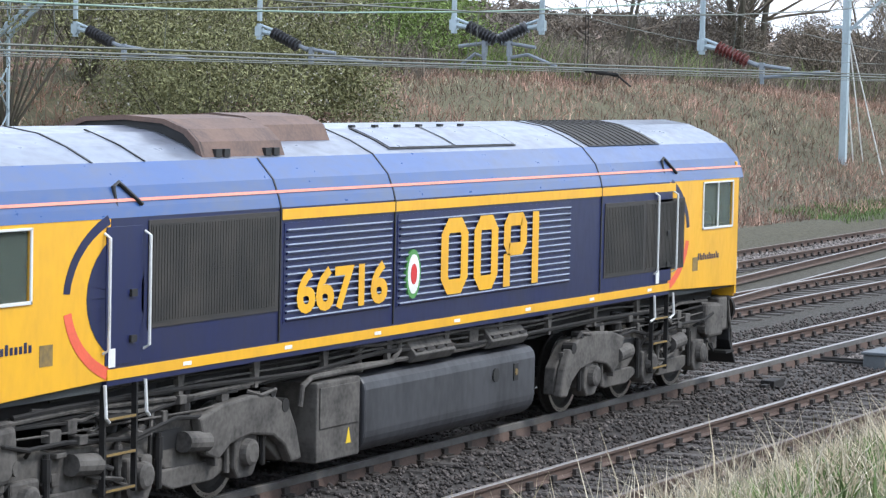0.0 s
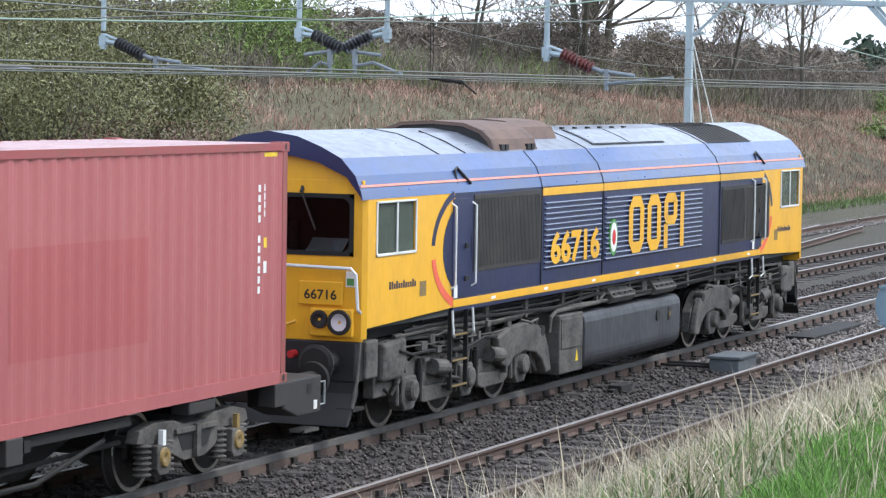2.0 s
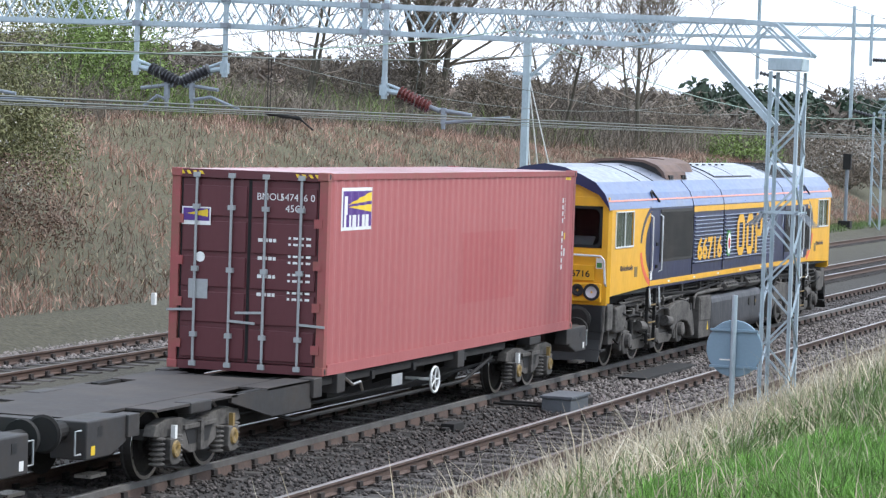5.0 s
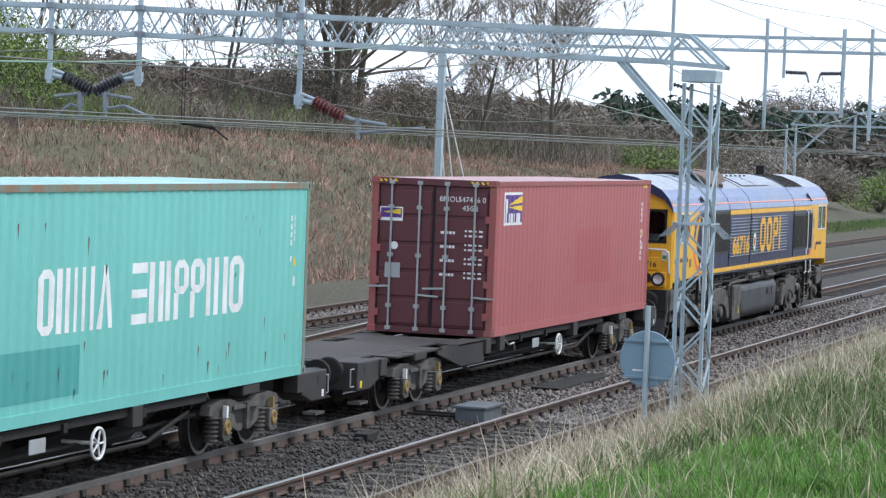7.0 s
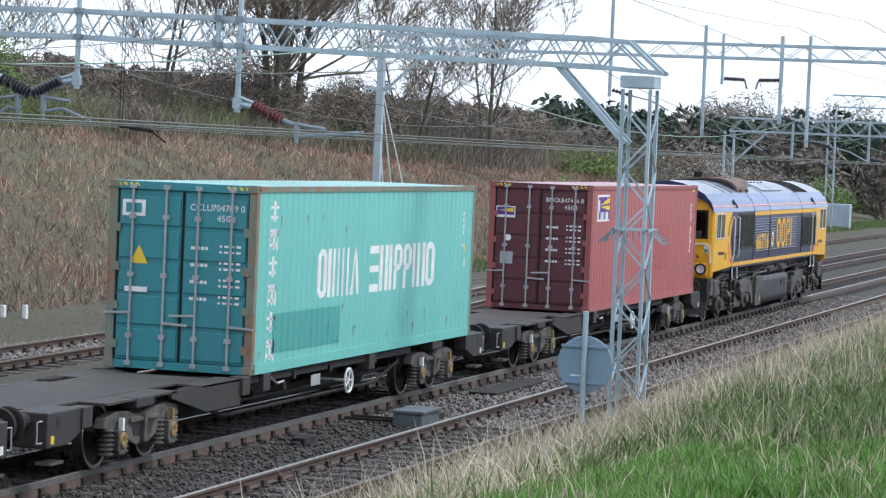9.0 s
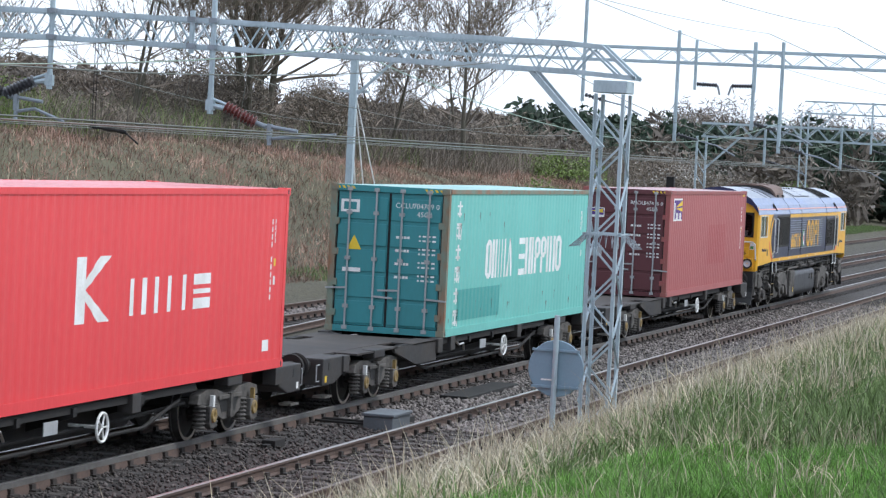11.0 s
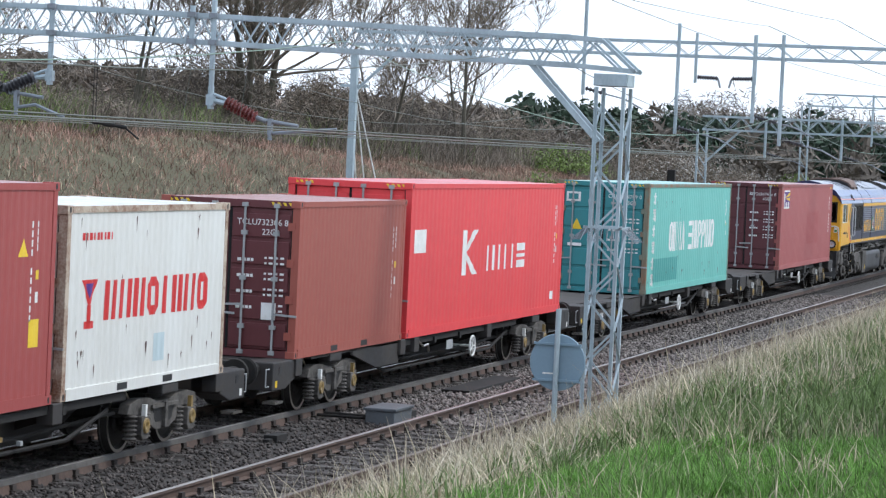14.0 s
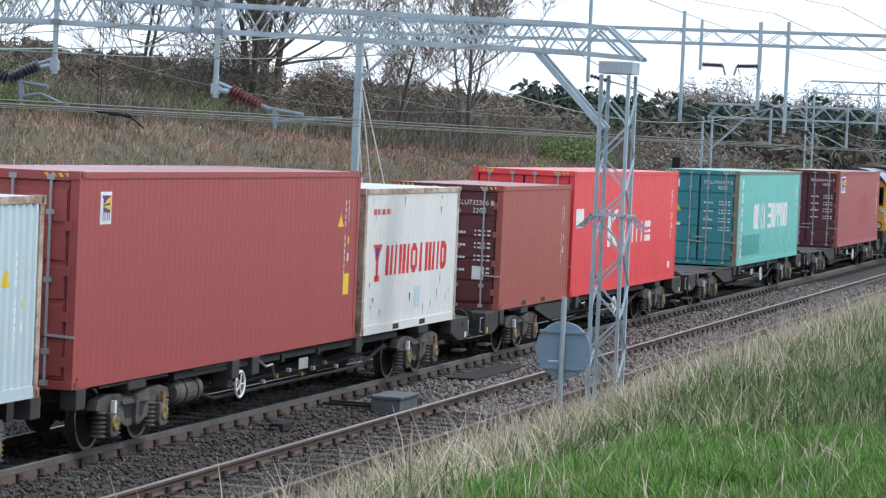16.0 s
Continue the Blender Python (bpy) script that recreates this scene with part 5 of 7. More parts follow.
def skin(points, x0, x1, s, out=0.0):
    """One-sided sheet strip following (y, z) points on side s."""
    m = Mesh()
    v, f = [], []
    for y, z in points:
        for x in (x0, x1):
            v += [(x, s * (y + out), z + out * 0.6), (x, s * (y + out - 0.02), z + out * 0.6 - 0.01)]
    for i in range(len(points) - 1):
        a, b = 4 * i, 4 * i + 4
        f += [(a, a + 2, b + 2, b), (a + 1, b + 1, b + 3, a + 3), (a, b, b + 1, a + 1), (a + 2, a + 3, b + 3, b + 2)]
    return m.add(v, f)


def arc_band(cx, cz, rx, rz, a0, a1, wid, s, flip, out):
    """A curved painted band on the body side, between two angles; flip mirrors it along x."""
    n = 16
    poly = []
    for i in range(n + 1):
        a = radians(a0 + (a1 - a0) * i / n)
        poly.append((cx + flip * rx * math.cos(a), cz + rz * math.sin(a)))
    for i in range(n, -1, -1):
        a = radians(a0 + (a1 - a0) * i / n)
        poly.append((cx + flip * (rx - wid) * math.cos(a), cz + (rz - wid * 0.9) * math.sin(a)))
    m = Mesh()
    k = 2 * (n + 1)
    ya, yb = s * (SIDE + out - 0.004), s * (SIDE + out)
    v = [(x, ya, z) for x, z in poly] + [(x, yb, z) for x, z in poly]
    f = [(i, i + 1, k - 2 - i, k - 1 - i) for i in range(n)] + [(k + i, 2 * k - 1 - i, 2 * k - 2 - i, k + i + 1) for i in range(n)]
    return m.add(v, f)


def plate(us, vs, skip, w0, w1, put):
    """A thick plate with rectangular holes: cells between us and vs, skip holds the open cells."""
    n, k = len(us), len(vs)
    v = [put(u, z, w) for w in (w0, w1) for u in us for z in vs]
    at = lambda i, j, side: side * n * k + i * k + j
    full = {(i, j) for i in range(n - 1) for j in range(k - 1)} - set(skip)
    f = []
    for i, j in sorted(full):
        ring_ = [(i, j), (i + 1, j), (i + 1, j + 1), (i, j + 1)]
        f += [tuple(at(*c, 0) for c in ring_), tuple(at(*c, 1) for c in ring_[::-1])]
        for e, o in enumerate(((i, j - 1), (i + 1, j), (i, j + 1), (i - 1, j))):
            if o not in full:
                a, b = ring_[e], ring_[(e + 1) % 4]
                f.append((at(*a, 0), at(*b, 0), at(*b, 1), at(*a, 1)))
    return Mesh().add(v, f)


def cab(lo, x_end, d):
    """One cab; x_end is its outer face and d points inwards along x."""
    X = lambda a: x_end + d * a
    bx = lambda m, a, b, *r: m.box(min(X(a), X(b)), max(X(a), X(b)), *r)
    end = plate([-1.27, -1.13, -0.11, 0.11, 1.13, 1.27], [1.30, 2.42, 3.16, 3.36], [(1, 1), (3, 1)], 0.0, 0.08, lambda u, z, w: (X(w), u, z))
    c = part("cab", end, YELLOW, lo, "yellow driving cab", bevel=0.008)
    for s in (-1, 1):
        wall = plate([0.06, 0.34, 1.58, 2.95], [0.0, 2.40, 3.07, 3.13], [(1, 1)], s * (SIDE - 0.04), s * SIDE, lambda u, z, w: (X(u), w, z or 1.47 + 0.029 * (u - 0.06)))
        part("cab_side", wall, YELLOW, c, bevel=0.008)
        lining = plate([0.09, 0.33, 1.59, 2.84], [1.56, 2.39, 3.08, 3.12], [(1, 1)], s * (SIDE - 0.055), s * (SIDE - 0.045), lambda u, z, w: (X(u), w, z))
        part("cab_lining", lining, CAB_IN, c, "dark grey cab lining")
        part("corner_pillar", Mesh().prism([(X(0.0), s * 1.27), (X(0.06), s * 1.32), (X(0.10), s * 1.30), (X(0.06), s * 1.26)], "z", 1.34, 3.13), YELLOW, c)
    bx2 = lambda a, b, *r: bx(Mesh(), a, b, *r)
    part("end_lining", plate([-1.25, -1.14, -0.10, 0.10, 1.14, 1.25], [1.56, 2.41, 3.17, 3.3], [(1, 1), (3, 1)], 0.085, 0.095, lambda u, z, w: (X(w), u, z)), CAB_IN, c)
    part("cab_ceiling", bx2(0.1, 2.85, -1.24, 1.24, 3.14, 3.17), CAB_IN, c)
    brow = [(-1.26, 3.13), (1.26, 3.13), (1.21, 3.31), (0.95, 3.52), (0.5, 3.66), (-0.5, 3.66), (-0.95, 3.52), (-1.21, 3.31)]
    part("cab_brow", Mesh().prism(brow, "x", X(0.004), X(0.07)), YELLOW, c, "yellow brow over the windscreens")
    part("cab_floor", bx2(0.1, 2.9, -1.27, 1.27, 1.45, 1.55), CAB_IN, c)
    part("cab_bulkhead", bx2(2.85, 2.93, -1.27, 1.27, 1.55, 3.12), CAB_IN, c)
    part("desk", bx2(0.15, 0.6, -1.2, 1.2, 1.6, 2.42), CAB_IN, c)
    for y in (-0.65, 0.65):
        part("driver_seat", bx2(1.3, 1.75, y - 0.22, y + 0.22, 1.95, 2.1).box(min(X(1.65), X(1.78)), max(X(1.65), X(1.78)), y - 0.22, y + 0.22, 2.1, 2.75), RUBBER, c, bevel=0.03)
    part("paper", Mesh().prism([(X(0.12), 2.44), (X(0.34), 2.60), (X(0.35), 2.585), (X(0.13), 2.425)], "y", -0.92, -0.42), WHITE, c, "white papers leaning on the desk")
    for s in (-1, 1):
        y0, y1 = sorted((s * 0.11, s * 1.13))
        g = part("windscreen", bx2(0.035, 0.05, y0, y1, 2.42, 3.16), SCREEN, c)
        g.visible_shadow = False
        fr = Mesh()
        for a, b, e, f in ((y0 - 0.02, y1 + 0.02, 2.39, 2.445), (y0 - 0.02, y1 + 0.02, 3.13, 3.185), (y0 - 0.02, y0 + 0.035, 2.39, 3.185), (y1 - 0.035, y1 + 0.02, 2.39, 3.185)):
            bx(fr, -0.012, 0.03, a, b, e, f)
        for cy, sy2 in ((y0 + 0.03, 1), (y1 - 0.03, -1)):
            for cz, sz2 in ((2.44, 1), (3.135, -1)):
                fr.prism([(cy, cz), (cy + sy2 * 0.11, cz), (cy + sy2 * 0.04, cz + sz2 * 0.04), (cy, cz + sz2 * 0.11)], "x", X(-0.006), X(0.03))
        part("window_seal", fr, RUBBER, c)
        part("wiper", Mesh().rod((X(-0.03), s * 0.42, 3.2), (X(-0.03), s * 0.62, 2.72), 0.012, 6).rod((X(-0.03), s * 0.42, 3.2), (X(0.02), s * 0.42, 3.26), 0.03, 6), BLACK, c)
        sy = s * (SIDE - 0.02)
        g = part("side_window", bx2(0.34, 1.58, min(sy, sy + 0.008), max(sy, sy + 0.008), 2.40, 3.07), GLASS, c, "green-tinted sliding cab window")
        g.visible_shadow = False
        fr = Mesh()
        ya, yb = sorted((s * SIDE, s * (SIDE + 0.018)))
        for a, b, e, f in ((0.31, 1.61, 2.375, 2.41), (0.31, 1.61, 3.06, 3.085), (0.31, 0.345, 2.375, 3.085), (1.575, 1.61, 2.375, 3.085), (0.955, 0.99, 2.375, 3.085)):
            bx(fr, a, b, ya, yb, e, f)
        part("window_frame", fr, CHROME, c, "aluminium window frame", bevel=0.005)
        # lamp cluster, number panel
        la, lb = sorted((s * 0.58, s * 1.18))
        cl = part("lamp_housing", bx2(-0.08, 0.0, la, lb, 1.36, 1.72), YELLOW, c, bevel=0.02)
        for yy, r, mt, z in ((1.0, 0.135, LENS, 1.55), (0.72, 0.09, BLACK, 1.58)):
            part("lamp_bezel", Mesh().spin([(X(-0.08), r * 0.8), (X(-0.115), r * 0.85), (X(-0.115), r + 0.025), (X(-0.08), r + 0.03)], (0, s * yy, z), "x", 24), BLACK, cl)
            part("reflector", Mesh().spin([(X(-0.082), 0.02), (X(-0.086), r * 0.45), (X(-0.10), r * 0.9)], (0, s * yy, z), "x", 24), REFLECTOR if mt is LENS else BLACK, cl)
        part("grab_hook", Mesh().tube([(X(-0.01), s * 0.25, 1.5), (X(-0.12), s * 0.28, 1.5), (X(-0.14), s * 0.42, 1.55)], 0.02, 6), YELLOW, c)
        part("end_handrail", Mesh().tube([(X(-0.01), s * 0.05, 2.26), (X(-0.09), s * 0.08, 2.26), (X(-0.09), s * 1.16, 2.24), (X(-0.09), s * 1.23, 2.17), (X(-0.09), s * 1.26, 1.72), (X(-0.01), s * 1.26, 1.68)], 0.022, 8), CHROME, c, "white end handrail")
        part("warning_plate", bx2(-0.006, 0.0, *sorted((s * 1.05, s * 1.18)), 2.0, 2.2), WHITE, c)
        part("warning_field", bx2(-0.009, -0.006, *sorted((s * 1.065, s * 1.165)), 2.02, 2.11), MARK_GREEN, c)
        # buffer and lower end
        b = Mesh().rod((X(0.05), s * 0.87, 1.05), (X(-0.45), s * 0.87, 1.05), 0.13, 16)
        b.spin([(X(-0.45), 0.0), (X(-0.45), 0.24), (X(-0.50), 0.25), (X(-0.53), 0.2), (X(-0.54), 0.0)], (0, s * 0.87, 1.05), "x", 24)
        part("buffer", b, DARK, c)
        part("step_plate", bx2(0.22, 0.6, *sorted((s * 1.0, s * 1.25)), 0.80, 1.30), GRIME, c, bevel=0.03)
        part("end_step", bx2(-0.15, 0.2, *sorted((s * 1.0, s * 1.24)), 0.42, 0.46), DARK, c)
        part("end_strut", Mesh().tube([(X(0.12), s * 1.2, 1.3), (X(0.0), s * 1.22, 0.8), (X(-0.12), s * 1.2, 0.45)], 0.025, 6), GRIME, c)
    part("number_panel", bx2(-0.04, 0.0, -1.02, -0.40, 1.76, 2.06), YELLOW, c, bevel=0.012)
    if d > 0:
        me = words("66716", 0.13, 0.46, 0.02)
        me.transform(Matrix.Translation((X(-0.043), -0.48, 1.83)) @ Matrix.Rotation(radians(-90), 4, "Z"))
        me.materials.clear()
        me.materials.append(BLACK)
        part("number", me, BLACK, c, "black running number")
    part("buffer_beam", bx2(-0.02, 0.35, -1.2, 1.2, 0.78, 1.30), BLACK, c, bevel=0.02)
    pl = Mesh().prism([(X(-0.30), 0.24), (X(-0.24), 0.24), (X(0.05), 0.62), (X(0.05), 0.80), (X(0.0), 0.80), (X(-0.02), 0.64)], "y", -1.22, 1.22)
    part("deflector", pl, BLACK, c, "black obstacle deflector", bevel=0.01)
    part("coupling_hook", Mesh().rod((X(0), 0, 1.0), (X(-0.5), 0, 0.95), 0.05, 8), DARK, c)
    part("jumper_cock", Mesh().rod((X(-0.02), -0.35, 1.12), (X(-0.16), -0.35, 1.12), 0.05, 8), MARK_RED, c, "red air cock")
    return c


REFLECTOR = mat("silvered_reflector", (0.75, 0.78, 0.82), 0.18, 0.3, amount=0.1)
MARK_GREEN = mat("green_marking", (0.10, 0.30, 0.08), 0.5)


def loco_bogie(lo, x0, spins, flip):
    """Three-axle bogie; x0 is the outer axle and flip the way inwards."""
    X = lambda a: x0 + flip * a
    bg = part("bogie", Mesh().box(min(X(0.3), X(3.9)), max(X(0.3), X(3.9)), -0.5, 0.5, 0.45, 0.95), DARK, lo, "grimy three-axle locomotive bogie")
    rr = random.Random(3)
    for s in (-1, 1):
        ya, yb = sorted((s * 0.98, s * 1.14))
        arch = [(-1.0, 0.78), (-0.85, 0.98), (0.2, 1.0), (0.55, 0.92), (1.6, 0.92), (2.2, 1.02), (3.2, 1.02), (4.1, 1.10), (4.75, 1.06), (5.15, 0.72), (5.2, 0.36), (4.95, 0.34), (4.68, 0.52), (4.1, 0.66), (3.55, 0.52), (3.3, 0.42), (2.6, 0.52), (2.35, 0.66), (1.7, 0.66), (1.4, 0.52), (0.6, 0.5), (0.3, 0.64), (-0.3, 0.66), (-0.6, 0.5), (-1.0, 0.5)]
        part("side_frame", Mesh().prism([(X(a), z) for a, z in arch], "y", ya, yb), GRIME, bg, bevel=0.02)
        for ax in (0.0, 2.0, 4.1):
            part("axlebox", Mesh().prism([(X(ax - 0.24), 0.38), (X(ax - 0.15), 0.26), (X(ax + 0.15), 0.26), (X(ax + 0.24), 0.38), (X(ax + 0.24), 0.72), (X(ax - 0.24), 0.72)], "y", s * 1.0, s * 1.22), GRIME, bg, bevel=0.03)
            part("axle_cap", Mesh().spin([(s * 1.22, 0.15), (s * 1.30, 0.14), (s * 1.32, 0.10), (s * 1.32, 0.0)], (X(ax), 0, 0.533), "y", 18), GRIME, bg)
            for dx in (-0.38, 0.38):
                part("damper", Mesh().rod((X(ax + dx), s * 1.2, 0.36), (X(ax + dx), s * 1.19, 0.92), 0.035, 8).rod((X(ax + dx), s * 1.19, 0.66), (X(ax + dx), s * 1.19, 0.88), 0.05, 8), DARK if dx > 0 else GRIME, bg)
        for bx_ in (1.0, 3.05):
            part("brake_cylinder", Mesh().rod((X(bx_ - 0.25), s * 1.22, 0.78), (X(bx_ + 0.2), s * 1.22, 0.74), 0.11, 14).rod((X(bx_ + 0.2), s * 1.22, 0.74), (X(bx_ + 0.5), s * 1.2, 0.66), 0.03, 8), GRIME, bg)
            part("brake_block", Mesh().box(min(X(bx_ - 0.06), X(bx_ + 0.1)), max(X(bx_ - 0.06), X(bx_ + 0.1)), *sorted((s * 0.66, s * 0.9)), 0.34, 0.72), DARK, bg, bevel=0.02)
        for q in range(3):
            sx = 1.6 + 0.14 * q
            part("coil_spring", Mesh().rod((X(sx * 1.0 + 0.55 * q), s * 1.08, 1.0), (X(sx + 0.55 * q), s * 1.08, 1.32), 0.10, 12), DARK, bg)
        part("sand_box", Mesh().prism([(X(-0.95), 0.72), (X(-0.95), 1.22), (X(-0.2), 1.26), (X(-0.15), 0.9), (X(-0.3), 0.72)], "y", s * 0.95, s * 1.26), GRIME, bg, bevel=0.05)
        part("sand_pipe", Mesh().tube([(X(-0.6), s * 1.0, 0.7), (X(-0.75), s * 0.85, 0.35), (X(-0.62), s * 0.76, 0.12)], 0.03, 6), DARK, bg)
        for q in range(5):
            z = 1.0 + 0.08 * q
            pts = [(X(-0.9 + 0.25 * q), s * (1.24 - 0.02 * q), z)]
            for j in range(5):
                pts.append((X(-0.4 + 1.1 * j + rr.uniform(-0.25, 0.25)), s * (1.22 - 0.02 * q), z + rr.uniform(-0.09, 0.07)))
            part("pipe", Mesh().tube(pts, rr.choice((0.012, 0.018, 0.025)), 6), GRIME if q % 2 else DARK, bg)
        part("arch_hole", Mesh().prism([(X(3.75), 0.80), (X(4.4), 0.82), (X(4.3), 0.94), (X(3.9), 0.96)], "y", s * 1.141, s * 1.146), BLACK, bg)
        part("arch_hole", Mesh().prism([(X(2.35), 0.72), (X(2.9), 0.72), (X(2.9), 0.92), (X(2.35), 0.92)], "y", s * 1.141, s * 1.146), BLACK, bg)
        cover = [(3.05, 1.0), (3.5, 1.1), (4.1, 1.14), (4.6, 1.10), (4.95, 0.95), (5.12, 0.70), (5.25, 0.34), (5.02, 0.32), (4.86, 0.52), (4.6, 0.66), (4.1, 0.72), (3.7, 0.66), (3.45, 0.52), (3.2, 0.60)]
        part("frame_arch", Mesh().prism([(X(a), z) for a, z in cover], "y", s * 1.14, s * 1.27), GRIME, bg, "smooth arched end of the bogie frame", bevel=0.03)
        part("equaliser", Mesh().prism([(X(0.2), 0.44), (X(0.6), 0.30), (X(1.5), 0.30), (X(1.85), 0.44), (X(1.7), 0.52), (X(0.4), 0.52)], "y", s * 1.08, s * 1.17), GRIME, bg, bevel=0.02)
        part("equaliser", Mesh().prism([(X(2.3), 0.44), (X(2.7), 0.30), (X(3.5), 0.30), (X(3.9), 0.44), (X(3.7), 0.52), (X(2.5), 0.52)], "y", s * 1.08, s * 1.17), GRIME, bg, bevel=0.02)
        for q in range(34):
            fx, fz = rr.uniform(-0.9, 4.9), rr.uniform(0.45, 1.22)
            w, h, t = rr.uniform(0.05, 0.22), rr.uniform(0.04, 0.16), rr.uniform(0.03, 0.12)
            fm = Mesh()
            if q % 3 == 0:
                fm.rod((X(fx), s * 1.12, fz), (X(fx), s * (1.16 + t), fz), h * 0.55, 10)
            elif q % 3 == 1:
                fm.box(min(X(fx), X(fx + w)), max(X(fx), X(fx + w)), *sorted((s * 1.12, s * (1.15 + t))), fz, fz + h)
            else:
                fm.tube([(X(fx), s * 1.16, fz), (X(fx + 0.1), s * (1.17 + t), fz + rr.uniform(-0.1, 0.1)), (X(fx + 0.3 + w), s * (1.17 + t), fz + rr.uniform(-0.15, 0.15)), (X(fx + 0.4 + w), s * 1.16, fz + rr.uniform(-0.3, 0.1))], rr.uniform(0.012, 0.025), 6)
            part("bracket" if q % 3 else "bolt_boss", fm, GRIME if rr.random() < 0.7 else DARK, bg, bevel=0.008 if q % 3 == 1 else 0.0)
    for ax in (0.0, 2.0, 4.1):
        spins.append(wheelset(lo, X(ax), 0.533))
    return bg


def side_louvre(lo, x0, x1, z0, z1, s, pitch=0.08):
    """Body panel with proud pale-edged slats."""
    y = s * SIDE
    back = part("louvre_panel", Mesh().box(x0, x1, *sorted((y, y + s * 0.006)), z0, z1), NAVY, lo)
    n = int((z1 - z0) / pitch)
    for i in range(n):
        z = z0 + 0.05 + pitch * i
        part("slat", Mesh().prism([(y + s * 0.006, z - 0.03), (y + s * 0.03, z - 0.012), (y + s * 0.03, z - 0.004), (y + s * 0.006, z)], "x", x0 + 0.04, x1 - 0.04), NAVY, back)
        part("slat_edge", Mesh().box(x0 + 0.04, x1 - 0.04, *sorted((y + s * 0.006, y + s * 0.033)), z, z + 0.011), PALE_BLUE, back, "pale slat edge")


PALE_BLUE = mat("pale_slat_edge", (0.42, 0.47, 0.58), 0.4)


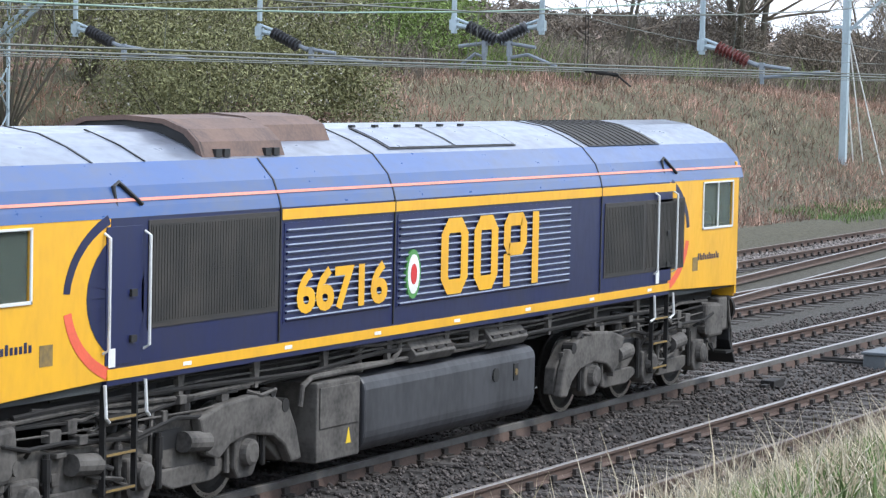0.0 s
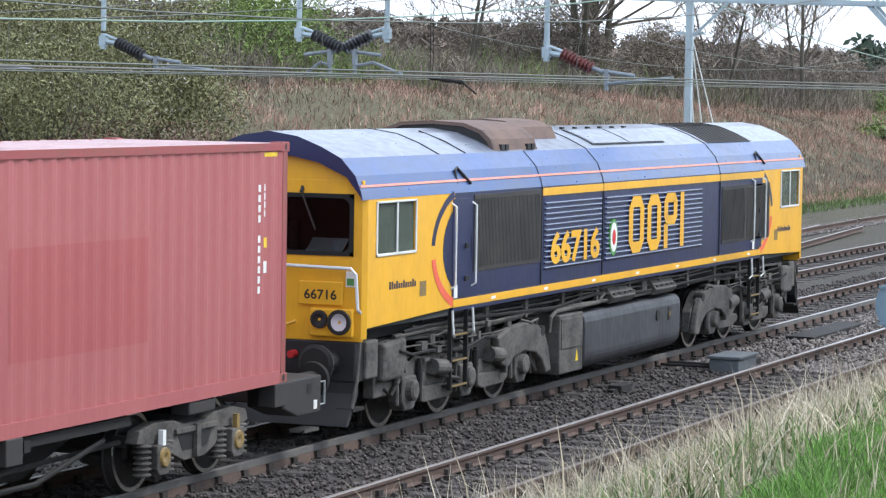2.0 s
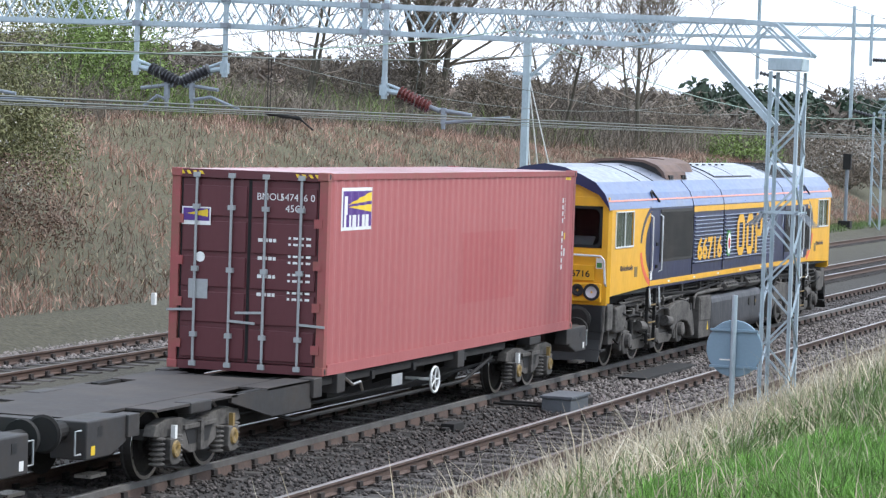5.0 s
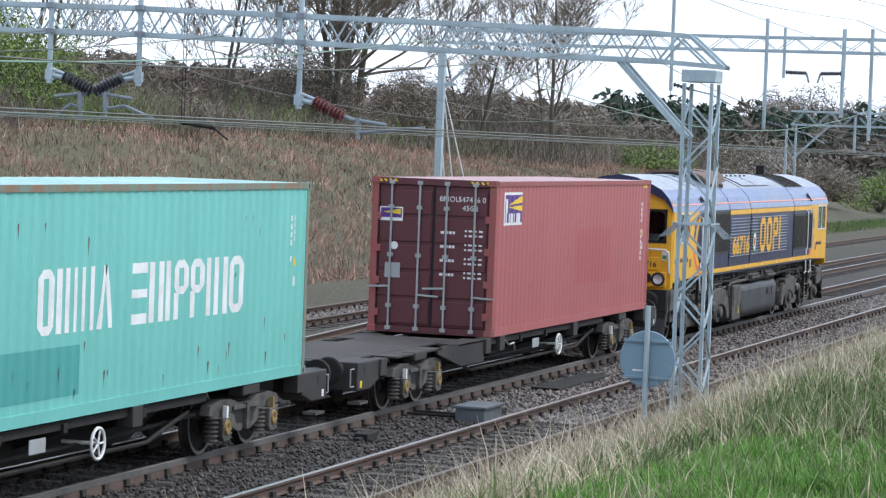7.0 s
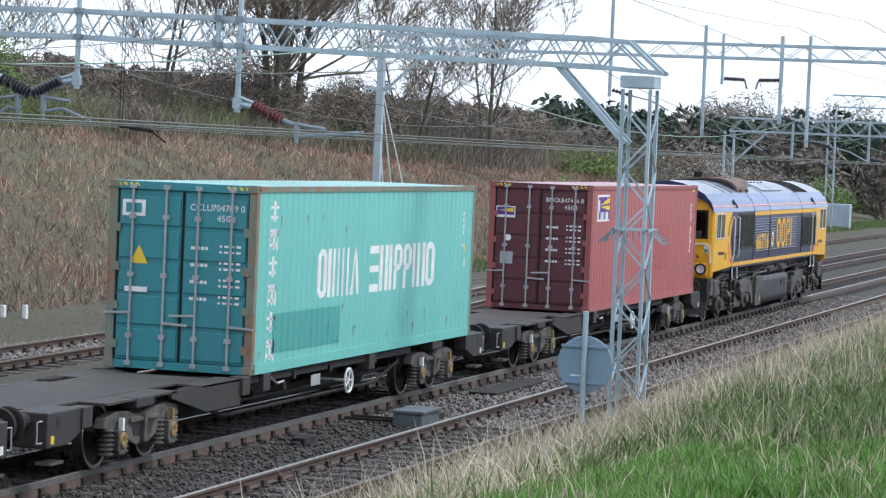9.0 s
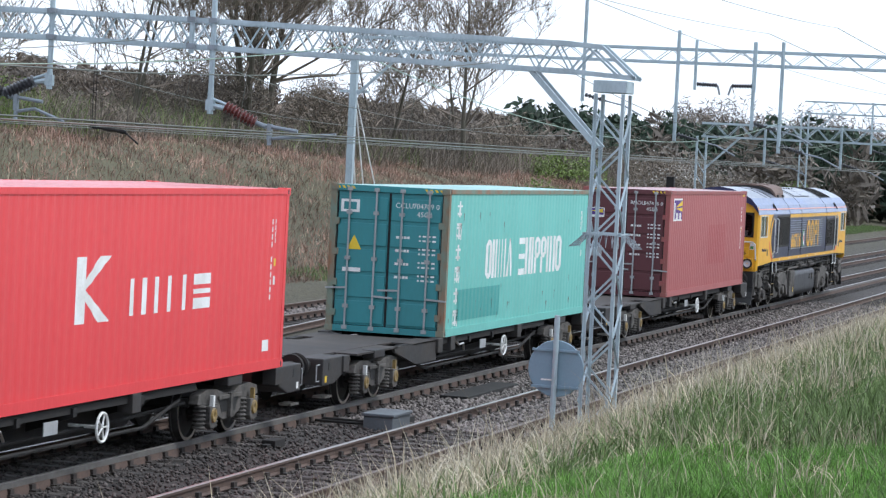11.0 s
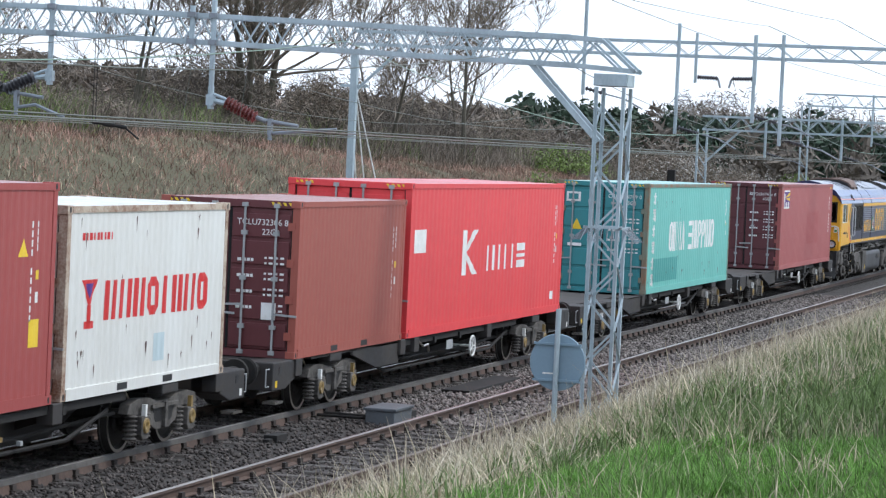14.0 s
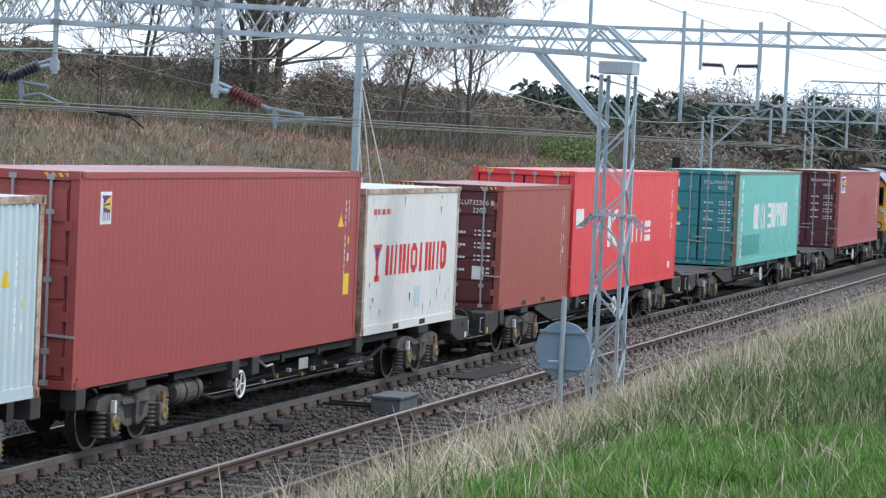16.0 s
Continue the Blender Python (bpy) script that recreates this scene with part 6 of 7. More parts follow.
def locomotive(spins):
    lo = thing("diesel_locomotive", "blue and yellow diesel freight locomotive with grimy bogies", "locomotive", pose(36.3, 0, 0))
    for s in (-1, 1):
        y = sorted((s * SIDE, s * (SIDE - 0.05)))
        part("body_side", Mesh().box(2.95, LL - 2.95, *y, 1.56, 3.13), NAVY, lo, bevel=0.006)
        part("sole_stripe", Mesh().box(2.9, LL - 2.9, *sorted((s * SIDE, s * (SIDE + 0.012))), 1.555, 1.66), YELLOW, lo, "yellow sole stripe")
        part("sole_edge", Mesh().box(2.9, LL - 2.9, *sorted((s * (SIDE - 0.2), s * (SIDE + 0.004))), 1.50, 1.552), NAVY, lo)
        part("cant_strip", Mesh().box(6.3, 17.9, *sorted((s * SIDE, s * (SIDE + 0.014))), 2.985, 3.10), YELLOW, lo, "yellow cantrail strip")
        part("roof_side", skin(ROOF_EDGE, -0.12, LL + 0.12, s), BLUE, lo, "glossy blue roof side", smooth=False)
        part("warning_line", skin([(1.285, 3.27), (1.274, 3.30)], -0.1, LL + 0.1, s, 0.006), PALE, lo, "orange-red warning line")
        for fl, x0 in ((-1, 0.0), (1, LL)):
            cx = x0 - fl * 3.55
            # door bay and livery curves
            part("door_bay", arc_band(cx, 2.36, 1.02, 0.70, 90, 270, 1.015, s, 1 if fl < 0 else -1, 0.004), NAVY, lo, "navy door bay with a round edge")
            part("blue_curve", arc_band(cx, 2.36, 1.42, 0.90, 118, 175, 0.11, s, 1 if fl < 0 else -1, 0.005), NAVY, lo)
            part("red_curve", arc_band(cx, 2.36, 1.42, 0.90, 188, 242, 0.13, s, 1 if fl < 0 else -1, 0.005), PINK, lo, "orange-red livery curve")
            dx0, dx1 = sorted((x0 - fl * 2.86, x0 - fl * 3.5))
            dr = part("cab_door", Mesh().box(dx0, dx1, *sorted((s * (SIDE + 0.002), s * (SIDE + 0.012))), 1.70, 3.04), NAVY, lo, "navy cab door", bevel=0.004)
            part("door_handle", Mesh().box(dx0 + 0.42, dx0 + 0.52, *sorted((s * (SIDE + 0.012), s * (SIDE + 0.04))), 2.35, 2.42).box(dx0 + 0.42, dx0 + 0.52, *sorted((s * (SIDE + 0.012), s * (SIDE + 0.04))), 1.9, 1.97), BLACK, dr)
            for hx in (dx0 - 0.03, dx1 + 0.06):
                part("handrail", Mesh().tube([(hx, s * SIDE, 2.98), (hx, s * (SIDE + 0.07), 2.94), (hx, s * (SIDE + 0.07), 1.86), (hx, s * SIDE, 1.82)], 0.016, 8), CHROME, lo, "white door handrail")
                part("lower_handrail", Mesh().tube([(hx, s * (SIDE + 0.03), 1.52), (hx, s * (SIDE + 0.05), 1.2), (hx - 0.1 * fl, s * (SIDE + 0.02), 1.15)], 0.018, 8), CHROME, lo)
            part("door_notice", Mesh().box(dx0 + 0.05, dx0 + 0.17, *sorted((s * (SIDE + 0.012), s * (SIDE + 0.016))), 1.68, 1.86), WHITE, lo)
            st = Mesh()
            for z in (0.45, 0.80, 1.15):
                st.box(dx0 + 0.05, dx1 - 0.05, *sorted((s * 1.12, s * 1.32)), z, z + 0.035)
            st.box(dx0 + 0.02, dx0 + 0.05, *sorted((s * 1.26, s * 1.32)), 0.42, 1.5).box(dx1 - 0.05, dx1 - 0.02, *sorted((s * 1.26, s * 1.32)), 0.42, 1.5)
            part("cab_steps", st, DARK, lo)
            for z in (0.46, 0.81, 1.16):
                part("step_edge", Mesh().box(dx0 + 0.06, dx1 - 0.06, *sorted((s * 1.32, s * 1.326)), z, z + 0.025), BOX_YELLOW, lo)
            # roof grab loop over the door
            lx = x0 - fl * 3.1
            part("roof_loop", Mesh().tube([(lx, s * 1.28, 3.2), (lx, s * 1.24, 3.42), (lx + 0.12, s * 1.22, 3.46), (lx + 0.42, s * 1.31, 3.24)], 0.022, 6), BLACK, lo)
            # company lettering as plain bars
            bars = Mesh()
            q = x0 - fl * 0.75 if fl < 0 else x0 - 1.75
            for i in range(12):
                h = 0.10 if i in (0, 1, 3, 6, 10) else 0.07
                bars.box(q + 0.075 * i, q + 0.075 * i + 0.045, *sorted((s * (SIDE + 0.001), s * (SIDE + 0.005))), 1.93, 1.93 + h)
            tagged(part("company_mark", bars, NAVY, lo, "small dark lettering drawn as bars"), kind="stuff")
            pq = x0 - fl * 1.75
            part("data_panel", Mesh().box(min(pq, pq - fl * 0.22), max(pq, pq - fl * 0.22), *sorted((s * (SIDE + 0.001), s * (SIDE + 0.004))), 1.78, 1.98), BOX_YELLOW, lo)
        # grilles
        for gx0, gx1, gz0, gz1 in ((3.66, 6.2, 2.05, 3.04), (15.32, 16.72, 1.90, 2.84), (16.80, 18.25, 1.90, 2.84)):
            fr = part("grille_frame", Mesh().box(gx0 - 0.04, gx1 + 0.04, *sorted((s * SIDE, s * (SIDE + 0.012))), gz0 - 0.04, gz1 + 0.04), SLATE, lo, bevel=0.004)
            part("grille_mesh", Mesh().box(gx0, gx1, *sorted((s * (SIDE + 0.008), s * (SIDE + 0.016))), gz0, gz1), MESH, fr)
            g = Mesh()
            nx = int((gx1 - gx0) / 0.055)
            for i in range(nx):
                xx = gx0 + 0.03 + (gx1 - gx0 - 0.04) * i / nx
                g.box(xx, xx + 0.008, *sorted((s * (SIDE + 0.016), s * (SIDE + 0.020))), gz0 + 0.02, gz1 - 0.02)
            tagged(part("grille_lattice", g, MESH, fr), kind="stuff")
        side_louvre(lo, 6.36, 8.90, 1.86, 2.95, s)
        side_louvre(lo, 9.05, 14.1, 1.86, 2.95, s)
        for jx in (6.27, 8.97, 15.15):
            part("panel_joint", Mesh().box(jx - 0.012, jx + 0.012, *sorted((s * SIDE, s * (SIDE + 0.016))), 1.68, 3.12), BLACK, lo)
            part("roof_joint", skin(ROOF_EDGE, jx - 0.014, jx + 0.014, s, 0.006), BLACK, lo)
        for i in range(7):
            lx = 4.3 + 2.1 * i
            part("solebar_label", Mesh().box(lx, lx + 0.16, *sorted((s * (SIDE + 0.012), s * (SIDE + 0.015))), 1.585, 1.625), WHITE, lo)
        # number, brand shapes and crest
        if s < 0:
            me = words("66716", 0.50, 2.16, 0.035)
            me.transform(Matrix.Translation((6.60, -SIDE - 0.037, 1.94)))
            me.materials.clear()
            me.materials.append(YELLOW)
            part("number", me, YELLOW, lo, "large yellow running number")
            for dx, polys in block_word([("o", 0.75), ("o", 0.70), ("p", 0.70), ("i", 0.3)], 0.92, 0.17, 0.20):
                bw = flat_mesh(polys)
                bw.transform(Matrix.Translation((10.15 + dx, -SIDE - 0.037, 1.94)))
                bw.materials.clear()
                bw.materials.append(YELLOW)
                part("brand_shape", bw, YELLOW, lo, "large yellow brand shape")
        for r, mt, o in ((1.0, MARK_GREEN, 0.037), (0.80, WHITE, 0.041), (0.42, MARK_RED, 0.045)):
            e = Mesh().prism([(9.42 + 0.19 * r * math.cos(i * math.pi / 16), 2.24 + 0.29 * r * math.sin(i * math.pi / 16)) for i in range(32)], "y", s * SIDE, s * (SIDE + o))
            part("crest", e, mt, lo)
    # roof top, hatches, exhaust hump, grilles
    part("roof", shell(ROOF_TOP, -0.12, LL + 0.12), ROOF, lo, "grime-streaked roof top with pale sky sheen painted in")
    for x in (-0.13, LL + 0.115):
        pf = [(y, z) for y, z in ROOF_EDGE + ROOF_TOP[1:]]
        full = [(-y, z) for y, z in pf] + [(y, z) for y, z in pf[-2::-1]]
        part("roof_end", Mesh().prism(full + [(1.26, 3.20), (1.10, 3.40), (0.7, 3.58), (0.3, 3.66), (-0.3, 3.66), (-0.7, 3.58), (-1.10, 3.40), (-1.26, 3.20)], "x", x, x + 0.015), NAVY, lo)
    for jx in (3.05, 8.97, 15.15):
        part("roof_joint", shell([(y * 1.004, z + 0.008) for y, z in ROOF_TOP], jx - 0.018, jx + 0.018), BLACK, lo)
    hump = [(y, z) for y, z in ((0.98, 3.66), (0.92, 3.82), (0.78, 3.95), (0.5, 4.05), (0.0, 4.08))]
    part("exhaust_hump", shell(hump, 5.2, 6.95, 0.05), RUST, lo, "rust-brown exhaust silencer cover")
    part("silencer", shell([(0.7, 3.80), (0.62, 3.98), (0.4, 4.07), (0.0, 4.10)], 7.05, 8.5, 0.05), RUST, lo, "rust-brown silencer")
    part("hump_end", Mesh().prism([(-y, z) for y, z in hump] + [(y, z) for y, z in hump[-2::-1]], "x", 5.24, 5.26), BLACK, lo)
    for hx in (5.45, 5.62, 6.5, 6.68):
        for s in (-1, 1):
            part("hinge", Mesh().box(hx, hx + 0.12, *sorted((s * 0.94, s * 1.0)), 3.66, 3.745), BLACK, lo)
    for s in (-1, 1):
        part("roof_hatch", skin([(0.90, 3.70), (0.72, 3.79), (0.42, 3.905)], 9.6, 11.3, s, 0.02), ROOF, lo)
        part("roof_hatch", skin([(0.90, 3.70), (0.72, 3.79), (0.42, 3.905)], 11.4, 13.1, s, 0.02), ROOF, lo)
        part("hatch_gap", skin([(0.93, 3.685), (0.72, 3.79), (0.40, 3.912)], 9.54, 13.16, s, 0.012), BLACK, lo)
        part("radiator_grille", skin([(1.01, 3.645), (0.72, 3.79), (0.40, 3.91), (0.06, 3.962)], 15.4, 18.0, s, 0.016), MESH, lo, "dark radiator grille in the roof")
        for i in range(12):
            part("grille_slat", skin([(1.0, 3.65), (0.72, 3.79), (0.40, 3.91), (0.06, 3.962)], 15.5 + 0.21 * i, 15.52 + 0.21 * i, s, 0.03), SLATE, lo)
        part("roof_seam", skin([(1.02, 3.64), (0.7, 3.80), (0.3, 3.94)], 4.0, 4.02, s, 0.012), BLACK, lo)
        for i in range(6):
            part("lifting_eye", Mesh().box(9.7 + 0.6 * i, 9.78 + 0.6 * i, *sorted((s * 0.3, s * 0.36)), 3.925, 3.955), BLACK, lo)
    cab(lo, 0.0, 1)
    cab(lo, LL, -1)
    # underframe
    part("underframe", Mesh().box(0.4, LL - 0.4, -1.05, 1.05, 1.28, 1.5), DARK, lo)
    for s in (-1, 1):
        prof = [(s * 0.3, 0.20), (s * 0.95, 0.20)] + [(s * (0.98 + 0.27 * math.sin(radians(q))), 0.47 - 0.27 * math.cos(radians(q))) for q in range(15, 91, 15)] + [(s * 1.25, 0.90)] + [(s * (1.10 + 0.15 * math.cos(radians(q))), 0.95 + 0.16 * math.sin(radians(q))) for q in (0, 30, 60, 90)] + [(s * 0.3, 1.12)]
        part("fuel_tank", Mesh().prism(prof, "x", 8.45, 13.25), TANK, lo, "dark grey fuel tank", bevel=0.03)
        part("filler", Mesh().rod((12.0, s * 1.2, 0.82), (12.0, s * 1.27, 0.82), 0.09, 14), BLACK, lo)
        part("gauge", Mesh().box(12.55, 12.68, *sorted((s * 1.22, s * 1.262)), 0.7, 0.92), BLACK, lo)
        part("gauge_glass", Mesh().rod((12.615, s * 1.262, 0.81), (12.615, s * 1.27, 0.81), 0.045, 12), BOX_YELLOW, lo)
        bx = part("battery_box", Mesh().box(7.25, 8.28, *sorted((s * 0.6, s * 1.28)), 0.24, 1.14), GRIME, lo, "grimy equipment box", bevel=0.02)
        part("box_lid", Mesh().box(7.3, 8.23, *sorted((s * 1.28, s * 1.295)), 0.62, 1.08), GRIME, bx, bevel=0.006)
        part("hazard_triangle", Mesh().prism([(7.94, 0.40), (8.06, 0.40), (8.0, 0.58)], "y", s * 1.28, s * 1.286), MARK_YEL, bx, "yellow hazard triangle")
        part("bend_pipe", Mesh().tube([(7.0, s * 1.2, 0.9), (7.05, s * 1.2, 1.12), (7.25, s * 1.2, 1.2), (9.2, s * 1.2, 1.22), (9.4, s * 1.2, 1.34), (9.5, s * 1.15, 1.48)], 0.035, 8), GRIME, lo)
        part("bend_pipe", Mesh().tube([(8.55, s * 1.1, 1.15), (8.5, s * 1.1, 1.4), (8.7, s * 1.1, 1.48), (9.0, s * 1.1, 1.48)], 0.06, 10), GRIME, lo)
        for bx_ in (10.2, 12.35):
            vt = part("vent_box", Mesh().prism([(s * 0.9, 1.18), (s * 1.22, 1.16), (s * 1.30, 1.26), (s * 1.12, 1.48), (s * 0.9, 1.48)], "x", bx_ - 0.55, bx_ + 0.55), GRIME, lo, bevel=0.015)
            for i in range(4):
                part("fin", Mesh().box(bx_ - 0.5 + 0.27 * i, bx_ - 0.3 + 0.27 * i, *sorted((s * 1.16, s * 1.29)), 1.30, 1.33), SLATE, vt)
        part("valve_block", Mesh().box(11.35, 11.6, *sorted((s * 1.0, s * 1.2)), 1.2, 1.46), GRIME, lo, bevel=0.02)
        part("air_reservoir", Mesh().spin([(4.2, 0.0), (4.22, 0.14), (4.3, 0.17), (6.7, 0.17), (6.78, 0.14), (6.8, 0.0)], (0, s * 0.9, 1.36), "x", 16), DARK, lo)
        part("air_reservoir", Mesh().spin([(13.6, 0.0), (13.62, 0.14), (13.7, 0.17), (15.4, 0.17), (15.48, 0.14), (15.5, 0.0)], (0, s * 0.9, 1.36), "x", 16), DARK, lo)
        rr = random.Random(11)
        for q in range(6):
            z = 1.22 + 0.05 * q
            pts = [(0.9 + 0.3 * q, s * 1.2, z)] + [(2.2 * j + rr.uniform(0, 0.6), s * (1.16 + 0.02 * (q % 3)), z + rr.uniform(-0.07, 0.07)) for j in range(1, 9)]
            part("pipe_run", Mesh().tube(pts, rr.choice((0.014, 0.02, 0.028)), 6), GRIME if q % 2 else DARK, lo)
        for q in range(9):
            x = 4.4 + 1.55 * q
            part("bracket", Mesh().prism([(x, 1.5), (x + 0.14, 1.5), (x + 0.10, 1.2), (x + 0.04, 1.2)], "y", s * 1.15, s * 1.21), GRIME, lo)
    loco_bogie(lo, 1.7, spins, 1)
    loco_bogie(lo, LL - 1.35, spins, -1)
    return lo


# ---- what moves ----
def train_at(t):
    return float(np.interp(t, [r[0] for r in TRAIN], [r[1] for r in TRAIN]))


def motions():
    for ob, x, z in rolling:
        walk(ob, [(t, pose(x + s, 0, z)) for t, s in TRAIN])
    for ob in spinning:
        at, r = ob.matrix_basis.translation.copy(), ob["r"]
        walk(ob, [(i / 10, Matrix.Translation(at) @ Matrix.Rotation(((train_at(i / 10) + 56.45) / r) % (2 * math.pi), 4, "Y")) for i in range(161)])


# ---- plants ----
def leaf_mat(name, col, vary=0.45, rough=0.7):
    return mat(name, col, rough, dirt=[c * 0.6 for c in col], amount=0.6, scale=0.6, fine=4, vary=vary, island=True, spec=0.3)


LUSH = leaf_mat("lush_grass", (0.15, 0.30, 0.055), 0.5)
MID = leaf_mat("rough_grass", (0.125, 0.18, 0.06), 0.5)
STRAW = leaf_mat("dry_straw", (0.46, 0.39, 0.275), 0.45)
BLEACHED = leaf_mat("bleached_stalks", (0.52, 0.46, 0.35), 0.35)
BRACKEN = leaf_mat("dead_bracken", (0.35, 0.22, 0.165), 0.6)
BRAMBLE = leaf_mat("brown_bramble", (0.20, 0.135, 0.10), 0.5)
TWIG = leaf_mat("grey_brown_twigs", (0.20, 0.165, 0.128), 0.5)
BARK = mat("grey_bark", (0.10, 0.085, 0.065), 0.9, dirt=(0.06, 0.065, 0.04), amount=0.7, scale=3, fine=20, bump=0.01, bump_scale=12)
WILLOW = leaf_mat("grey_green_willow", (0.20, 0.20, 0.095), 0.55)
BUD = leaf_mat("spring_leaves", (0.16, 0.22, 0.06), 0.45)
BLOSSOM = leaf_mat("white_blossom", (0.40, 0.38, 0.34), 0.4)
PINE = leaf_mat("dark_pine_needles", (0.036, 0.058, 0.036), 0.5)
WOODS = leaf_mat("bare_far_woods", (0.155, 0.13, 0.105), 0.45)


def heights(x, y):
    return np.array([height(float(a), float(b)) for a, b in zip(x, y)])


def blades(name, label, category, material, x, y, h, wid, lean, seed, zlift=-0.03, parent=None, z=None):
    """Bent tapering blades, three triangles each, as one mesh."""
    rng = np.random.default_rng(seed)
    n = len(x)
    z = heights(x, y) + zlift if z is None else z
    a, b = rng.uniform(0, 6.283, n), rng.uniform(0, 6.283, n)
    w = wid * rng.uniform(0.6, 1.4, n)
    wx, wy = np.cos(a) * w / 2, np.sin(a) * w / 2
    l1 = np.clip(lean * rng.uniform(0.1, 1.0, n), 0, 1.2)
    mx, my = x + np.cos(b) * h * l1 * 0.35, y + np.sin(b) * h * l1 * 0.35
    tx, ty = x + np.cos(b) * h * l1, y + np.sin(b) * h * l1
    tz = z + h * np.sqrt(np.clip(1 - (l1 * 0.8) ** 2, 0.08, 1))
    mz = z + (tz - z) * 0.58
    v = np.stack([np.stack([x - wx, y - wy, z], 1), np.stack([x + wx, y + wy, z], 1), np.stack([mx - wx * 0.8, my - wy * 0.8, mz], 1), np.stack([mx + wx * 0.8, my + wy * 0.8, mz], 1), np.stack([tx, ty, tz], 1)], 1)
    f = np.array([(0, 1, 3), (0, 3, 2), (2, 3, 4)])[None] + (np.arange(n) * 5)[:, None, None]
    return raw_mesh(name, label, category, v.reshape(-1, 3), f.reshape(-1, 3), material, "stuff", parent)


def leaves(name, label, category, material, c, size, seed, kind="stuff", parent=None, slim=0.5):
    """Small free-turned leaf shapes at the points c."""
    rng = np.random.default_rng(seed)
    n = len(c)
    u = rng.normal(size=(n, 3))
    u /= np.linalg.norm(u, axis=1)[:, None]
    w = np.cross(u, rng.normal(size=(n, 3)))
    w /= np.linalg.norm(w, axis=1)[:, None]
    s = (size * rng.uniform(0.5, 1.5, n))[:, None]
    v = np.stack([c - u * s, c + w * s * slim, c + u * s, c - w * s * slim], 1)
    f = np.arange(n * 4).reshape(-1, 4)
    return raw_mesh(name, label, category, v.reshape(-1, 3), f, material, kind, parent)


def cloud(centre, radii, n, seed, clumps=18, hollow=0.45):
    """Points in an uneven cloud of clumps."""
    rng = np.random.default_rng(seed)
    k = rng.normal(size=(clumps, 3))
    k /= np.linalg.norm(k, axis=1)[:, None]
    k *= rng.uniform(hollow, 1.0, clumps)[:, None]
    k[:, 2] = np.abs(k[:, 2]) * 1.1 - 0.25
    i = rng.integers(0, clumps, n)
    p = k[i] + np.clip(rng.normal(size=(n, 3)), -1.7, 1.7) * 0.16
    return np.asarray(centre) + p * np.asarray(radii)


def branch(m, p, d, length, r, depth, rng, tips):
    k = 3 if depth > 2 else 2
    q = p
    for i in range(k):
        nd = (d + Vector((rng.uniform(-1, 1), rng.uniform(-1, 1), rng.uniform(-0.5, 0.8))) * 0.16).normalized()
        e = q + nd * (length / k)
        r2 = r * (0.86 if i < k - 1 else 0.72)
        m.twig(q, e, max(r, 0.014), max(r2, 0.011), 5 if depth > 2 else 3)
        q, d, r = e, nd, r2
        if depth > 0 and i > 0 - (depth < 3):
            side = Vector((rng.uniform(-1, 1), rng.uniform(-1, 1), rng.uniform(-0.1, 0.9))).normalized()
            branch(m, q, (d * 0.55 + side * 0.7).normalized(), length * rng.uniform(0.55, 0.8), r * 0.62, depth - 1, rng, tips)
    if depth > 0:
        for _ in range(2):
            side = Vector((rng.uniform(-1, 1), rng.uniform(-1, 1), rng.uniform(0.0, 0.9))).normalized()
            branch(m, q, (d * 0.75 + side * 0.55).normalized(), length * rng.uniform(0.55, 0.85), r * 0.8, depth - 1, rng, tips)
    else:
        tips.append(q)


def bare_tree(x, y, tall, seed, stems=1, r=0.16, fine=3, label="leafless tree with spreading grey-brown branches"):
    t = thing("bare_tree", label, "tree", pose(x, y, height(x, y) - 0.1), group="bare trees on the bank")
    rng = random.Random(seed)
    trunk, crown, tips = Mesh(), Mesh(), []
    for s in range(stems):
        d = Vector((rng.uniform(-0.25, 0.25) * (stems > 1), rng.uniform(-0.25, 0.25) * (stems > 1), 1)).normalized()
        p = Vector((rng.uniform(-0.3, 0.3) * (stems > 1), rng.uniform(-0.3, 0.3) * (stems > 1), 0))
        q, rr = p, r * rng.uniform(0.8, 1.1)
        for i in range(5):
            e = q + (d + Vector((rng.uniform(-1, 1), rng.uniform(-1, 1), 0)) * 0.06) * tall * 0.13
            trunk.rod(q, e, rr, 8, rr * 0.86)
            q, rr = e, rr * 0.86
            if i > 0:
                for _ in range(2):
                    side = Vector((rng.uniform(-1, 1), rng.uniform(-1, 1), rng.uniform(0.2, 0.9))).normalized()
                    branch(crown, q, side, tall * rng.uniform(0.16, 0.26), rr * 0.5, fine, rng, tips)
        branch(crown, q, d, tall * 0.22, rr * 0.9, fine + 1, rng, tips)
    part("trunk", trunk, BARK, t)
    tagged(part("crown", crown, TWIG, t), kind="stuff")
    return t


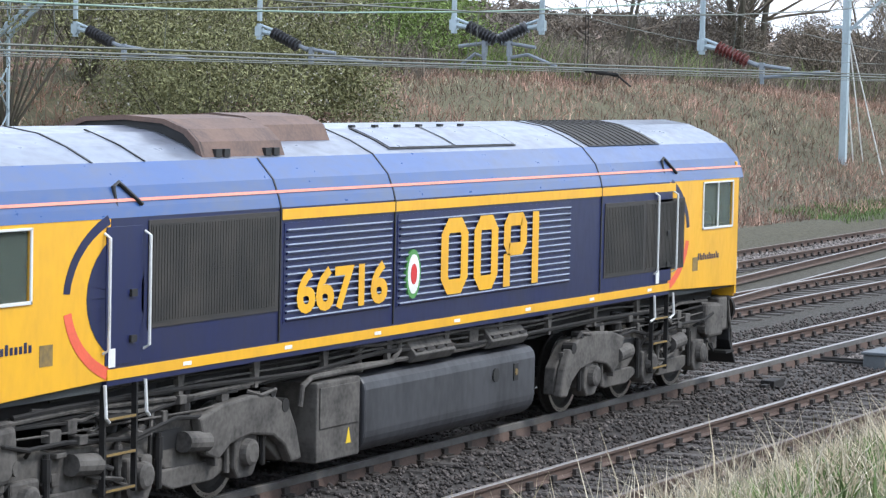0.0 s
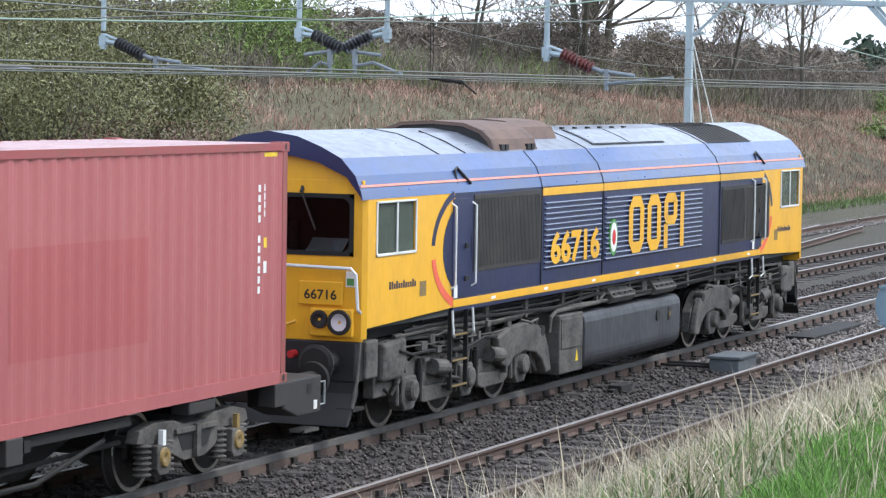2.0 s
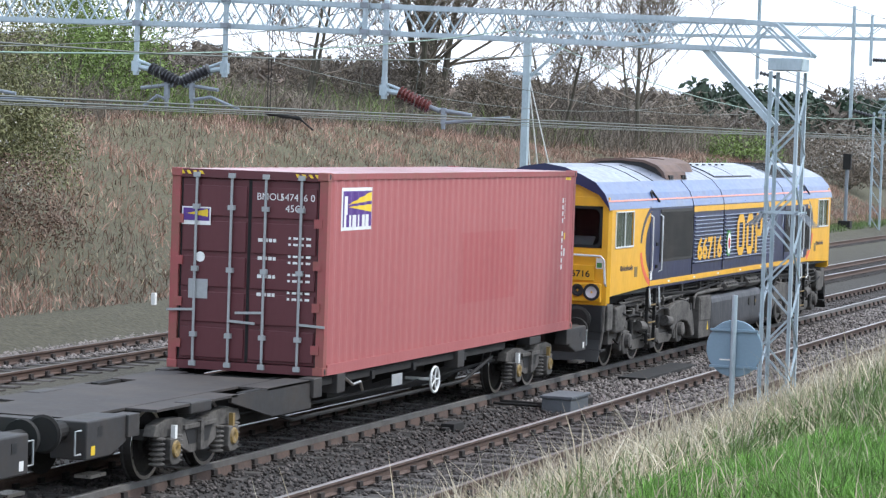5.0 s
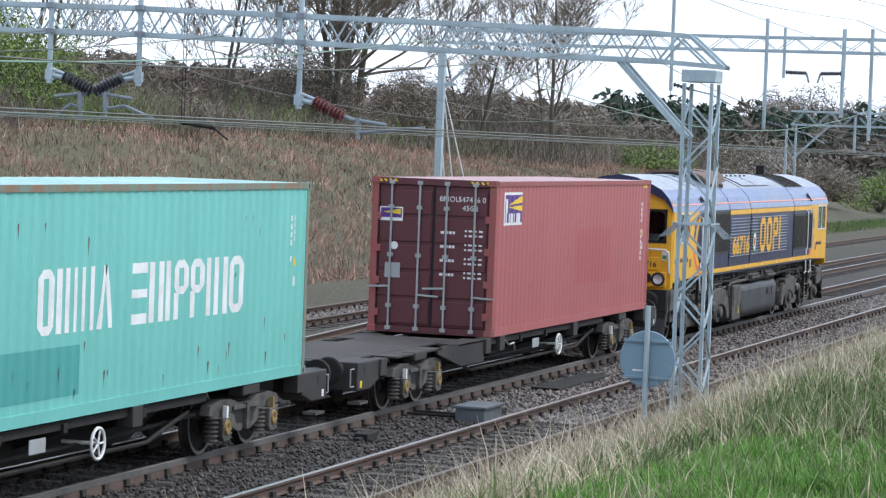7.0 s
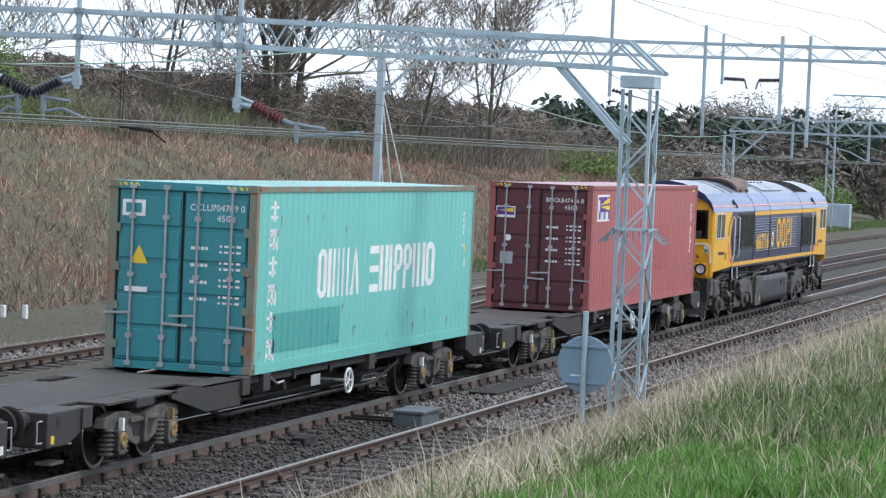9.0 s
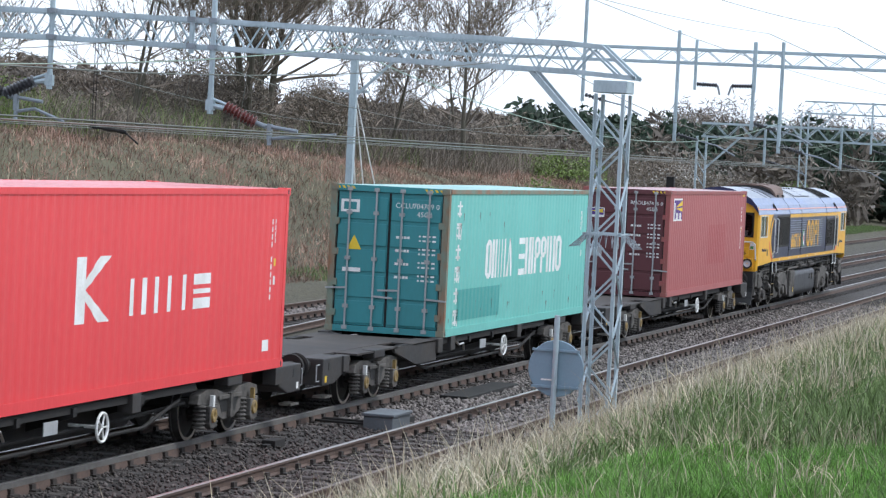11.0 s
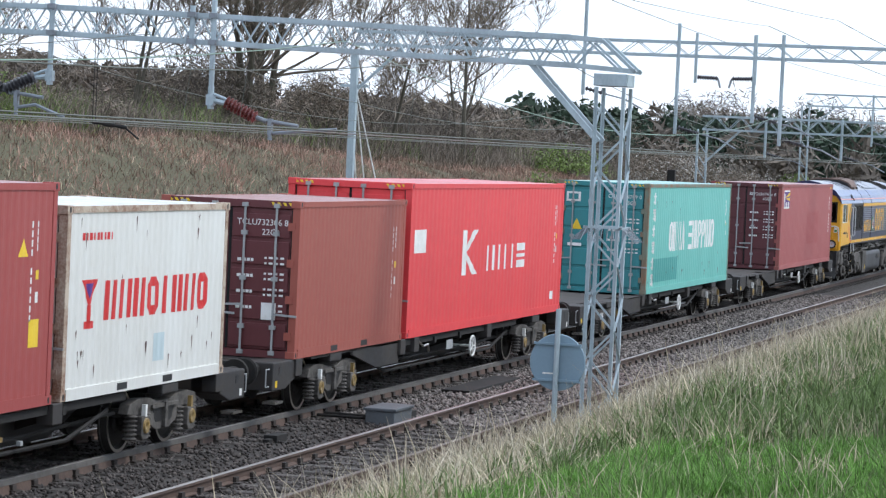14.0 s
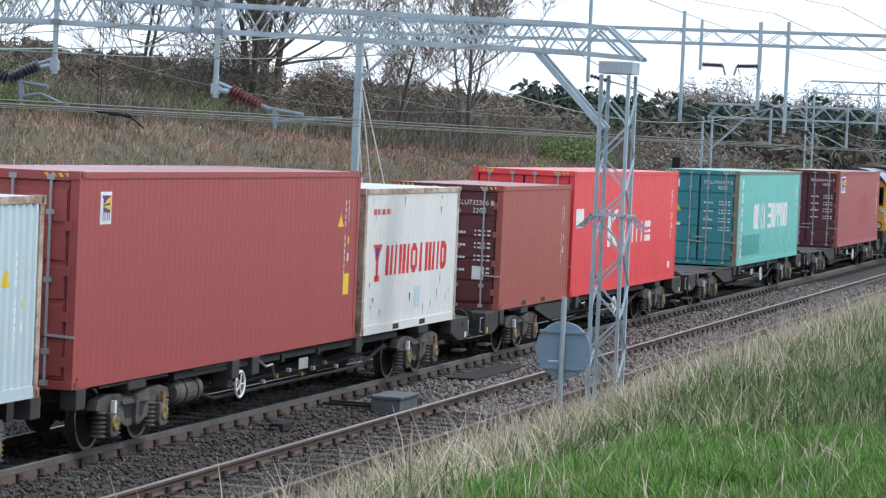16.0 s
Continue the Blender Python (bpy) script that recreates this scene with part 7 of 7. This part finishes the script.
def shrub(name, label, x, y, radii, n, material, seed, size=0.09, bloom=0, stems=26, z=None):
    g = height(x, y) if z is None else z
    t = thing(name, label, "shrub", pose(x, y, g), group="shrubs")
    rng = random.Random(seed)
    st = Mesh()
    for i in range(stems):
        a = rng.uniform(0, 6.28)
        k = rng.uniform(0.2, 0.9)
        tip = Vector((math.cos(a) * radii[0] * k, math.sin(a) * radii[1] * k, radii[2] * rng.uniform(0.6, 1.15)))
        mid = tip * 0.5 + Vector((rng.uniform(-0.2, 0.2), rng.uniform(-0.2, 0.2), 0.2))
        st.rod((0, 0, -0.1), mid, 0.035, 4, 0.022).rod(mid, tip, 0.022, 3, 0.006)
    tagged(part("branchwork", st, BARK, t), kind="stuff")
    leaves("foliage", "", "", material, cloud((0, 0, radii[2] * 0.55), radii, n, seed, 26), size * (2.2 if material in (TWIG, WOODS) else 1.15), seed, parent=t, slim=0.12 if material in (TWIG, WOODS) else 0.35)
    if bloom:
        leaves("blossom", "white catkin blossom", "", BLOSSOM, cloud((0, 0, radii[2] * 0.6), [r * 1.02 for r in radii], bloom, seed + 1, 20, 0.7), size * 0.7, seed + 1, parent=t)
    return t


def trim(y):
    """Grass stays short where it meets the ballast."""
    return np.clip((-5.3 - y) / 1.5, 0.22, 1.0)


def clumps(x, y):
    """Grass grows taller in tufts than between them."""
    return np.clip(np.array([0.85 + 0.9 * noise.noise((a * 1.6, b * 1.6, 8)) + 0.4 * noise.noise((a * 4.5, b * 4.5, 3)) for a, b in zip(x, y)]), 0.3, 1.5)


def plants():
    rng = np.random.default_rng(21)
    # near bank: lush green below the camera, straw-mixed rough grass over the shoulder
    def off_lawn(x, y):
        """True where the rough grass grows, outside the lush patch."""
        edge = np.array([0.9 * noise.noise((a * 0.5, b * 0.5, 31)) + 0.35 * noise.noise((a * 1.9, b * 1.9, 5)) for a, b in zip(x, y)])
        return (x > -20.3 + edge) | (y > -11.6 + 0.6 * edge)

    n = 170000
    x, y = -28.5 + 10.2 * rng.random(n), -15.4 + 4.6 * rng.random(n)
    k = ~off_lawn(x, y)
    x, y = x[k], y[k]
    blades("lush_grass", "lush green long grass on the near bank", "grass", LUSH, x, y, rng.uniform(0.06, 0.19, len(x)) * clumps(x, y), 0.007, 1.1, 1)
    m = rng.random(len(x)) < 0.22
    blades("meadow_grass", "darker coarse grass mixed into the lush patch", "grass", MID, x[m], y[m], rng.uniform(0.06, 0.24, m.sum()) * clumps(x[m], y[m]), 0.008, 1.2, 44)
    n = 60000
    x, y = -30 + 93 * rng.random(n) ** 1.4, -12.4 + 7.4 * rng.random(n)
    k = off_lawn(x, y)
    x, y = x[k], y[k]
    blades("rough_grass", "rough green grass on the near bank", "grass", MID, x, y, rng.uniform(0.08, 0.3, len(x)) * trim(y), 0.012, 0.95, 2)
    n = 150000
    x, y = -30 + 97 * rng.random(n) ** 1.4, -12.8 + 7.5 * rng.random(n) ** 0.85
    k = np.array([noise.noise((a * 0.45, b * 0.7, 4)) + 0.5 * noise.noise((a * 1.7, b * 1.9, 2)) for a, b in zip(x, y)]) > -0.16
    k &= off_lawn(x, y)
    x, y = x[k], y[k]
    blades("dry_grass", "dry straw-coloured grass tufts along the bank edge", "grass", STRAW, x, y, rng.uniform(0.12, 0.42, len(x)) * trim(y) * clumps(x, y), 0.009, 1.15, 3)
    n = 700
    x, y = -26 + 75 * rng.random(n) ** 1.3, -11.5 + 6.6 * rng.random(n) ** 0.5
    blades("tall_stems", "tall dead grass stems beside the track", "grass", STRAW, x, y, rng.uniform(0.45, 1.0, n) * trim(y), 0.011, 0.7, 4)
    n = 44000
    x, y = -22 + 46 * rng.random(n) ** 1.5, -15.8 + 4.4 * rng.random(n)
    k = off_lawn(x, y)
    x, y = x[k], y[k]
    blades("rough_grass", "rough green grass on top of the near bank", "grass", MID, x, y, rng.uniform(0.08, 0.3, len(x)), 0.013, 0.9, 12)
    n = 26000
    x, y = -29 + 86 * rng.random(n) ** 1.5, -12.8 + 7.7 * rng.random(n) ** 0.8
    k = np.array([noise.noise((a * 0.8, b * 0.9, 14)) for a, b in zip(x, y)]) > 0.02
    k &= off_lawn(x, y)
    x, y = x[k], y[k]
    blades("bleached_grass", "bleached drooping grass stalks on the near bank", "grass", BLEACHED, x, y, rng.uniform(0.25, 0.7, len(x)) * trim(y), 0.008, 1.35, 13)
    n = 7000
    x, y = -28 + 10 * rng.random(n), -15.2 + 4.7 * rng.random(n)
    k = np.array([noise.noise((a * 0.9, b * 1.1, 24)) for a, b in zip(x, y)]) > 0.1
    blades("dry_grass", "pale dead stalks among the lush grass", "grass", STRAW, x[k], y[k], rng.uniform(0.12, 0.34, k.sum()), 0.007, 1.35, 14)
    # far bank
    n = 88000
    x, y = 8 + 120 * rng.random(n), 12.4 + 12.7 * rng.random(n)
    k = np.array([noise.noise((a * 0.22, b * 0.35, 6)) + 0.6 * noise.noise((a * 0.9, b * 0.9, 2)) for a, b in zip(x, y)])
    m = k > -0.05
    blades("dead_bracken", "brown dead bracken covering the cutting bank", "bracken", BRACKEN, x[m], y[m], rng.uniform(0.10, 0.42, m.sum()) + 0.4 * np.clip(k[m], 0, 1), 0.026, 1.5, 5)
    m = ~m
    blades("brambles", "dark bramble and dead stalks on the bank", "bramble", BRAMBLE, x[m], y[m], rng.uniform(0.1, 0.4, m.sum()), 0.026, 1.5, 15)
    n = 17000
    x, y = 8 + 120 * rng.random(n), 12.6 + 12.2 * rng.random(n)
    k = np.array([noise.noise((a * 0.3, b * 0.5, 16)) for a, b in zip(x, y)]) > 0.05
    blades("bank_grass", "pale dead grass among the bracken", "grass", STRAW, x[k], y[k], rng.uniform(0.15, 0.45, k.sum()), 0.02, 1.2, 6)
    n = 26000
    x, y = 46 + 150 * rng.random(n), 11.4 + 2.7 * rng.random(n)
    blades("verge_grass", "green grass strip at the bank foot", "grass", MID, x, y, rng.uniform(0.1, 0.3, n), 0.03, 0.8, 7)
    # twiggy scrub along the crest
    n = 26000
    x = 26 + 150 * rng.random(n)
    y = 23.5 + 14 * rng.random(n) ** 1.5
    k = np.array([noise.noise((a * 0.12, b * 0.2, 1)) for a, b in zip(x, y)])
    blades("bare_scrub", "leafless grey-brown scrub along the top of the bank", "scrub", TWIG, x, y, np.clip(rng.uniform(0.6, 1.9, n) + 1.3 * k, 0.4, 3.4) * np.where(x < 92, 0.85, 1.0), 0.03, 1.15, 8)
    n = 90000
    x, y = 44 + 150 * rng.random(n), 25.5 + 38 * rng.random(n) ** 1.3
    k = np.array([noise.noise((a * 0.09, b * 0.12, 21)) for a, b in zip(x, y)])
    blades("scrub_thicket", "tangled brown scrub behind the bank", "scrub", WOODS, x, y, np.clip(rng.uniform(0.7, 2.8, n) + 1.5 * k, 0.4, 4.0) * np.where(x < 92, 0.62, 0.95), 0.04, 1.15, 9)
    n = 26000
    x, y = 36 + 144 * rng.random(n) ** 1.3, 23.8 + 13 * rng.random(n)
    k = np.array([noise.noise((a * 0.11, b * 0.2, 41)) for a, b in zip(x, y)]) > np.where(x < 70, -0.1, 0.12)
    blades("budding_scrub", "scrub coming into thin green leaf behind the bank", "scrub", BUD, x[k], y[k], rng.uniform(0.5, 2.2, k.sum()), 0.035, 1.25, 19)
    # far woods: brown belt and dark pines
    def wood(name, label, material, count, a0, a1, d0, d1, low, high, each, size, slim, seed):
        crowns = []
        for i in range(count):
            az, dd = math.radians(rng.uniform(a0, a1)), rng.uniform(d0, d1)
            px, py = EYE.x + dd * math.sin(az), EYE.y + dd * math.cos(az)
            tall = max(rng.uniform(low, high) + 2.6 * noise.noise((px * 0.07, py * 0.07, seed)), 2.5)
            pz = heights(np.array([px]), np.array([py]))[0]
            wide = rng.uniform(1.6, 3.2)
            p = rng.normal(size=(each, 3))
            p *= (rng.random(each) ** 0.4 / np.linalg.norm(p, axis=1))[:, None]
            crowns.append(p * (wide, wide, tall * 0.52) + (px, py, pz + tall * 0.48))
        leaves(name, label, "woodland", material, np.concatenate(crowns), size, seed, slim=slim)

    wood("far_woods", "bare brown woodland on the skyline", WOODS, 520, 54, 85, 230, 480, 4.0, 7.0, 260, 0.8, 0.16, 30)
    wood("pine_wood", "dark green pine wood beyond the line", PINE, 300, 75.6, 84.6, 250, 360, 5.4, 8.2, 520, 0.42, 0.45, 31)
    wood("hill_wood", "hazy brown wood on the distant hill", WOODS, 420, 56, 80, 560, 1000, 5.0, 8.5, 110, 1.5, 0.22, 34)
    wood("far_copse", "bare trees standing behind the pine wood", WOODS, 90, 78.6, 84.6, 360, 420, 9.0, 12.0, 420, 0.55, 0.10, 33)
    # shrubs on the bank
    sid = 40
    for x, y, rad, nl, mt, bl, lab in (
            (15, 17.0, (3.6, 3.0, 3.6), 12000, WILLOW, 500, "grey-green willow shrub flecked with white catkins"),
            (20.5, 18.5, (3.4, 3.0, 4.6), 12000, WILLOW, 900, "grey-green willow shrub flecked with white catkins"),
            (22.5, 18.6, (2.2, 2.4, 2.2), 7000, WILLOW, 500, "grey-green willow shrub flecked with white catkins"),
            (17, 16.2, (3.4, 2.4, 1.8), 9000, BRAMBLE, 0, "dark brown bramble shrub at the bank foot"),
            (18, 22.0, (4.0, 3.0, 4.8), 11000, WILLOW, 700, "tall willow shrub flecked with white catkins"),
            (24, 24.0, (3.2, 2.6, 3.4), 8000, WILLOW, 300, "tall willow shrub flecked with white catkins"),
            (11, 19.5, (4.0, 3.0, 5.2), 9000, WILLOW, 300, "grey-green willow shrub on the bank"),
            (43, 26.5, (3.2, 2.6, 3.4), 4500, BUD, 0, "shrub coming into bright green leaf"),
            (50, 28.0, (3.6, 2.6, 3.0), 3600, BUD, 0, "shrub coming into bright green leaf"),
            (104, 19.5, (3.4, 2.0, 0.9), 380, BUD, 0, "low shrub with fresh green leaves"),
            (120, 22.0, (3.0, 2.2, 1.5), 900, BUD, 0, "low shrub with fresh green leaves"),
            (132, 18.0, (3.6, 2.6, 2.2), 1800, TWIG, 700, "blackthorn shrub in white blossom"),
            (142, 19.5, (4.2, 3.0, 2.6), 2000, TWIG, 700, "blackthorn shrub in white blossom"),
            (154, 18.0, (4.2, 3.0, 2.4), 2000, TWIG, 700, "blackthorn shrub in white blossom"),
            (170, 16.5, (5.0, 3.0, 2.2), 2600, BUD, 300, "low shrub with fresh green leaves")):
        sid += 1
        shrub("shrub", lab, x, y, rad, int(nl * 2.2), mt, sid, 0.043 if x < 30 else 0.06 if x < 60 else 0.09, int(bl * 1.6))
    # twig-brown bushes behind the crest
    for i in range(44):
        x, y = 38 + 3.3 * i + random.uniform(-2, 2), 27 + random.uniform(0, 9)
        shrub("bare_bush", "leafless brown bush on top of the bank", x, y, (2.8, 2.2, random.uniform(2.2, 4.0) * (0.5 if x < 76 else 0.95)), 3400, TWIG if i % 3 else WOODS, 80 + i, 0.075, stems=46)
    for x, y, tall, seed, stems, r in ((79, 27, 13, 1, 3, 0.19), (85, 28.5, 14.5, 2, 3, 0.2), (90, 31, 12, 3, 2, 0.16), (74, 31, 10, 4, 2, 0.14), (110, 25.7, 12, 5, 1, 0.16), (117, 28, 11, 6, 2, 0.14), (62, 34, 9, 7, 2, 0.12), (100, 27, 8, 8, 2, 0.12)):
        bare_tree(x, y, tall, seed, stems, r, 4 if seed in (1, 2, 3, 5) else 3)
    scatter_stones("ballast_stones", "loose grey-brown ballast stones between the rails", 36000, -16, 46, -5.0, 2.2, 0.034, skip=((-4.44, -4.31), (-2.93, -2.80), (-0.82, -0.69), (0.69, 0.82)))
    scatter_stones("shoulder_stones", "pale ballast stones along the far shoulder", 15000, 4, 76, 8.9, 12.3, 0.05, material=STONE_PALE)
    scatter_stones("clean_ballast", "cleaner pale ballast stones beside the near track", 13000, 6, 62, -4.9, -1.1, 0.045, skip=((-4.44, -4.31), (-2.93, -2.80)), material=STONE_PALE)


build_tracks()
portal_near()
anchor_post()
portal_far("catenary_gantry", 62.6, -6.5, 17.0, 8.4, 0.5, [(4.27, 5.48, 9.58), (1.41, 6.0, 9.24), (0.37, 5.2, 9.28), (7.84, 6.8, 11.2)], far_leg=False)
portal_far("catenary_gantry", 106, -6, 11.4, 6.2, 0.7, [(8, 4.8, 7), (4, 4.8, 7), (1, 4.8, 7)])
portal_far("catenary_gantry", 150, -6, 12.6, 8.6, 0.8, [(8, 6, 9.5), (3, 6, 9.5)])
cantilever("registration_arm", 2.65, -1, BROWN_GLAZE, "brown porcelain insulator arm hung from the gantry", 1.3, 0.35, 5.35)
cantilever("registration_arm", 5.93, 1, GREY_GLAZE, "dark insulator arm hung from the gantry", 0.5, 0.45, 5.68)
cantilever("registration_arm", 7.8, -1, GREY_GLAZE, "dark insulator arm hung from the gantry", 1.0, 0.45, 5.68)
cantilever("registration_arm", 12.15, -1, GREY_GLAZE, "dark insulator arm hung from the gantry", 1.6, 0.3)
cantilever("registration_arm", 16.56, -1, GREY_GLAZE, "dark insulator arm hung from the gantry", 1.6, 0.3)
wires()
section_insulator()
trackside_things()
plants()

spinning, rolling = [], []
rolling.append((locomotive(spinning), 36.3, 0.0))
for nm, x, tk, close in (("container_wagon", 15.73, False, 0), ("container_wagon", -6.31, False, 0), ("container_wagon", -28.07, False, 0), ("container_wagon", -50.0, True, -1), ("container_wagon", -51.2 - 18.45, True, 1)):
    rolling.append((wagon(nm, "slate-grey sixty-foot container flat wagon on grimy bogies", x, close, spinning, tk, 6.45 if tk else 11.2), x, 0.0))
for ob, x in build_containers():
    rolling.append((ob, x, 0.98))
motions()
